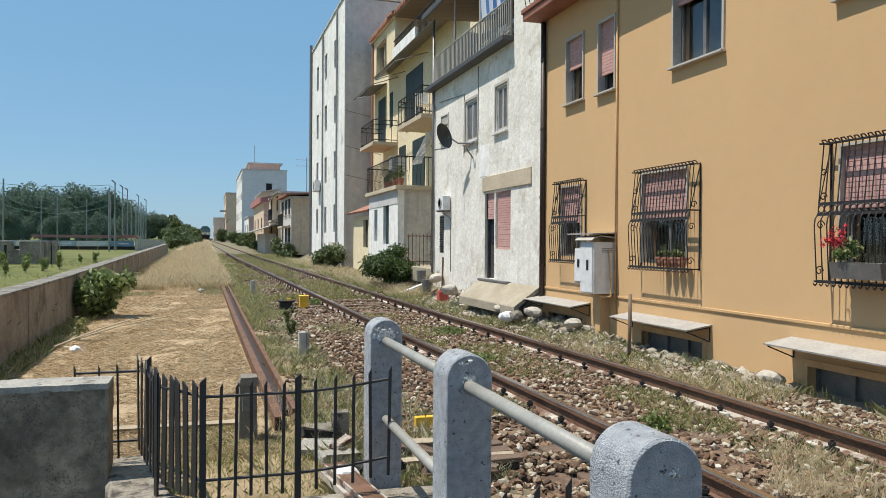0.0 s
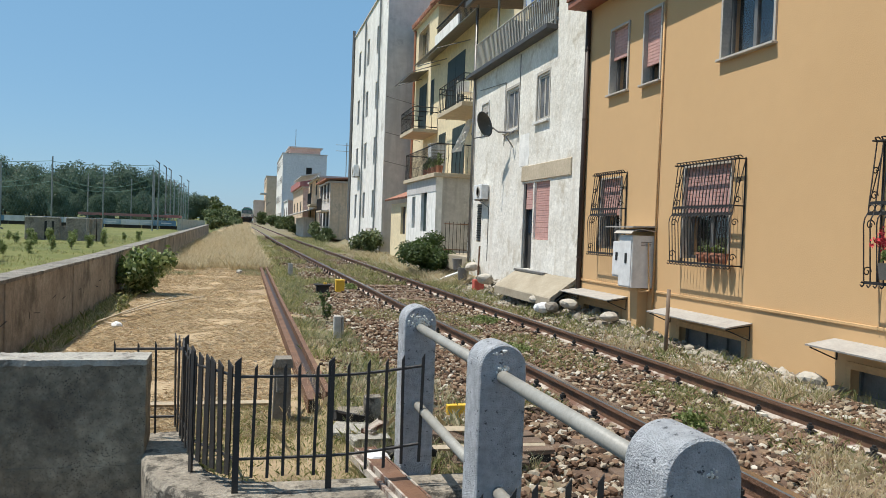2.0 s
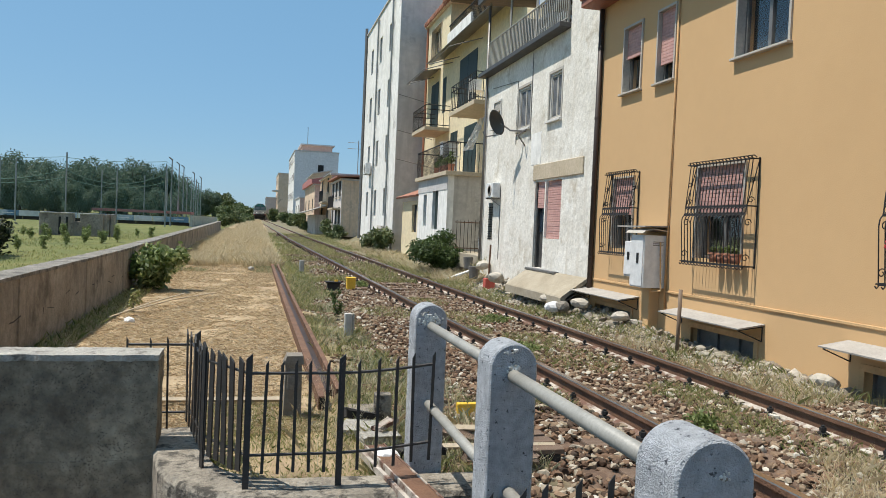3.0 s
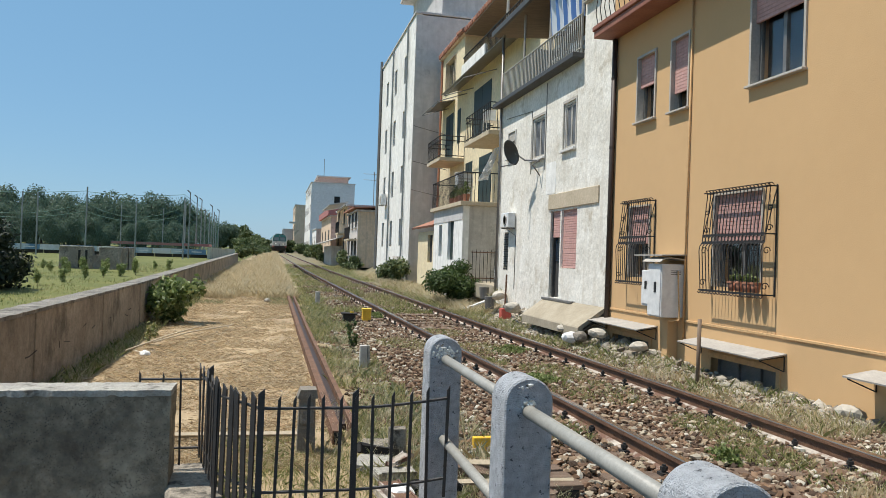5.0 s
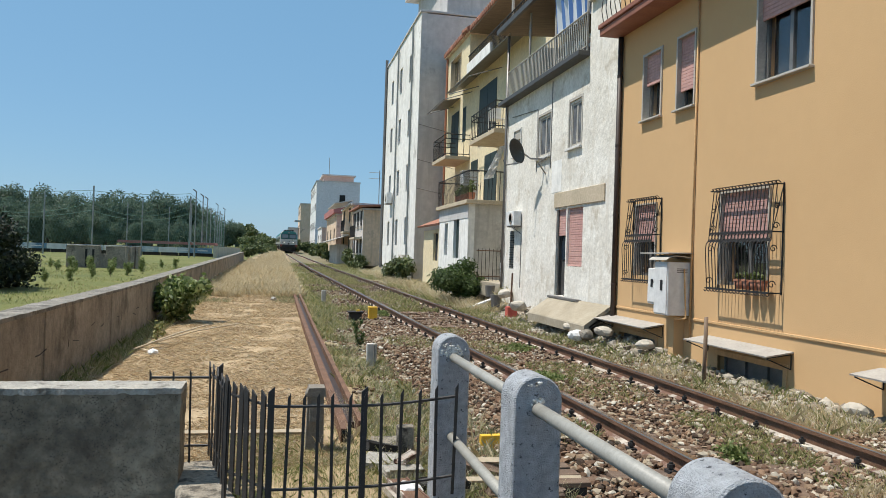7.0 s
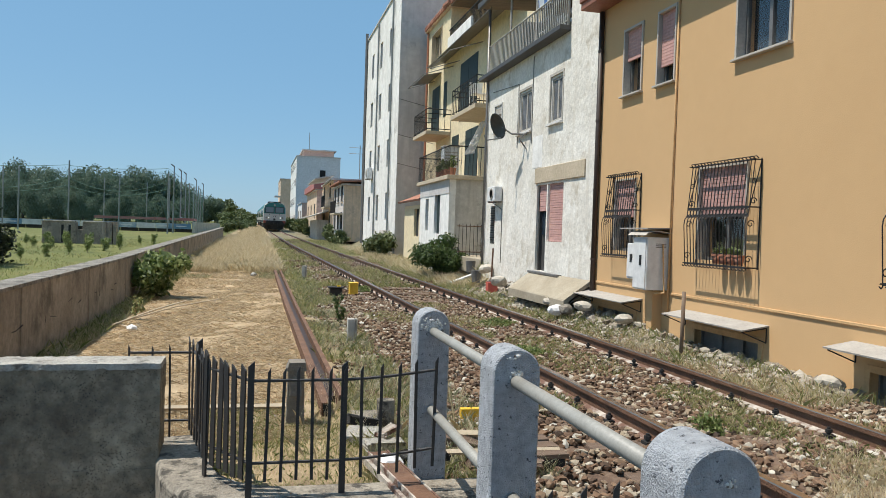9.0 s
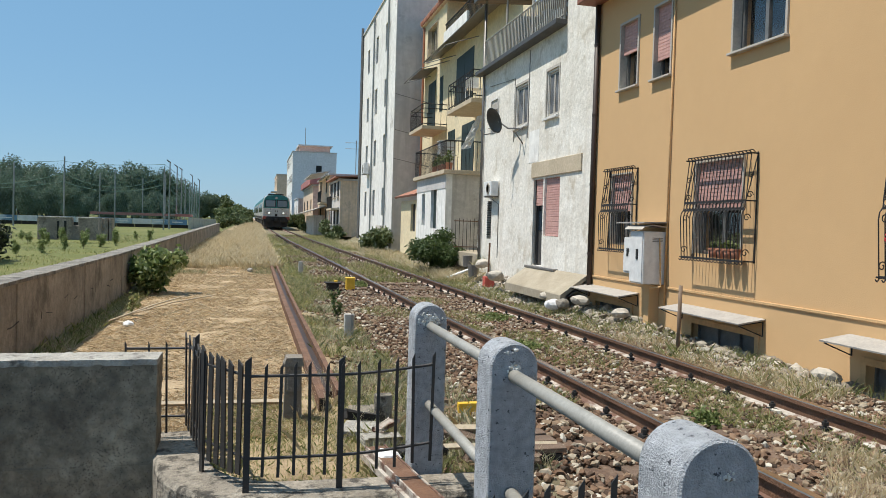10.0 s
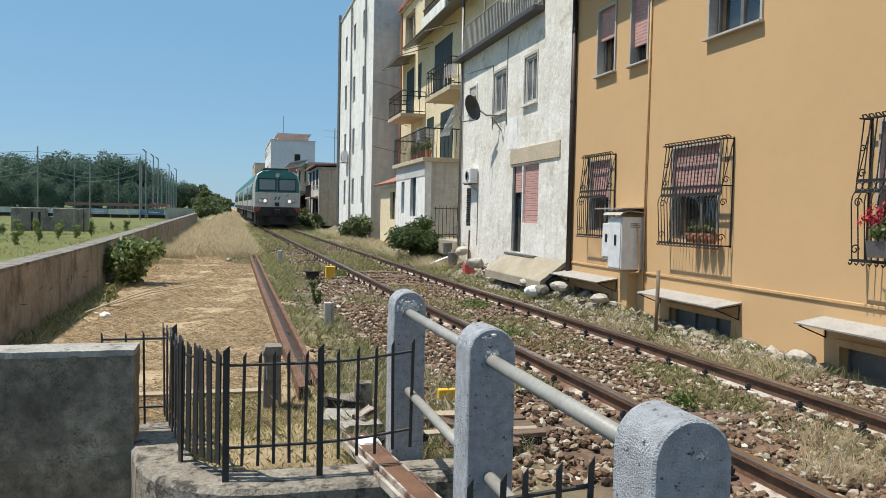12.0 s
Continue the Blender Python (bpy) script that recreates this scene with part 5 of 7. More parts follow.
part("plough", box(-1.2, 1.2, 0.05, 0.3, 0.2, 0.74, 0.05), M["under"], train)
part("coupling", box(-0.14, 0.14, -0.4, 0.0, 0.85, 1.15, 0.03), M["under"], train)
for s in (-1, 1):
    part("brake_hose", path_tube([(s * 0.4, -0.03, 1.0), (s * 0.42, -0.18, 0.8), (s * 0.40, -0.12, 0.5)], 0.03, 6), M["black"], train)


# ---------------------------------------------------------------- far street of houses
def far_house(x0, x1, y0, y1, z0, z1, front, side, label, rows=2, cols=3, roof=None, name="far_house"):
    h = thing(name, label, "house", "houses along the line")
    part("wall", box(x0 + 0.02, x1, y0, y1, z0, z1), M[side], h)
    part("front", box(x0, x0 + 0.02, y0 + 0.02, y1, z0, z1), M[front], h)
    part("roof_edge", box(x0 - 0.12, x1 + 0.1, y0 - 0.12, y1 + 0.1, z1, z1 + 0.14), M[roof or "grey"], h)
    for r in range(rows):
        for c in range(cols):
            yy = y0 + (y1 - y0) * (c + 0.5) / cols
            zz = z0 + (z1 - z0) * (r + 0.45) / rows
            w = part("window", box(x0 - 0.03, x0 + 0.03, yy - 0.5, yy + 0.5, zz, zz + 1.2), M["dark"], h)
            part("window_sill", box(x0 - 0.1, x0, yy - 0.6, yy + 0.6, zz - 0.08, zz), M["frame"], w)
    return h


a = far_house(3.3, 11.0, 135, 160, 0.8, 13.9, "tallwhite", "farwhite", "tall pale house with white front beside the line", 4, 5)
part("gable_window", box(7.4, 8.4, 134.95, 135.02, 9.6, 11.6), M["dark"], a)
part("roof_room", box(4.6, 10.0, 137, 150, 14.0, 15.2), M["pink"], a, "orange brick roof room")
part("roof_slab", box(4.3, 10.4, 136.6, 150.4, 15.2, 15.4), M["grey"], a)
part("aerial", tube((5.6, 138, 15.4), (5.6, 138, 18.6), 0.05, 4), M["netpole"], a)
b = far_house(1.7, 4.6, 178, 200, 1.2, 12.4, "tan", "tan", "narrow tan house far down the line", 3, 3)
part("balcony", box(0.4, 1.7, 178, 182, 8.2, 8.5), M["grey"], b)
far_house(-0.8, 1.6, 190, 215, 1.2, 7.0, "stained", "grey", "low grey house far down the line", 2, 3)
far_house(3.2, 6.6, 112, 124, 0.8, 4.9, "tallwhite", "pink", "small pink-walled house beside the line", 1, 2)
c = far_house(2.75, 7.0, 76, 92, 0.5, 5.1, "tan", "pink", "low house with pink plaster and sheet roof", 1, 3)
part("sheet_roof", box(2.4, 7.2, 75.5, 92, 5.24, 5.9), M["roofred"], c, "dull red sheet roof")
d = far_house(2.9, 8.0, 60, 71, 0.4, 5.2, "tan", "pink", "shabby two-storey house with balconies and canopies", 2, 2)
part("canopy", box(-1.6, 0, 60.5, 70, -0.04, 0.04, m=Matrix.Translation((3.0, 0, 5.6)) @ Matrix.Rotation(radians(-12), 4, "Y")), M["grey"], d, "grey sheet canopy")
part("balcony", box(2.2, 2.9, 60.4, 63.5, 2.9, 3.05), M["lintel"], d)
for k in range(9):
    part("balcony_bar", tube((2.25, 60.5 + k * 0.36, 3.05), (2.25, 60.5 + k * 0.36, 3.95), 0.03, 4), M["iron"], d)
part("aerial", tube((5.2, 62, 5.3), (5.2, 62, 8.3), 0.035, 4), M["netpole"], d)
for z in (7.6, 8.1):
    part("aerial_arm", tube((4.3, 62, z), (5.9, 62, z), 0.02, 4), M["netpole"], d)
lean = thing("tin_lean_to", "low lean-to with a pale sheet roof", "shed")
part("wall", box(2.0, 3.2, 64, 74, 0.3, 2.0), M["stained"], lean)
part("sheet_roof", box(-2.4, 0, 63, 76, -0.03, 0.03, m=Matrix.Translation((3.3, 0, 2.9)) @ Matrix.Rotation(radians(-18), 4, "Y")), M["sheet"], lean, "pale sheet roof")
e = far_house(2.88, 9.0, 52.0, 59.0, 0.4, 4.35, "gablec", "tan", "tan cement outhouse with sloping sheet roof", 2, 3, name="outhouse")
part("balcony", box(2.3, 2.88, 52.3, 56.0, 2.3, 2.42), M["lintel"], e)
for k in range(9):
    part("balcony_bar", tube((2.34, 52.4 + k * 0.44, 2.42), (2.34, 52.4 + k * 0.44, 3.25), 0.025, 4), M["iron"], e)
part("balcony_rail", tube((2.34, 52.3, 3.25), (2.34, 56.0, 3.25), 0.03, 4), M["iron"], e)
part("sheet_roof", box(-0.4, 6.0, 51.6, 59.2, -0.05, 0.05, m=Matrix.Translation((2.9, 0, 4.62)) @ Matrix.Rotation(radians(-3), 4, "Y")), M["tile"], e, "faded tiled lean-to roof")
tank = solo("water_tank", tube((2.85, 34.1, 0.4), (2.85, 34.1, 1.3), 0.2, 18), M["sheet"], "pale grey plastic water tank among shrubs", "tank", smooth=True)

# ---------------------------------------------------------------- sports ground
ruin = thing("ruined_block_wall", "roofless ruin of grey concrete blocks in the field", "ruin")
gz = float(ground_z(-10, 34))
rw = part("block_wall", box(-11.7, -10.35, 34.0, 34.25, gz - 0.2, gz + 0.92, 0.02), M["ruinc"], ruin)
part("block_wall", box(-10.12, -9.0, 34.0, 34.25, gz - 0.2, gz + 0.95, 0.02), M["ruinc"], ruin)
part("block_wall", box(-10.36, -10.1, 34.02, 34.22, gz - 0.2, gz + 0.62, 0.02), M["ruinc"], ruin)
part("block_wall", box(-11.7, -11.45, 34.25, 37.5, gz - 0.2, gz + 0.9, 0.02), M["ruinc"], ruin)
for x0, x1 in ((-11.68, -10.38), (-10.1, -9.3)):
    part("ruin_coping", box(x0, x1, 33.97, 34.28, gz + 0.92, gz + 0.98, 0.02), M["captop"], ruin, "pale broken top course")
# dark strips laid on the wall stand in for shaded gaps
for x in (-10.9, -10.62):
    part("ruin_slot", box(x - 0.045, x + 0.045, 33.985, 34.01, gz + 0.05, gz + 0.8), M["under"], ruin, "dark strip painted as a shaded gap in the masonry")
for x in (-9.25, -9.0, -8.82):
    part("ruin_pillar", box(x - 0.07, x + 0.07, 33.92, 34.3, gz - 0.2, gz + 0.98, 0.02), M["ruinc"], ruin)

stand = thing("long_shelter", "long low shelter with dull red sheet roof and hoardings", "shelter")
part("shelter_roof", box(-16.0, -8.2, 66, 69, 1.54, 1.75), M["roofred"], stand, "dull red sheet roof")
for k in range(-6, 6):
    x0 = -16.6 + k * 1.4
    part("hoarding", box(x0, x0 + 1.36, 64.0, 64.08, 0.85, 1.28), M["board"] if k % 3 else M["farwhite"], stand, "blue and white advertising board")
    part("hoarding_bar", box(x0 + 0.2, x0 + 1.0, 63.985, 64.0, 1.02, 1.10), M["farwhite"], stand)
    # near-black sheet stands in for the shade inside the shelter
    part("dark_bay", box(x0, x0 + 1.36, 65.0, 65.1, 0.3, 0.85), M["under"], stand)
fieldwall = solo("sports_ground_wall", box(-8.0, -7.75, 62, 100, 0.4, 1.45), M["stained"], "long grey block wall of the sports ground", "wall")

LP = thing("floodlight_post", "tall thin lamp post with an angled lamp head", "street lamp", "lamp posts along the sports ground", at=(-9.4, 61.6, float(ground_z(-9.4, 61.6))))
part("pole", tube((0, 0, 0), (0, 0, 5.2), 0.06, 8, 0.04), M["netpole"], LP)
part("lamp_head", box(-0.30, 0.06, -0.08, 0.08, -0.04, 0.05, 0.02, m=Matrix.Translation((0, 0, 5.2)) @ Matrix.Rotation(radians(38), 4, "Y")), M["alu"], LP)
for y in (67.1, 71.3, 83.0, 89.0, 93.2):
    copy_thing(LP, pose(-9.4, y, float(ground_z(-9.4, y)) + (-0.8 if y == 89 else 0)))
NP = thing("net_post", "tall galvanised post that carries the ball net", "post", "net posts", at=(-9.4, 58.0, float(ground_z(-9.4, 58))))
part("pole", tube((0, 0, 0), (0, 0, 4.5), 0.055, 8), M["netpole"], NP)
NPX = [(-16.6, 60, 1.15), (-13.1, 60, 0.95), (-11.3, 76, 1.1), (-19.4, 58, 1.0), (-21.6, 62, 1.05), (-24.6, 62, 1.1), (-28.5, 66, 1.05), (-17.9, 80, 1.1), (-15.0, 88, 1.1), (-9.4, 75, 1.0), (-9.4, 80, 0.98), (-9.4, 86, 1.05)]
for x, y, s in NPX:
    copy_thing(NP, pose(x, y, float(ground_z(x, y)) + 4.5 * (s - 1)))
net = thing("ball_net", "sagging green ball net strung between posts", "net")
runs = [((-16.6, 60), (-9.4, 58)), ((-28.5, 66), (-16.6, 60)), ((-9.4, 58), (-9.4, 94))]
for (xa, ya), (xb, yb) in runs:
    for zt, sag in ((4.9, 0.15), (4.0, 0.9), (3.4, 0.6)):
        pts = [(xa + (xb - xa) * k / 10, ya + (yb - ya) * k / 10, float(rise(ya)) + zt - sag * 4 * (k / 10) * (1 - k / 10)) for k in range(11)]
        part("net_cable", path_tube(pts, 0.018, 4), M["net"], net)
    bm = bmesh.new()
    n = 46
    for k in range(n):
        f, g = k / n, min(1.0, (k + 7) / n)
        add_tube(bm, (xa + (xb - xa) * f, ya + (yb - ya) * f, float(rise(ya)) + 0.9), (xa + (xb - xa) * g, ya + (yb - ya) * g, float(rise(ya)) + 4.8 - 0.5 * math.sin(math.pi * g)), 0.007, 3)
        add_tube(bm, (xa + (xb - xa) * g, ya + (yb - ya) * g, float(rise(ya)) + 0.9), (xa + (xb - xa) * f, ya + (yb - ya) * f, float(rise(ya)) + 4.8 - 0.5 * math.sin(math.pi * f)), 0.007, 3)
    tagged(part("net_mesh", bm, M["net"], net, "thin green netting"), kind="stuff")


# ---------------------------------------------------------------- plants
def leaves(n, centre, radii, size, lumps=7, seed=1, shell=0.55, drop=0.0):
    """Leaf quads scattered in a lumpy crown."""
    g = np.random.default_rng(seed)
    L = g.normal(0, 1, (lumps, 3))
    L /= np.linalg.norm(L, axis=1)[:, None]
    L *= g.uniform(0.35, 0.75, (lumps, 1))
    R = g.uniform(0.28, 0.5, lumps)
    L, R = np.vstack([L, [[0, 0, 0]]]), np.append(R, 0.6)
    pick = g.choice(len(R), n, p=R ** 2 / (R ** 2).sum())
    d = g.normal(0, 1, (n, 3))
    d /= np.linalg.norm(d, axis=1)[:, None]
    rad = R[pick] * (shell + (1 - shell) * g.random(n)) * (1 + 0.10 * g.normal(0, 1, n))
    P = (L[pick] + d * rad[:, None]) * np.array(radii) + np.array(centre)
    nrm = d * 0.7 + g.normal(0, 0.6, (n, 3))
    nrm /= np.linalg.norm(nrm, axis=1)[:, None]
    t = np.cross(nrm, g.normal(0, 1, (n, 3)))
    t /= np.linalg.norm(t, axis=1)[:, None]
    b = np.cross(nrm, t)
    s = size * g.uniform(0.6, 1.3, n)[:, None]
    V = np.stack([P - t * s, P + b * s * 0.45, P + t * s, P - b * s * 0.45], 1).reshape(-1, 3)
    return V, np.arange(4 * n).reshape(-1, 4)


def limbs(h, r, spread, n, seed):
    g = random.Random(seed)
    bm = bmesh.new()
    add_tube(bm, (0, 0, -0.1), (0.03 * h * g.uniform(-1, 1), 0, h * 0.55), r, 8, r * 0.6)
    for k in range(n):
        a = 6.28 * k / n + g.uniform(-0.4, 0.4)
        z = h * g.uniform(0.25, 0.55)
        add_tube(bm, (0, 0, z), (spread * math.cos(a), spread * math.sin(a), z + h * g.uniform(0.2, 0.4)), r * 0.45, 6, r * 0.15)
    return bm


def plant(name, label, category, at, h, rx, rz, n, size, mat, seed, trunk=0.1, cz=0.6, group="", lumps=8, shell=0.55):
    t = thing(name, label, category, group, at=at)
    part("trunk", limbs(h, trunk, rx * 0.55, 6, seed), M["bark"], t)
    part("crown", np_mesh("crown", *leaves(n, (0, 0, h * cz), (rx, rx, rz), size, lumps, seed, shell), M[mat]), None, t)
    return t


bases = [plant("tree", "dense dark green tree at the edge of the sports ground", "tree", (0, 0, -60), 12.0, 5.2, 6.2, 6500, 0.31, "pine", 11 + k, 0.28, 0.50, "trees behind the sports ground", 12) for k in range(4)]
spots = []
g = random.Random(5)
x = -82.0
while x < -17:
    spots.append((x + g.uniform(-1, 1), 150 + g.uniform(-5, 5), (0.86 if x < -40 else 0.80) + g.uniform(-0.05, 0.06)))
    x += 2.1
x = -74.0
while x < -26:
    spots.append((x, 138 + g.uniform(-3, 3), g.uniform(0.58, 0.72)))
    x += 2.8
x = -80.0
while x < -14:
    spots.append((x + g.uniform(-1, 1), 132 + g.uniform(-3, 3), g.uniform(0.40, 0.56)))
    x += 2.2
for k in range(6):
    spots.append((-20 + k * 1.6, 158 + 9 * k, 0.72 - 0.05 * k))
for k, (x, y, s) in enumerate(spots):
    m = pose(x, y, float(ground_z(x, y)) - 0.4, 0, 0, g.uniform(0, 360)) @ Matrix.Diagonal((s, s, s, 1))
    if k < 4:
        bases[k].matrix_basis = m
    else:
        ob = copy_thing(bases[k % 4], m)
        ob.scale = (s, s, s)
rt = plant("tree", "rounded olive-green tree beside the line", "tree", (-12.2, 205, float(ground_z(-12, 205)) - 0.3), 7.2, 4.4, 3.6, 5200, 0.36, "scrub", 31, 0.2, 0.52, "", 12)
plant("tree", "olive-green tree beside the line", "tree", (-8.6, 190, float(ground_z(-8, 190)) - 0.3), 5.4, 3.2, 2.8, 3600, 0.32, "scrub", 32, 0.2, 0.5, "", 10)
plant("tree", "low spreading tree beside the line", "tree", (-16.5, 198, float(ground_z(-16, 198)) - 0.3), 6.2, 3.6, 3.2, 3600, 0.34, "scrub", 33, 0.2, 0.5, "", 10)
plant("conifer", "dark dense conifer in the field", "tree", (-10.35, 20.3, float(ground_z(-10.3, 20.3))), 2.5, 1.7, 1.6, 16000, 0.07, "cypress", 41, 0.12, 0.42, "", 14, 0.4)
plant("shrub", "rounded dark green shrub beside the track", "shrub", (2.5, 20.9, 0.06), 1.15, 0.93, 0.68, 14000, 0.045, "leaf", 51, 0.03, 0.46, "", 18, 0.4)
plant("fig_bush", "leafy wild fig growing out of the boundary wall", "shrub", (-4.62, 13.9, -0.12), 1.05, 0.66, 0.54, 2600, 0.062, "leaf2", 52, 0.02, 0.46, "", 12, 0.3)
for k, (x, y, h, r) in enumerate(((2.75, 33.2, 1.5, 0.75), (2.65, 35.2, 1.2, 0.8), (2.6, 52.0, 1.1, 0.9), (2.5, 59.0, 1.5, 0.9), (2.5, 74.0, 1.7, 1.1), (2.2, 88.0, 1.9, 1.2), (2.1, 108.0, 2.2, 1.4), (1.6, 132, 2.6, 1.6), (0.2, 160, 3.0, 1.8), (-7.6, 112, 2.5, 1.8), (-5.6, 70, 1.2, 1.0))):
    plant("shrub", "green scrub growing beside the line", "shrub", (x, y, float(ground_z(x, y)) - 0.1), h, r, h * 0.5, 1500, 0.05 + 0.0012 * y, "scrub", 60 + k, 0.03, 0.5, "scrub beside the line", 9, 0.35)
for k, (x, y, h, r) in enumerate(((-6.0, 82, 1.3, 1.1), (-5.2, 96, 1.6, 1.2), (-6.6, 104, 2.2, 1.7), (-4.6, 118, 1.7, 1.4), (-6.4, 128, 2.6, 2.0), (-4.8, 142, 2.2, 1.7), (-6.8, 150, 3.0, 2.4), (-5.4, 168, 2.8, 2.2), (-7.4, 176, 3.4, 2.6), (-5.6, 205, 3.0, 2.4), (-4.8, 235, 3.2, 2.6), (-7.0, 240, 3.6, 3.0))):
    plant("shrub", "green scrub growing beside the line", "shrub", (x, y, float(ground_z(x, y)) - 0.1), h, r, h * 0.5, 900, 0.10 + 0.0012 * y, "scrub", 260 + k, 0.04, 0.5, "scrub beside the line", 9, 0.35)
sap = [plant("sapling", "young thin hedge plant in a row in the field", "sapling", (0, 0, -50), 0.80, 0.30, 0.50, 700, 0.04, "leaf2", 80 + k, 0.012, 0.55, "row of young hedge plants", 7, 0.25) for k in range(3)]
sp = [(-14.2 + 0.62 * k + g.uniform(-0.15, 0.15), 29.5 + 0.55 * k + g.uniform(-0.3, 0.3)) for k in range(12)] + [(-9.6 + 0.30 * k, 21.5 + 1.3 * k + g.uniform(-0.3, 0.3)) for k in range(7)] + [(-13.0 + 0.8 * k, 23.5 + 0.2 * k) for k in range(4)] + [(-13.6 + 0.55 * k + g.uniform(-0.1, 0.1), 27.0 + 0.45 * k) for k in range(10)]
for k, (x, y) in enumerate(sp):
    s = g.uniform(0.5, 0.78)
    m = pose(x, y, float(ground_z(x, y)), 0, 0, g.uniform(0, 360)) @ Matrix.Diagonal((s, s, s, 1))
    if k < 3:
        sap[k].matrix_basis = m
    else:
        copy_thing(sap[k % 3], m).scale = (s, s, s)


# ---------------------------------------------------------------- things on and by the houses
def meter_box():
    t = thing("meter_cabinet", "white enamelled meter cabinet with tin roof on ochre wall", "cabinet")
    x0, y0, y1, z0, z1 = 2.58, 8.90, 9.28, 0.57, 1.33
    part("cabinet_body", box(x0, OX - 0.003, y0, y1, z0, z1, 0.012), M["cabinet"], t)
    d = part("cabinet_door", box(x0 - 0.014, x0 - 0.001, y0 + 0.015, y1 - 0.015, z0 + 0.02, z1 - 0.02, 0.004), M["cabinet"], t)
    part("lock_slot", box(x0 - 0.024, x0 - 0.012, y0 + 0.12, y0 + 0.18, z0 + 0.35, z0 + 0.50, 0.006), M["black"], d, "black recessed handle")
    for k in range(3):
        part("vent_slot", box(x0 + 0.14, x0 + 0.30, y0 - 0.006, y0 + 0.004, z1 - 0.10 - k * 0.025, z1 - 0.09 - k * 0.025), M["alu"], t)
    part("tin_roof", box(x0 - 0.025, OX - 0.003, y0 - 0.05, y1 + 0.42, 0, 0.02, m=Matrix.Translation((0, 0, z1 + 0.02)) @ Matrix.Rotation(radians(-2), 4, "Y")), M["sheet"], t, "grey tin roof sheet")
    part("roof_lip", prism([(x0 - 0.06, z1 + 0.025), (x0 - 0.01, z1 + 0.065), (x0 + 0.10, z1 + 0.095), (x0 + 0.22, z1 + 0.085), (OX - 0.004, z1 + 0.065), (OX - 0.004, z1 + 0.055), (x0 + 0.22, z1 + 0.075), (x0 + 0.10, z1 + 0.085), (x0 - 0.005, z1 + 0.055), (x0 - 0.055, z1 + 0.018)], 0.52, Matrix.Translation((0, y0 - 0.05, 0))), M["frame"], t, "pale curved tin hood")
    b = part("small_box", box(x0 + 0.05, OX - 0.003, y1 + 0.01, y1 + 0.30, z0 + 0.13, z1 - 0.10, 0.01), M["cabinet"], t, "smaller white meter box")
    part("small_door", box(x0 + 0.036, x0 + 0.048, y1 + 0.03, y1 + 0.28, z0 + 0.16, z1 - 0.32, 0.004), M["cabinet"], b)
    part("lock_slot", box(x0 + 0.028, x0 + 0.04, y1 + 0.12, y1 + 0.18, z0 + 0.38, z0 + 0.5, 0.005), M["black"], b)
    part("conduit", path_tube([(OX - 0.03, y0 + 0.2, z0), (OX - 0.03, y0 + 0.2, 0.15)], 0.02, 8), M["orange2"], t, "ochre painted conduit")
    part("conduit", path_tube([(OX - 0.12, y0 - 0.02, z1 - 0.1), (OX - 0.10, y0 - 0.06, z0 - 0.03), (OX - 0.2, y0 + 0.03, z0 - 0.05), (OX - 0.2, y0 + 0.05, z0)], 0.012, 6), M["orange2"], t)
    part("leg_pier", box(OX - 0.16, OX - 0.003, 9.05, 9.20, -0.1, z0 - 0.02), M["orange"], t, "ochre rendered pier below the cabinet")
    return t


meter_box()


def satellite_dish():
    t = thing("satellite_dish", "dark grey satellite dish on a wall bracket", "satellite dish")
    bm = bmesh.new()
    rings, seg = 6, 24
    rows = [[bm.verts.new((0.27 * r / rings * math.cos(6.28318 * s / seg), 0.36 * (r / rings) ** 2 * 0.25, 0.30 * r / rings * math.sin(6.28318 * s / seg))) for s in range(seg)] for r in range(1, rings + 1)]
    c = bm.verts.new((0, 0, 0))
    for s in range(seg):
        bm.faces.new((c, rows[0][s], rows[0][(s + 1) % seg]))
        for a, b in zip(rows, rows[1:]):
            bm.faces.new((a[s], b[s], b[(s + 1) % seg], a[(s + 1) % seg]))
    bmesh.ops.recalc_face_normals(bm, faces=bm.faces[:])
    bmesh.ops.solidify(bm, geom=bm.faces[:], thickness=0.012)
    d = part("dish", bm, M["dish"], t, smooth=True)
    d.location, d.rotation_euler = (2.50, 15.6, 3.79), (radians(-22), 0, radians(106))
    part("arm", path_tube([(2.52, 15.57, 3.74), (2.66, 15.3, 3.56), (WX + 0.01, 15.05, 3.54)], 0.02, 6), M["alu"], t)
    part("bracket", path_tube([(WX + 0.01, 14.75, 3.62), (2.72, 14.95, 3.42), (WX + 0.01, 15.05, 3.20)], 0.016, 6), M["alu"], t)
    part("feed_arm", path_tube([(2.52, 15.62, 3.5), (2.22, 15.78, 3.44), (2.17, 15.8, 3.56)], 0.014, 6), M["alu"], t)
    return t


satellite_dish()


def air_conditioner(x, y, z, w, h, d=0.28):
    t = thing("air_conditioner", "dusty white air conditioner on a wall bracket", "air conditioner", "air conditioners on the houses")
    part("casing", box(x, x + d, y, y + w, z, z + h, 0.015), M["cabinet"], t)
    f = part("fan_grille", tube((x - 0.012, y + w * 0.4, z + h / 2), (x + 0.005, y + w * 0.4, z + h / 2), h * 0.38, 18), M["sheet"], t)
    for k in range(4):
        part("grille_ring", tube((x - 0.016, y + w * 0.4, z + h / 2), (x - 0.011, y + w * 0.4, z + h / 2), h * (0.36 - 0.08 * k), 16), M["frame"] if k % 2 == 0 else M["sheet"], f)
    for dy in (0.1, w - 0.1):
        part("bracket", box(x, x + d + 0.12, y + dy - 0.015, y + dy + 0.015, z - 0.03, z), M["alu"], t)


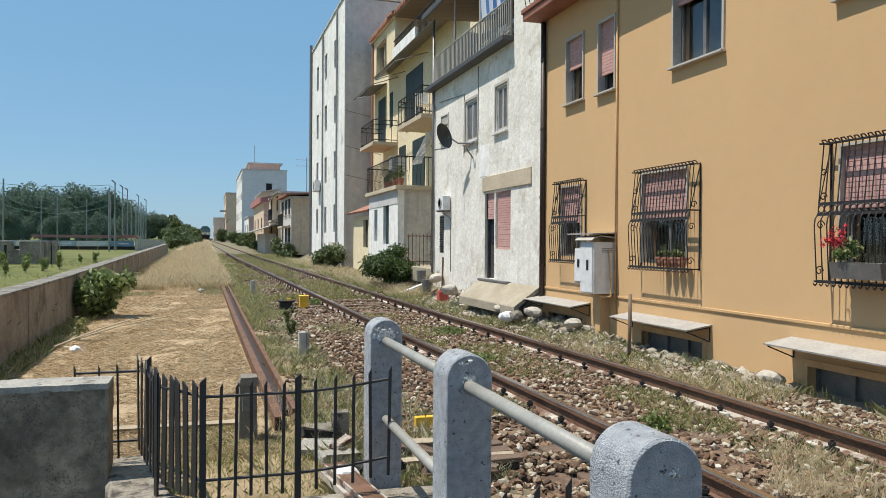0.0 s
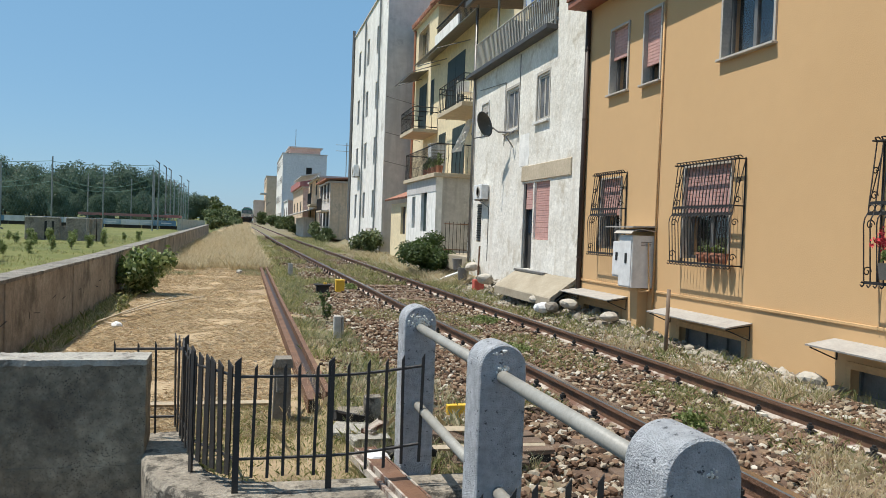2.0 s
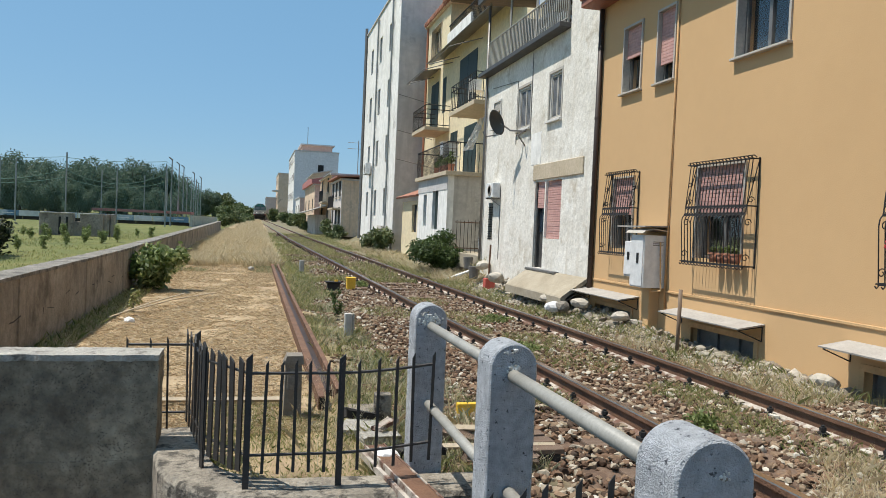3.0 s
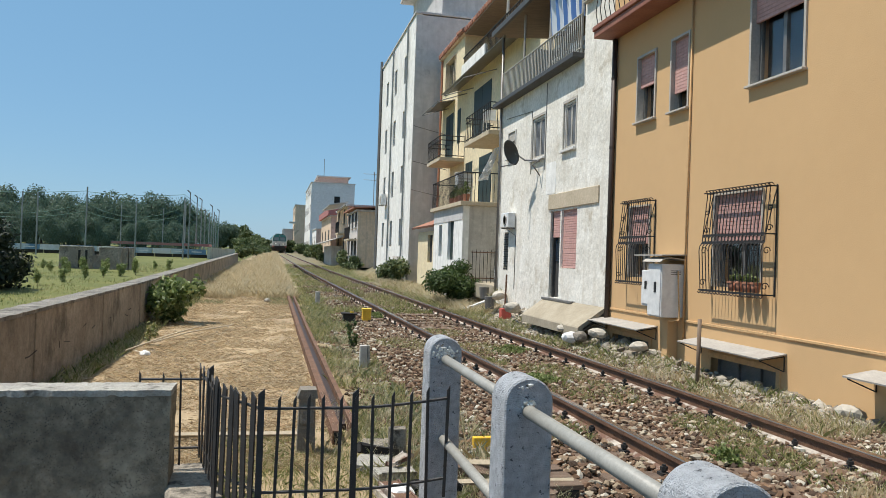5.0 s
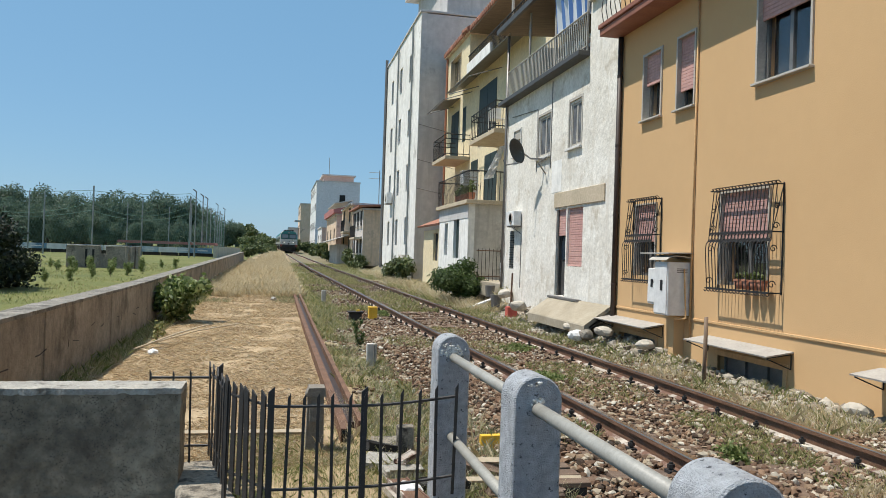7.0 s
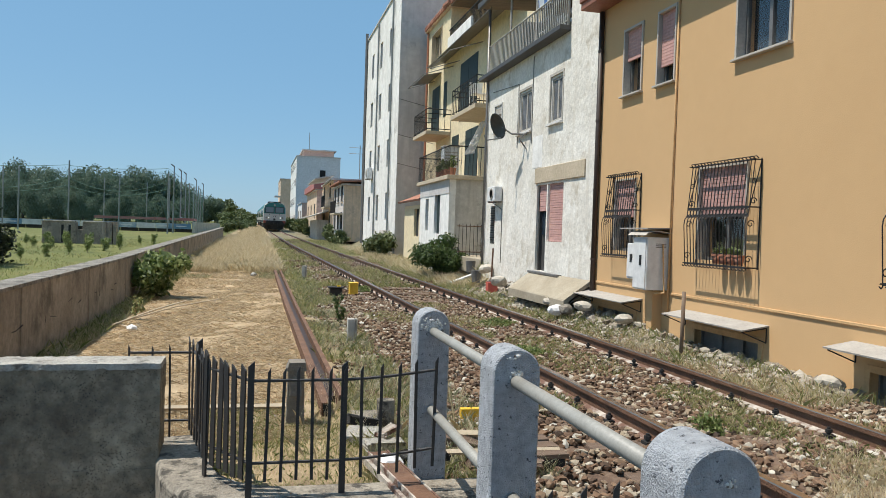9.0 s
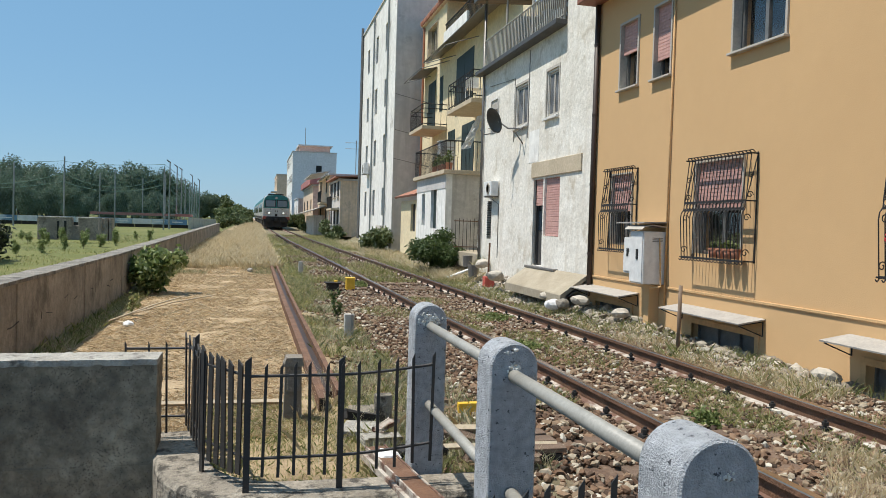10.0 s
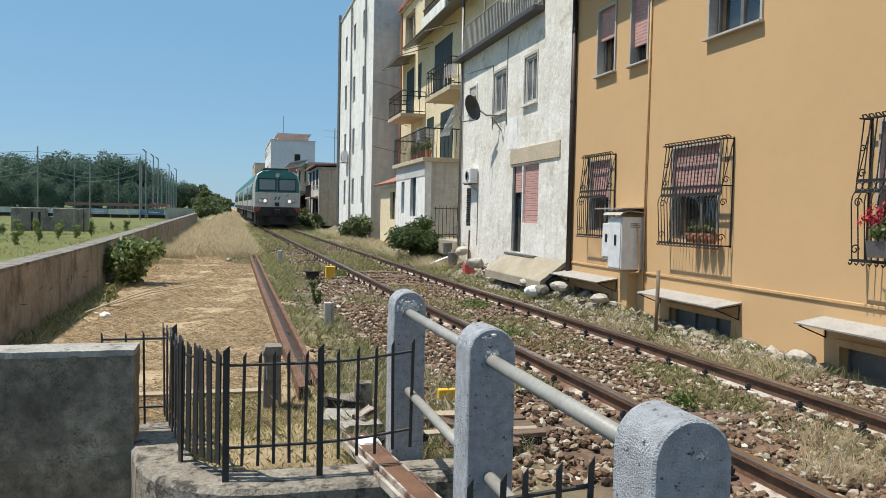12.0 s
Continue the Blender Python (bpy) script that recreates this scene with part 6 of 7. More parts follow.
air_conditioner(2.72, 16.6, 2.10, 0.62, 0.36, 0.19)
air_conditioner(2.86, 40.2, 4.1, 0.9, 0.6)
wc = thing("terrace_cabinet", "white cabinet standing on the terrace behind the railing", "cabinet", at=(3.34, 23.6, 3.08))
part("carcass", box(-0.26, 0.26, -0.2, 0.2, 0, 1.05, 0.02), M["cabinet"], wc)
part("top", box(-0.29, 0.29, -0.23, 0.23, 1.05, 1.09, 0.01), M["frame"], wc)
for k in range(5):
    part("slat", box(-0.22, 0.22, -0.212, -0.198, 0.45 + 0.1 * k, 0.49 + 0.1 * k), M["frame"], wc)

chair = thing("balcony_chair", "white plastic chair on a balcony", "chair", at=(3.75, 22.0, 5.24))
part("seat", box(-0.22, 0.22, -0.22, 0.22, 0.40, 0.43, 0.01), M["cabinet"], chair)
part("backrest", box(-0.22, 0.22, 0.2, 0.23, 0.43, 0.82, 0.01), M["cabinet"], chair)
for sx in (-0.2, 0.2):
    for sy in (-0.2, 0.2):
        part("leg", tube((sx, sy, 0), (sx, sy, 0.4), 0.018, 6), M["cabinet"], chair)
bm = bmesh.new()
prev = None
for k in range(9):
    f = k / 8
    row = [bm.verts.new((3.26 + 0.5 * f + 0.09 * q * (1.2 - 0.5 * f), 21.55 + 0.05 * math.sin(2.4 * k + 1.7 * q), 3.70 + 1.05 * f + 0.02 * q)) for q in range(4)]
    if prev:
        for q in range(3):
            bm.faces.new((prev[q], prev[q + 1], row[q + 1], row[q]))
    prev = row
bmesh.ops.solidify(bm, geom=bm.faces[:], thickness=0.01)
solo("hung_sheet", bm, M["cloth"], "white cloth sun sheet strung over the terrace", "sheet")
for k, y in enumerate((22.1, 22.7, 23.2, 23.9)):
    t = plant("potted_plant", "small green plant in a terracotta pot on the terrace", "plant", (3.05, y, 3.09), 0.5, 0.22, 0.25, 160, 0.05, "leaf2", 140 + k, 0.012, 0.75, "terrace pots", 6, 0.3)
    part("pot", tube((0, 0, 0), (0, 0, 0.24), 0.09, 12, 0.13), M["terracotta"], t)

for k, y in enumerate((7.12, 7.27, 7.42, 7.58)):
    t = thing("flower_pot", "small terracotta flower pot with a green plant on the sill", "flower pot", "pots on the sill", at=(2.82, y, 1.02))
    part("pot", tube((0, 0, 0), (0, 0, 0.11), 0.045, 14, 0.062), M["terracotta"], t, smooth=True)
    part("pot_rim", tube((0, 0, 0.10), (0, 0, 0.122), 0.067, 14), M["terracotta"], t)
    part("plants", np_mesh("plants", *leaves(90, (0, 0, 0.165), (0.07, 0.07, 0.06), 0.024, 5, 91 + k, 0.2), M["leaf2"]), None, t, "small green plants")
t = thing("geranium_box", "dark window box with red geraniums behind the bars", "flower box", at=(2.78, 4.15, 1.00))
part("box_body", prism([(-0.06, 0), (0.06, 0), (0.085, 0.15), (-0.085, 0.15)], 0.55), M["alu"], t)
part("foliage", np_mesh("foliage", *leaves(300, (-0.05, 0.38, 0.24), (0.10, 0.24, 0.14), 0.028, 7, 95, 0.2), M["leaf2"]), None, t, "green geranium leaves")
part("blossom", np_mesh("blossom", *leaves(230, (-0.08, 0.44, 0.36), (0.10, 0.24, 0.16), 0.02, 9, 96, 0.3), M["flower"]), None, t, "red geranium blossom")

# ---------------------------------------------------------------- things along the track
pillar = thing("concrete_stub_pillar", "grey concrete marker pillar with a recessed face", "post")
part("shaft", prism([(-0.068, -0.62), (0.068, -0.62), (0.055, 0), (-0.055, 0)], 0.13, Matrix.Translation((-2.50, 4.56, 0.30))), M["concrete"], pillar)
part("cap", prism([(-0.072, 0), (0.072, 0), (0.06, 0.06), (-0.05, 0.06)], 0.16, Matrix.Translation((-2.50, 4.54, 0.295))), M["concrete"], pillar)
part("face_plate", box(-2.545, -2.455, 4.53, 4.565, 0.12, 0.235, 0.006), M["coping"], pillar, "worn plate proud of the face")
for x, y, h in ((-1.57, 9.0, 0.31), (-1.56, 20.1, 0.36)):
    t = thing("boundary_stone", "pale concrete marker stub in the weeds", "post", "marker stubs", at=(x, y, float(ground_z(x, y))))
    part("slab", box(-0.065, 0.03, -0.04, 0.04, -0.1, h, 0.01), M["stained"], t)
    part("edge_slab", box(0.034, 0.065, -0.04, 0.04, -0.1, h, 0.006), M["captop"], t)
yb = thing("point_motor_box", "small yellow trackside box", "signal box", at=(-0.74, 15.7, -0.10))
part("box_body", box(-0.095, 0.095, -0.09, 0.09, -0.05, 0.21, 0.012), M["yel"], yb)
part("box_lid", box(-0.105, 0.105, -0.10, 0.10, 0.21, 0.235, 0.008), M["yel"], yb)
dk = thing("track_lever", "dark rusted trackside lever mount", "signal box", at=(-1.14, 15.4, -0.10))
part("mount", box(-0.14, 0.12, -0.12, 0.12, -0.05, 0.13, 0.02), M["under"], dk)
part("plate", box(-0.18, 0.16, -0.15, 0.15, 0.13, 0.155, 0.006), M["under"], dk)
part("bolt_cap", tube((0.05, 0, 0.155), (0.05, 0, 0.19), 0.04, 10), M["yel"], dk)
rb = thing("red_marker", "faded red trackside block with a thin rusty rod", "marker", at=(2.60, 16.2, -0.06))
part("block", box(-0.12, 0.12, -0.10, 0.10, -0.2, 0.22, 0.012), M["red"], rb)
part("rod", tube((0.0, 0.05, 0.2), (0.02, 0.05, 1.02), 0.022, 8), M["rust"], rb)
sp_ = thing("rusty_pole", "thin brown wooden pole stuck in the rubble", "post", at=(2.22, 7.33, 0.0))
part("pole", tube((0, 0, -0.2), (0.01, 0, 0.68), 0.024, 8), M["soffit"], sp_, smooth=True)
bg = thing("steel_beam", "rusty steel channel with white painted edges across the plinth", "beam")
bmx = Matrix.Translation((-2.06, 3.62, -0.02)) @ Matrix.Rotation(math.atan2(-1.45, 0.215) + math.pi / 2, 4, "Z")
part("web", box(-0.055, 0.055, -1.46, 0.0, -0.02, 0.004, m=bmx), M["rust"], bg)
for s in (-1, 1):
    part("flange", box(s * 0.058 - 0.005, s * 0.058 + 0.005, -1.46, 0.0, -0.04, 0.010, m=bmx), M["railfoot"], bg, "chipped white painted flange")
part("side_bar", box(-0.10, -0.078, -1.46, -0.02, -0.05, -0.01, m=bmx), M["railfoot"], bg)
yl = thing("yellow_plank", "yellow painted board lying in the weeds", "board", at=(-1.08, 4.80, -0.12))
part("board", box(-0.15, 0.15, -0.03, 0.03, -0.08, 0.065, 0.006), M["yel"], yl)
cb = thing("cable_box", "dark steel cable box with weathered lid boards beside the rail", "box", at=(-1.02, 3.75, -0.13))
part("box_body", box(-0.13, 0.13, -0.22, 0.22, -0.1, 0.05, 0.01), M["under"], cb)
for y in (-0.17, 0.0, 0.17):
    part("lid_board", box(-0.16, 0.15, y - 0.06, y + 0.06, 0.052, 0.085, 0.006), M["wood"], cb)
rs = thing("rusted_plate", "upright rusted plate behind the railing", "plate", at=(-1.42, 5.1, -0.13))
part("plate", box(-0.06, 0.06, -0.02, 0.02, -0.1, 0.55, 0.008), M["rust"], rs)
ccv = thing("concrete_channel", "broken concrete cable channel beside the plinth", "channel", at=(-1.98, 4.75, -0.12))
part("side_wall", box(0.05, 0.17, -0.3, -0.22, -0.1, 0.22, 0.01), M["plinthc"], ccv)
part("lid_slab", box(-0.10, 0.16, -0.28, 0.1, 0.02, 0.06, 0.01), M["plinthc"], ccv)
for a, b, r in (((-3.65, 5.05, -0.06), (-2.42, 4.98, -0.05), 0.02), ((-1.75, 4.1, -0.05), (-1.05, 3.95, -0.03), 0.025), ((-1.7, 3.7, -0.06), (-0.9, 3.62, -0.05), 0.02)):
    bm = tube(a, b, r, 4)
    solo("plank", bm, M["lintel"], "weathered loose wooden plank on the ground", "plank", "loose planks")
for pts in ([(-4.62, 9.7, -0.05), (-4.2, 10.6, 0.06), (-3.85, 11.6, 0.10)], [(-4.55, 10.0, -0.04), (-4.0, 11.3, 0.03), (-3.45, 13.1, -0.02)], [(-4.5, 9.75, -0.06), (-4.35, 9.5, -0.05)]):
    solo("dry_cane", path_tube(pts, 0.012, 6), M["lintel"], "dry cane lying in the straw", "stick", "dry canes")


def rock(r, seed, flat=0.7):
    g = random.Random(seed)
    bm = bmesh.new()
    bmesh.ops.create_icosphere(bm, subdivisions=2, radius=r)
    for v in bm.verts:
        v.co *= 1 + 0.25 * noise.noise(v.co * (1.6 / r) + Vector((seed, 0, 0)))
        v.co.z *= flat
    return bm


for k, (x, y, z, r, mt, lab) in enumerate(((2.24, 11.35, 0.02, 0.14, "cloth", "crumpled white plastic bag"), (-4.35, 9.55, -0.07, 0.07, "cloth", "crumpled white plastic"), (-2.02, 3.45, -0.03, 0.075, "cloth", "crumpled white plastic scrap"), (2.36, 11.2, 0.05, 0.13, "concrete", "broken concrete lump"), (-2.9, 19.5, -0.04, 0.08, "captop", "pale flat stone"))):
    o = solo("loose_lump", rock(r, k), M[mt], lab + " on the ground", "debris", smooth=False)
    o.location = (x, y, z + float(rise(y)))
kb = [(2.45, 12.15, 0.10, 0.34, 0.20, 0.16), (2.45, 15.2, 0.25, 0.5, 0.3, 0.12), (2.75, 17.2, 0.42, 0.5, 0.4, 0.12), (2.6, 9.55, 0.08, 0.30, 0.35, 0.12), (2.72, 5.45, -0.06, 0.22, 0.36, 0.12), (2.55, 10.9, 0.14, 0.4, 0.4, 0.13)]
for k, (x, y, z, a, b, c) in enumerate(kb):
    bm = rock(0.40 * max(a, b), 20 + k, 0.55)
    o = solo("concrete_chunk", bm, M["rubble"], "broken pale concrete chunk against the house", "debris", "rubble by the houses")
    o.location, o.rotation_euler = (x, y, z), (random.uniform(-0.2, 0.2), random.uniform(-0.3, 0.3), random.uniform(0, 1.5))

for k, (x, y, z, a, b, c, rz, mt) in enumerate(((-1.99, 3.85, -0.04, 0.30, 0.10, 0.05, 0.5, "captop"), (-2.08, 4.15, -0.06, 0.22, 0.16, 0.05, -0.3, "captop"), (-1.93, 4.02, 0.0, 0.26, 0.07, 0.03, 1.0, "railfoot"), (-2.05, 4.35, -0.02, 0.24, 0.09, 0.06, 0.2, "under"), (-1.78, 3.6, -0.05, 0.28, 0.12, 0.05, 0.1, "under"), (-1.45, 3.95, -0.07, 0.5, 0.10, 0.05, 0.05, "wood"), (-1.30, 3.5, -0.08, 0.45, 0.12, 0.05, -0.1, "wood"))):
    bm = box(-a / 2, a / 2, -b / 2, b / 2, -c / 2, c / 2, 0.008)
    for v in bm.verts:
        v.co += Vector([random.uniform(-0.012, 0.012) for q in range(3)])
    o = solo("broken_slab", bm, M[mt], "broken pale slab piece in the weeds by the plinth" if mt in ("captop", "railfoot") else "dark weathered scrap board in the weeds by the plinth", "debris", "scrap by the plinth")
    o.location, o.rotation_euler = (x, y, z), (random.uniform(-0.25, 0.25), random.uniform(-0.25, 0.25), rz)

# bent fence panel between the nearer posts
panel = thing("loose_fence_panel", "loose dark steel fence panel beside the pipe railing", "fence")
pa, pb = Vector((-2.11, 1.25, 0)), Vector((-1.74, 1.25, 0))
LPK = picket_mesh(1.22, 0.018)
for k in range(5):
    p = pa.lerp(pb, k / 4)
    q = part("picket", LPK, None, panel)
    q.location, q.rotation_euler = (p.x, p.y, -0.68 + 0.01 * k), (0, radians(random.uniform(-1, 1)), radians(random.uniform(-20, -8)))
for z in (0.455, -0.3):
    part("panel_rail", tube((pa.x, pa.y + 0.012, z), (pb.x + 0.02, pb.y + 0.012, z + 0.03), 0.008, 6), M["fence"], panel)

# side yard between the white and the yellow house
yard = thing("yard_railing", "thin rusty railing across the side yard", "railing")
for z in (0.75, 1.5):
    part("rail", tube((2.8, 20.3, z), (4.35, 20.3, z), 0.014, 6), M["rust"], yard)
for k in range(14):
    part("bar", tube((2.85 + k * 0.112, 20.3, 0.4), (2.85 + k * 0.112, 20.3, 1.55 + 0.03 * (k % 2)), 0.009, 5), M["iron"], yard)
tub = thing("blue_tub", "blue plastic tub in the side yard", "tub", at=(4.1, 19.9, 0.62))
part("tub_body", tube((0, 0, 0), (0, 0, 0.34), 0.17, 14, 0.21), M["blue"], tub, smooth=True)
part("tub_rim", tube((0, 0, 0.33), (0, 0, 0.36), 0.225, 14), M["blue"], tub)
ac = thing("floor_fan_unit", "white fan unit standing in the side yard", "air conditioner", at=(3.62, 19.7, 0.72))
part("casing", box(-0.24, 0.24, -0.14, 0.14, 0, 0.46, 0.03), M["cabinet"], ac)
part("fan_ring", tube((0, -0.155, 0.24), (0, -0.14, 0.24), 0.17, 20), M["black"], ac)
base_slab = solo("yard_slab", box(2.95, 4.38, 18.1, 21.7, 0.2, 0.62, 0.02), M["rampc"], "raised concrete slab of the side yard", "slab")
for k, (x, y, z) in enumerate(((2.75, 18.6, 0.30), (2.62, 17.6, 0.10))):
    t = thing("old_bucket", "old dark plastic bucket beside the wall", "bucket", "buckets by the wall", at=(x, y, z))
    part("bucket_body", tube((0, 0, -0.05), (0, 0, 0.26), 0.11, 12, 0.14), M["alu"], t)
board = solo("white_board", box(-0.5, 0.5, -0.05, 0.05, -0.02, 0.02, 0.005, m=Matrix.Translation((2.5, 18.2, 0.14)) @ Matrix.Rotation(0.5, 4, "Z") @ Matrix.Rotation(-0.25, 4, "Y")), M["cabinet"], "white painted board lying by the wall corner", "board")
terr = thing("terrace_cupboard", "pale cupboard and clutter on the terrace", "cupboard", at=(3.6, 16.9, 5.36))
part("carcass", box(-0.3, 0.3, -0.4, 0.4, 0, 1.1, 0.02), M["frame"], terr)
part("door", box(-0.32, -0.30, -0.38, -0.01, 0.05, 1.05), M["tan"], terr)
part("door", box(-0.32, -0.30, 0.01, 0.38, 0.05, 1.05), M["tan"], terr)
air_conditioner(4.2, 17.2, 6.4, 0.8, 0.5)
for k, y in enumerate((13.4, 14.1, 14.9)):
    ch = thing("terrace_chair", "white plastic chair on the terrace", "chair", "terrace chairs", at=(3.35, y, 5.36))
    part("seat", box(-0.22, 0.22, -0.22, 0.22, 0.40, 0.43, 0.01), M["cabinet"], ch)
    part("backrest", box(0.2, 0.23, -0.22, 0.22, 0.43, 0.82, 0.01), M["cabinet"], ch)
    for sx in (-0.2, 0.2):
        for sy in (-0.2, 0.2):
            part("leg", tube((sx, sy, 0), (sx, sy, 0.4), 0.018, 6), M["cabinet"], ch)
air_conditioner(5.1, 28.05, 8.95, 0.3, 0.5, 0.8)


# ---------------------------------------------------------------- ballast, rubble and grass
ICO_V, ICO_F = None, None
bm = bmesh.new()
bmesh.ops.create_icosphere(bm, subdivisions=1, radius=1.0)
ICO_V = np.array([v.co[:] for v in bm.verts])
ICO_F = np.array([[v.index for v in f.verts] for f in bm.faces])
bm.free()


def stones(name, P, r0, r1, mat, label, seed, parent_kind="stuff", flat=(0.5, 0.9)):
    g = np.random.default_rng(seed)
    n = len(P)
    S = g.uniform(r0, r1, (n, 1)) * np.stack([g.uniform(0.8, 1.5, n), g.uniform(0.6, 1.1, n), g.uniform(*flat, n)], 1)
    V = ICO_V[None] * (1 + g.uniform(-0.38, 0.38, (n, len(ICO_V), 1)))
    V = V * S[:, None, :]
    a, b = g.uniform(0, 6.28, n), g.uniform(-1.2, 1.2, n)
    ca, sa, cb_, sb = np.cos(a), np.sin(a), np.cos(b), np.sin(b)
    x, y, z = V[..., 0], V[..., 1], V[..., 2]
    y, z = y * cb_[:, None] - z * sb[:, None], y * sb[:, None] + z * cb_[:, None]
    x, y = x * ca[:, None] - y * sa[:, None], x * sa[:, None] + y * ca[:, None]
    V = np.stack([x, y, z], -1) + P[:, None, :]
    F = ICO_F[None] + (np.arange(n) * len(ICO_V))[:, None, None]
    ob = new(name, np_mesh(name, V.reshape(-1, 3), F.reshape(-1, 3), M[mat]))
    return tagged(ob, label, "gravel", kind="stuff")


def scatter(n, x0, x1, y0, y1, seed, power=1.0, lift=0.0, jitter=0.0):
    g = np.random.default_rng(seed)
    x, u = g.uniform(x0, x1, n), g.random(n) ** power
    y = y0 + (y1 - y0) * u
    return np.stack([x, y, ground_z(x, y) + lift + g.uniform(-jitter, jitter, n)], 1)


def clump_noise(P, scale, seed=0.0):
    return np.array([noise.noise(Vector((p[0] * scale + seed, p[1] * scale, seed))) for p in P])


P = np.vstack([scatter(36000, -1.35, 2.35, 0.6, 14, 1, 1.3, 0.018, 0.022), scatter(2500, -2.0, -1.2, 3.4, 16, 44, 1.3, 0.01, 0.01), scatter(10000, -1.3, 2.3, 12, 34, 2, 1.2, 0.02, 0.02)])
P[:, 0] += bend(P[:, 1])
rel = P[:, 0] - bend(P[:, 1])
P = P[(np.abs(rel) > 0.05) & (np.abs(rel - GAUGE) > 0.05)]
SL = np.array([s for s in SLEEPERS if s < 4.2])
P = P[(np.abs(P[:, 1:2] - SL[None]).min(1) > 0.10) | (P[:, 1] > 4.3) | (clump_noise(P, 1.3, 2.6) > 0.02)]
stones("ballast", P, 0.011, 0.036, "stone", "loose brown and grey ballast stones", 3)
P = scatter(5200, 1.72, 2.7, 1.8, 8.5, 104, 1.0, 0.012, 0.015)
stones("verge_stones", P, 0.010, 0.034, "stone", "brown stones between the rail and the houses", 105)
P = scatter(2800, 2.1, 2.9, 5.2, 17.5, 4, 1.0, 0.015, 0.03)
stones("rubble", P, 0.010, 0.05, "rubble", "pale broken rubble along the house walls", 5)
P = scatter(220, 2.5, 2.9, 5.0, 17.5, 6, 1.0, 0.03, 0.03)
stones("large_rubble", P, 0.035, 0.08, "rubble", "larger pale lumps of rubble by the walls", 7)
P = scatter(500, -4.7, -2.4, 4.5, 22, 8, 1.3, 0.003, 0.004)
stones("pebbles", P, 0.008, 0.022, "rubble", "small pale pebbles in the straw", 9)


def blades(name, P, h0, h1, width, lean, mat, label, seed, category="grass", flat=False):
    g = np.random.default_rng(seed)
    n = len(P)
    a = g.uniform(0, 6.28, n)
    h = g.uniform(h0, h1, n)
    w = width * g.uniform(0.6, 1.4, n)
    ln = lean * g.uniform(0.2, 1.6, n) * h
    d = np.stack([np.cos(a), np.sin(a), np.zeros(n)], 1)
    e = np.stack([-np.sin(a + g.normal(0, 0.7, n)), np.cos(a + g.normal(0, 0.7, n)), np.zeros(n)], 1)
    up = np.array([0, 0, 1.0])
    B0, B1 = P - e * w[:, None], P + e * w[:, None]
    mid = P + up * (h * 0.6)[:, None] + d * (ln * 0.35)[:, None]
    T = P + up * (h * (0.15 if flat else 1.0))[:, None] + d * ln[:, None]
    V = np.stack([B0, B1, mid + e * w[:, None] * 0.8, T, mid - e * w[:, None] * 0.8], 1).reshape(-1, 3)
    F = np.arange(5 * n).reshape(-1, 5)
    ob = new(name, np_mesh(name, V, F, M[mat]))
    return tagged(ob, label, category, kind="stuff")


def keep(P, scale, thr, seed):
    return P[clump_noise(P, scale, seed) > thr]


# mown straw on the old platform
P = keep(scatter(120000, -4.85, -2.32, 4.2, 25, 11, 1.4), 1.1, -0.8, 3.1)
blades("mown_straw", P, 0.008, 0.034, 0.0022, 3.4, "mown", "short dry mown straw on the old platform", 12)
# tall dry grass further on
P = keep(scatter(9000, -5.1, -2.2, 18.6, 23.5, 113), 1.0, 0.0, 4.7)
blades("edge_grass", P, 0.03, 0.13, 0.003, 0.8, "paleweed", "low green and straw-coloured fringe of the mown platform", 114)
P = keep(scatter(110000, -5.2, -2.1, 20.6, 64, 13, 1.4), 0.7, -0.28, 1.3)
blades("tall_dry_grass", P, 0.05, 0.32, 0.0032, 0.55, "straw", "tall dry yellow grass", 14)
P = scatter(7000, -4.6, -2.2, 64, 150, 15, 1.3)
blades("far_dry_grass", P, 0.2, 0.5, 0.012, 0.5, "straw", "tall dry grass far down the line", 16)
# weeds between siding and ballast
P = keep(scatter(34000, -2.12, -1.05, 3.3, 24, 17, 1.4), 1.6, -0.08, 7.7)
P = P[(P[:, 0] < -1.32) | (P[:, 1] < 6.5)]
blades("track_weeds", P, 0.02, 0.15, 0.0015, 0.8, "grass", "thin green weeds between the siding and the track", 18)
P = scatter(1500, -2.5, -1.0, 3.4, 6.2, 19)
blades("pale_weeds", P, 0.05, 0.22, 0.0009, 0.7, "straw", "long pale dry weeds behind the fence", 20)
P = scatter(17000, -3.15, -1.7, 3.22, 5.2, 21)
blades("fence_weeds", P, 0.010, 0.055, 0.0012, 0.9, "grass", "green weeds behind the fence", 22)
P = keep(scatter(22000, -2.1, -1.0, 3.4, 22, 119, 1.4), 1.7, -0.05, 3.3)
P = P[(P[:, 0] < -1.38) | (P[:, 1] < 6.5)]
blades("pale_track_weeds", P, 0.03, 0.17, 0.0014, 0.7, "paleweed", "pale grey-green feathery weeds beside the siding", 120)
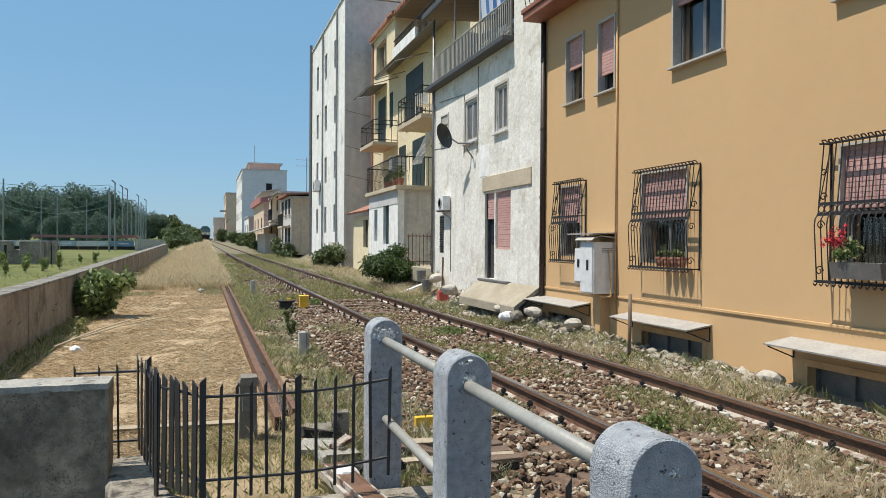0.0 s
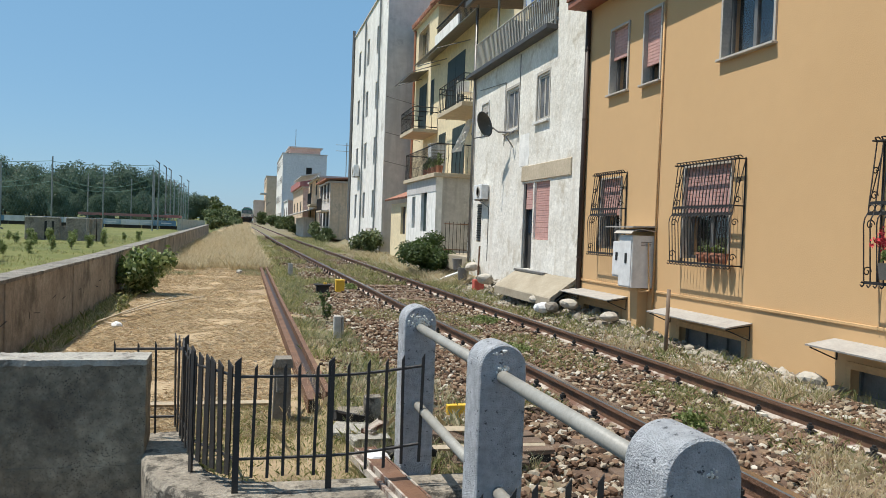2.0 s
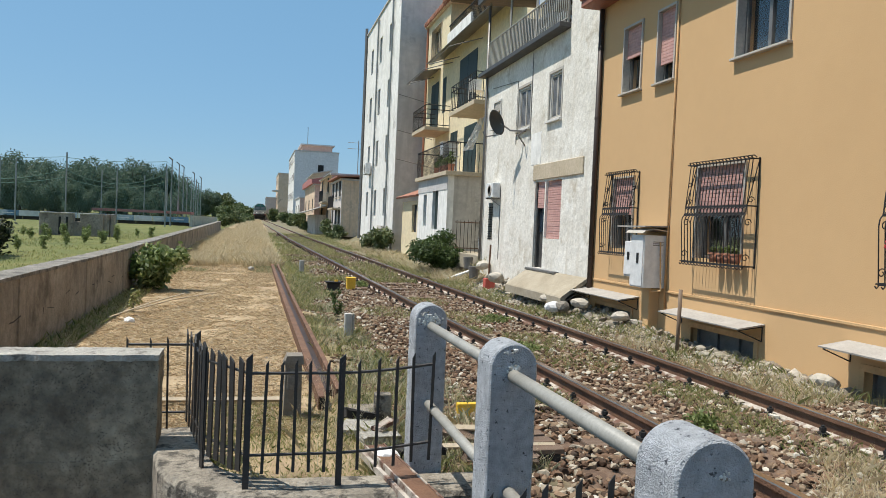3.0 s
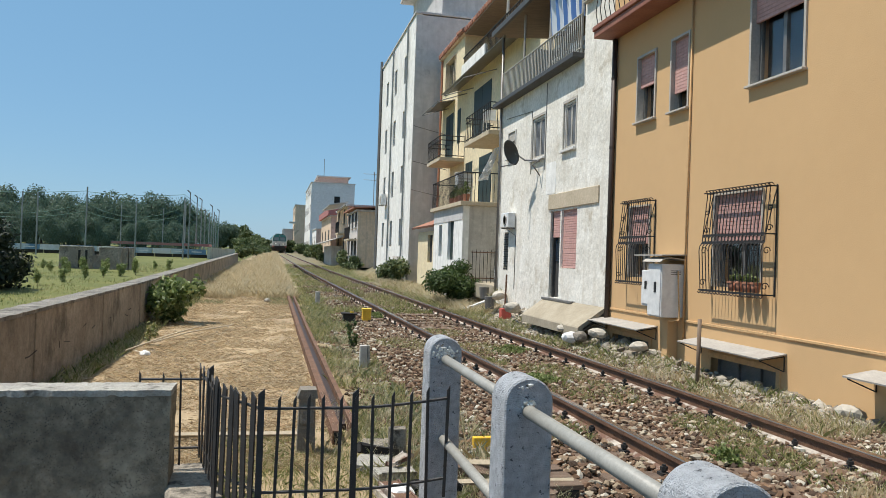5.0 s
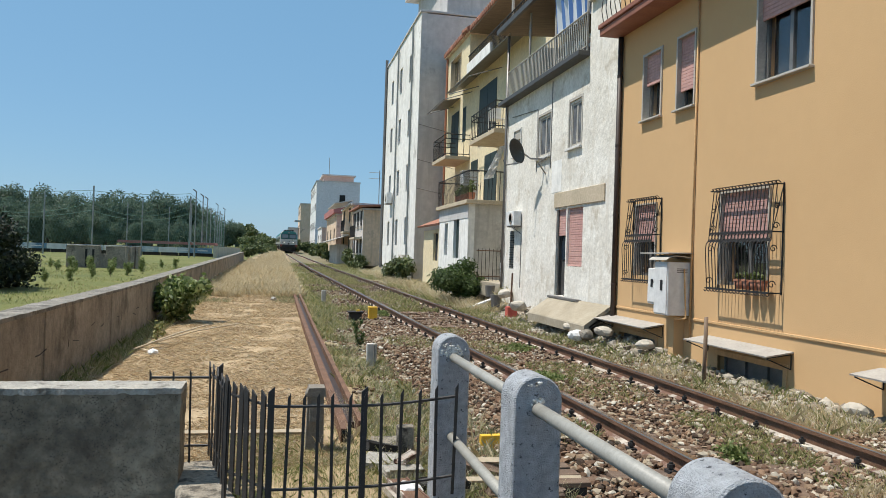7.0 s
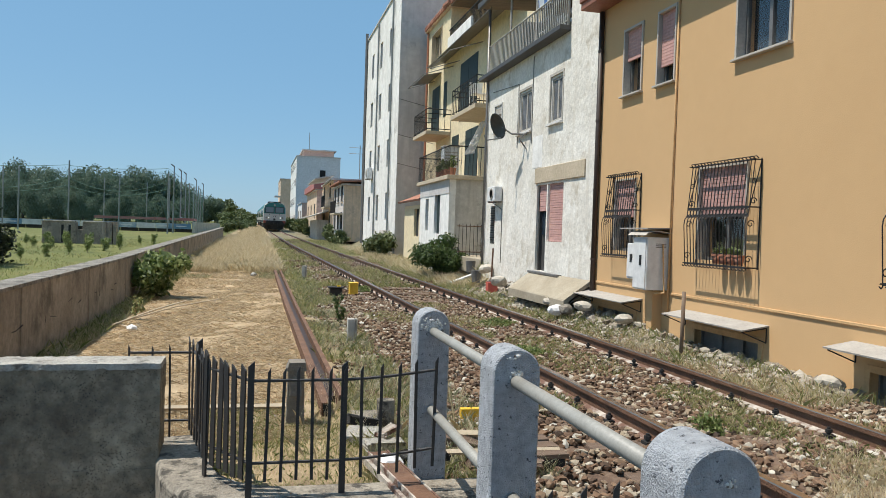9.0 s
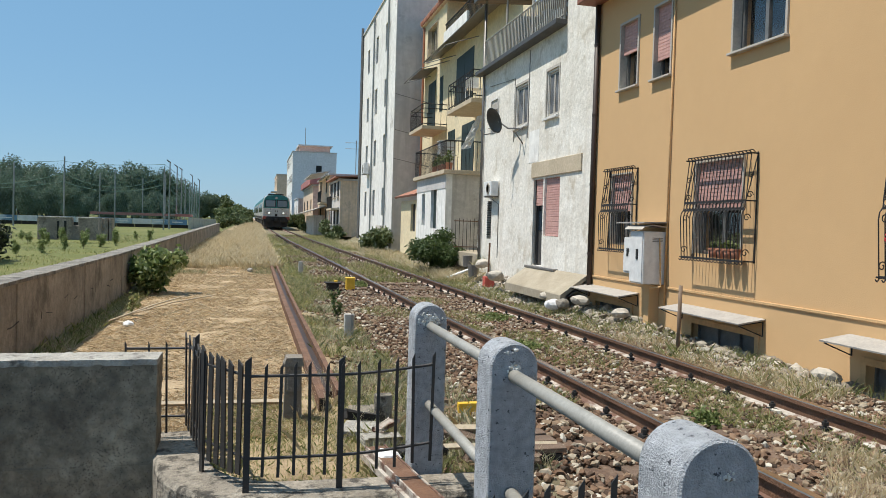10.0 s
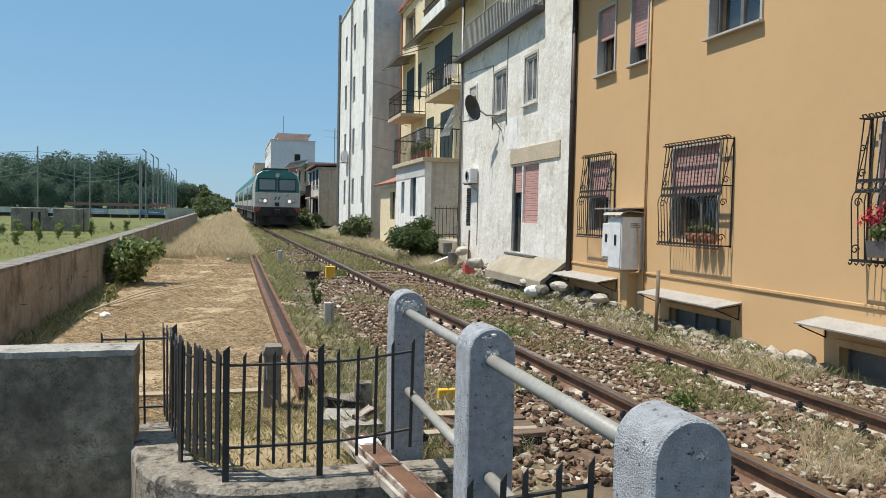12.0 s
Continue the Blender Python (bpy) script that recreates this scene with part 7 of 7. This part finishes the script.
# patches in the track
centres = [(0.75, 7.2, 0.55), (0.9, 8.6, 0.45), (0.55, 10.9, 0.5), (1.15, 5.3, 0.35), (0.3, 13.2, 0.5), (1.0, 4.4, 0.3), (1.25, 3.3, 0.5), (-0.4, 5.4, 0.35), (0.2, 9.4, 0.3), (-0.6, 11.5, 0.5)]
g = np.random.default_rng(23)
C = np.array(centres)[g.integers(0, len(centres), 15000)]
ang, rad = g.uniform(0, 6.28, len(C)), np.sqrt(g.random(len(C)))
xs, ys = C[:, 0] + C[:, 2] * rad * np.cos(ang), C[:, 1] + C[:, 2] * 1.5 * rad * np.sin(ang)
P = np.stack([xs, ys, ground_z(xs, ys)], 1)
blades("ballast_weeds", P, 0.02, 0.10, 0.0025, 0.8, "grass", "low green weeds growing through the ballast", 24)
g = np.random.default_rng(131)
C = np.array([(0.80, 2.85, 0.28), (1.0, 3.25, 0.22), (0.55, 2.7, 0.2), (0.95, 2.4, 0.3)])[g.integers(0, 4, 2600)]
ang, rad = g.uniform(0, 6.28, len(C)), np.sqrt(g.random(len(C)))
xs, ys = C[:, 0] + C[:, 2] * rad * np.cos(ang), C[:, 1] + C[:, 2] * rad * np.sin(ang)
blades("rail_tuft", np.stack([xs, ys, ground_z(xs, ys)], 1), 0.04, 0.16, 0.0010, 0.9, "straw", "dry feathery grass tuft between the rails", 132)
# strip between rail and houses
P = keep(scatter(20000, 1.62, 2.75, 2.2, 18, 25, 1.2), 1.5, -0.02, 2.2)
blades("wall_weeds", P, 0.03, 0.18, 0.002, 0.7, "grass", "thin dry green weeds between rail and houses", 26)
P = keep(scatter(6000, 1.55, 2.5, 2.2, 9.0, 27), 1.1, 0.1, 5.5)
blades("wall_straw", P, 0.04, 0.22, 0.002, 0.8, "straw", "dry straw-coloured weeds by the rail", 28)
# green growth over the far track
P = scatter(60000, -1.6, 3.6, 17.5, 62, 29, 1.4)
P[:, 0] += bend(P[:, 1])
rel = P[:, 0] - bend(P[:, 1])
P = P[(np.abs(rel) > 0.22) & (np.abs(rel - GAUGE) > 0.12)]
P = keep(P, 0.45, -0.2, 9.9)
blades("line_grass", P, 0.03, 0.2, 0.003, 0.8, "grass", "yellow-green grass overgrowing the line", 30)
P = scatter(12000, 1.9, 3.3, 17.5, 45, 31, 1.3)
blades("bank_straw", P, 0.08, 0.34, 0.003, 0.8, "straw", "tall straw on the bank by the houses", 32)
P = keep(scatter(14000, -14.5, -5.7, 16, 42, 33), 0.5, -0.15, 4.4)
blades("field_grass", P, 0.03, 0.09, 0.006, 0.6, "grass", "short green field grass", 34)
P = scatter(5200, -5.0, -4.6, 5, 22, 35)
blades("wall_foot_grass", P, 0.03, 0.15, 0.0028, 0.8, "grass", "green grass at the foot of the boundary wall", 36)
for k, (x, y, h) in enumerate(((-1.55, 10.6, 0.42), (-1.35, 13.0, 0.3), (-4.45, 10.6, 0.4))):
    plant("tall_weed", "upright green weed in the gravel", "weed", (x, y, float(ground_z(x, y))), h, 0.11, h * 0.62, 150, 0.03, "grass" if k == 2 else "leaf", 170 + k, 0.004, 0.45, "upright weeds", 5, 0.2)

# low leafy weeds spreading over the ballast
for k, (x, y, r, n) in enumerate(((0.42, 7.85, 0.36, 1500), (0.95, 10.6, 0.34, 1100), (0.62, 4.3, 0.20, 500), (-0.45, 16.5, 0.4, 900))):
    plant("creeping_weed", "low leafy green weed spreading over the ballast", "weed", (x, y, float(ground_z(x, y)) - 0.02), 0.16, r, 0.10, n, 0.022, "leaf2", 190 + k, 0.004, 0.5, "creeping weeds", 12, 0.15)


def motions():
    """The train runs in towards the camera."""
    rows = []
    for t, y in ((0.0, 226), (2.0, 198.5), (4.0, 170), (6.0, 141.5), (7.0, 127), (8.0, 113), (9.0, 98.5), (9.5, 90.5), (10.0, 81.5), (10.5, 72.2), (11.0, 63), (11.5, 54.6), (12.0, 47.2)):
        rows.append((t, pose(GAUGE / 2 + float(bend(y)), y, float(rise(y)), 0.504, 0, 0.84)))
    walk(train, rows)


motions()
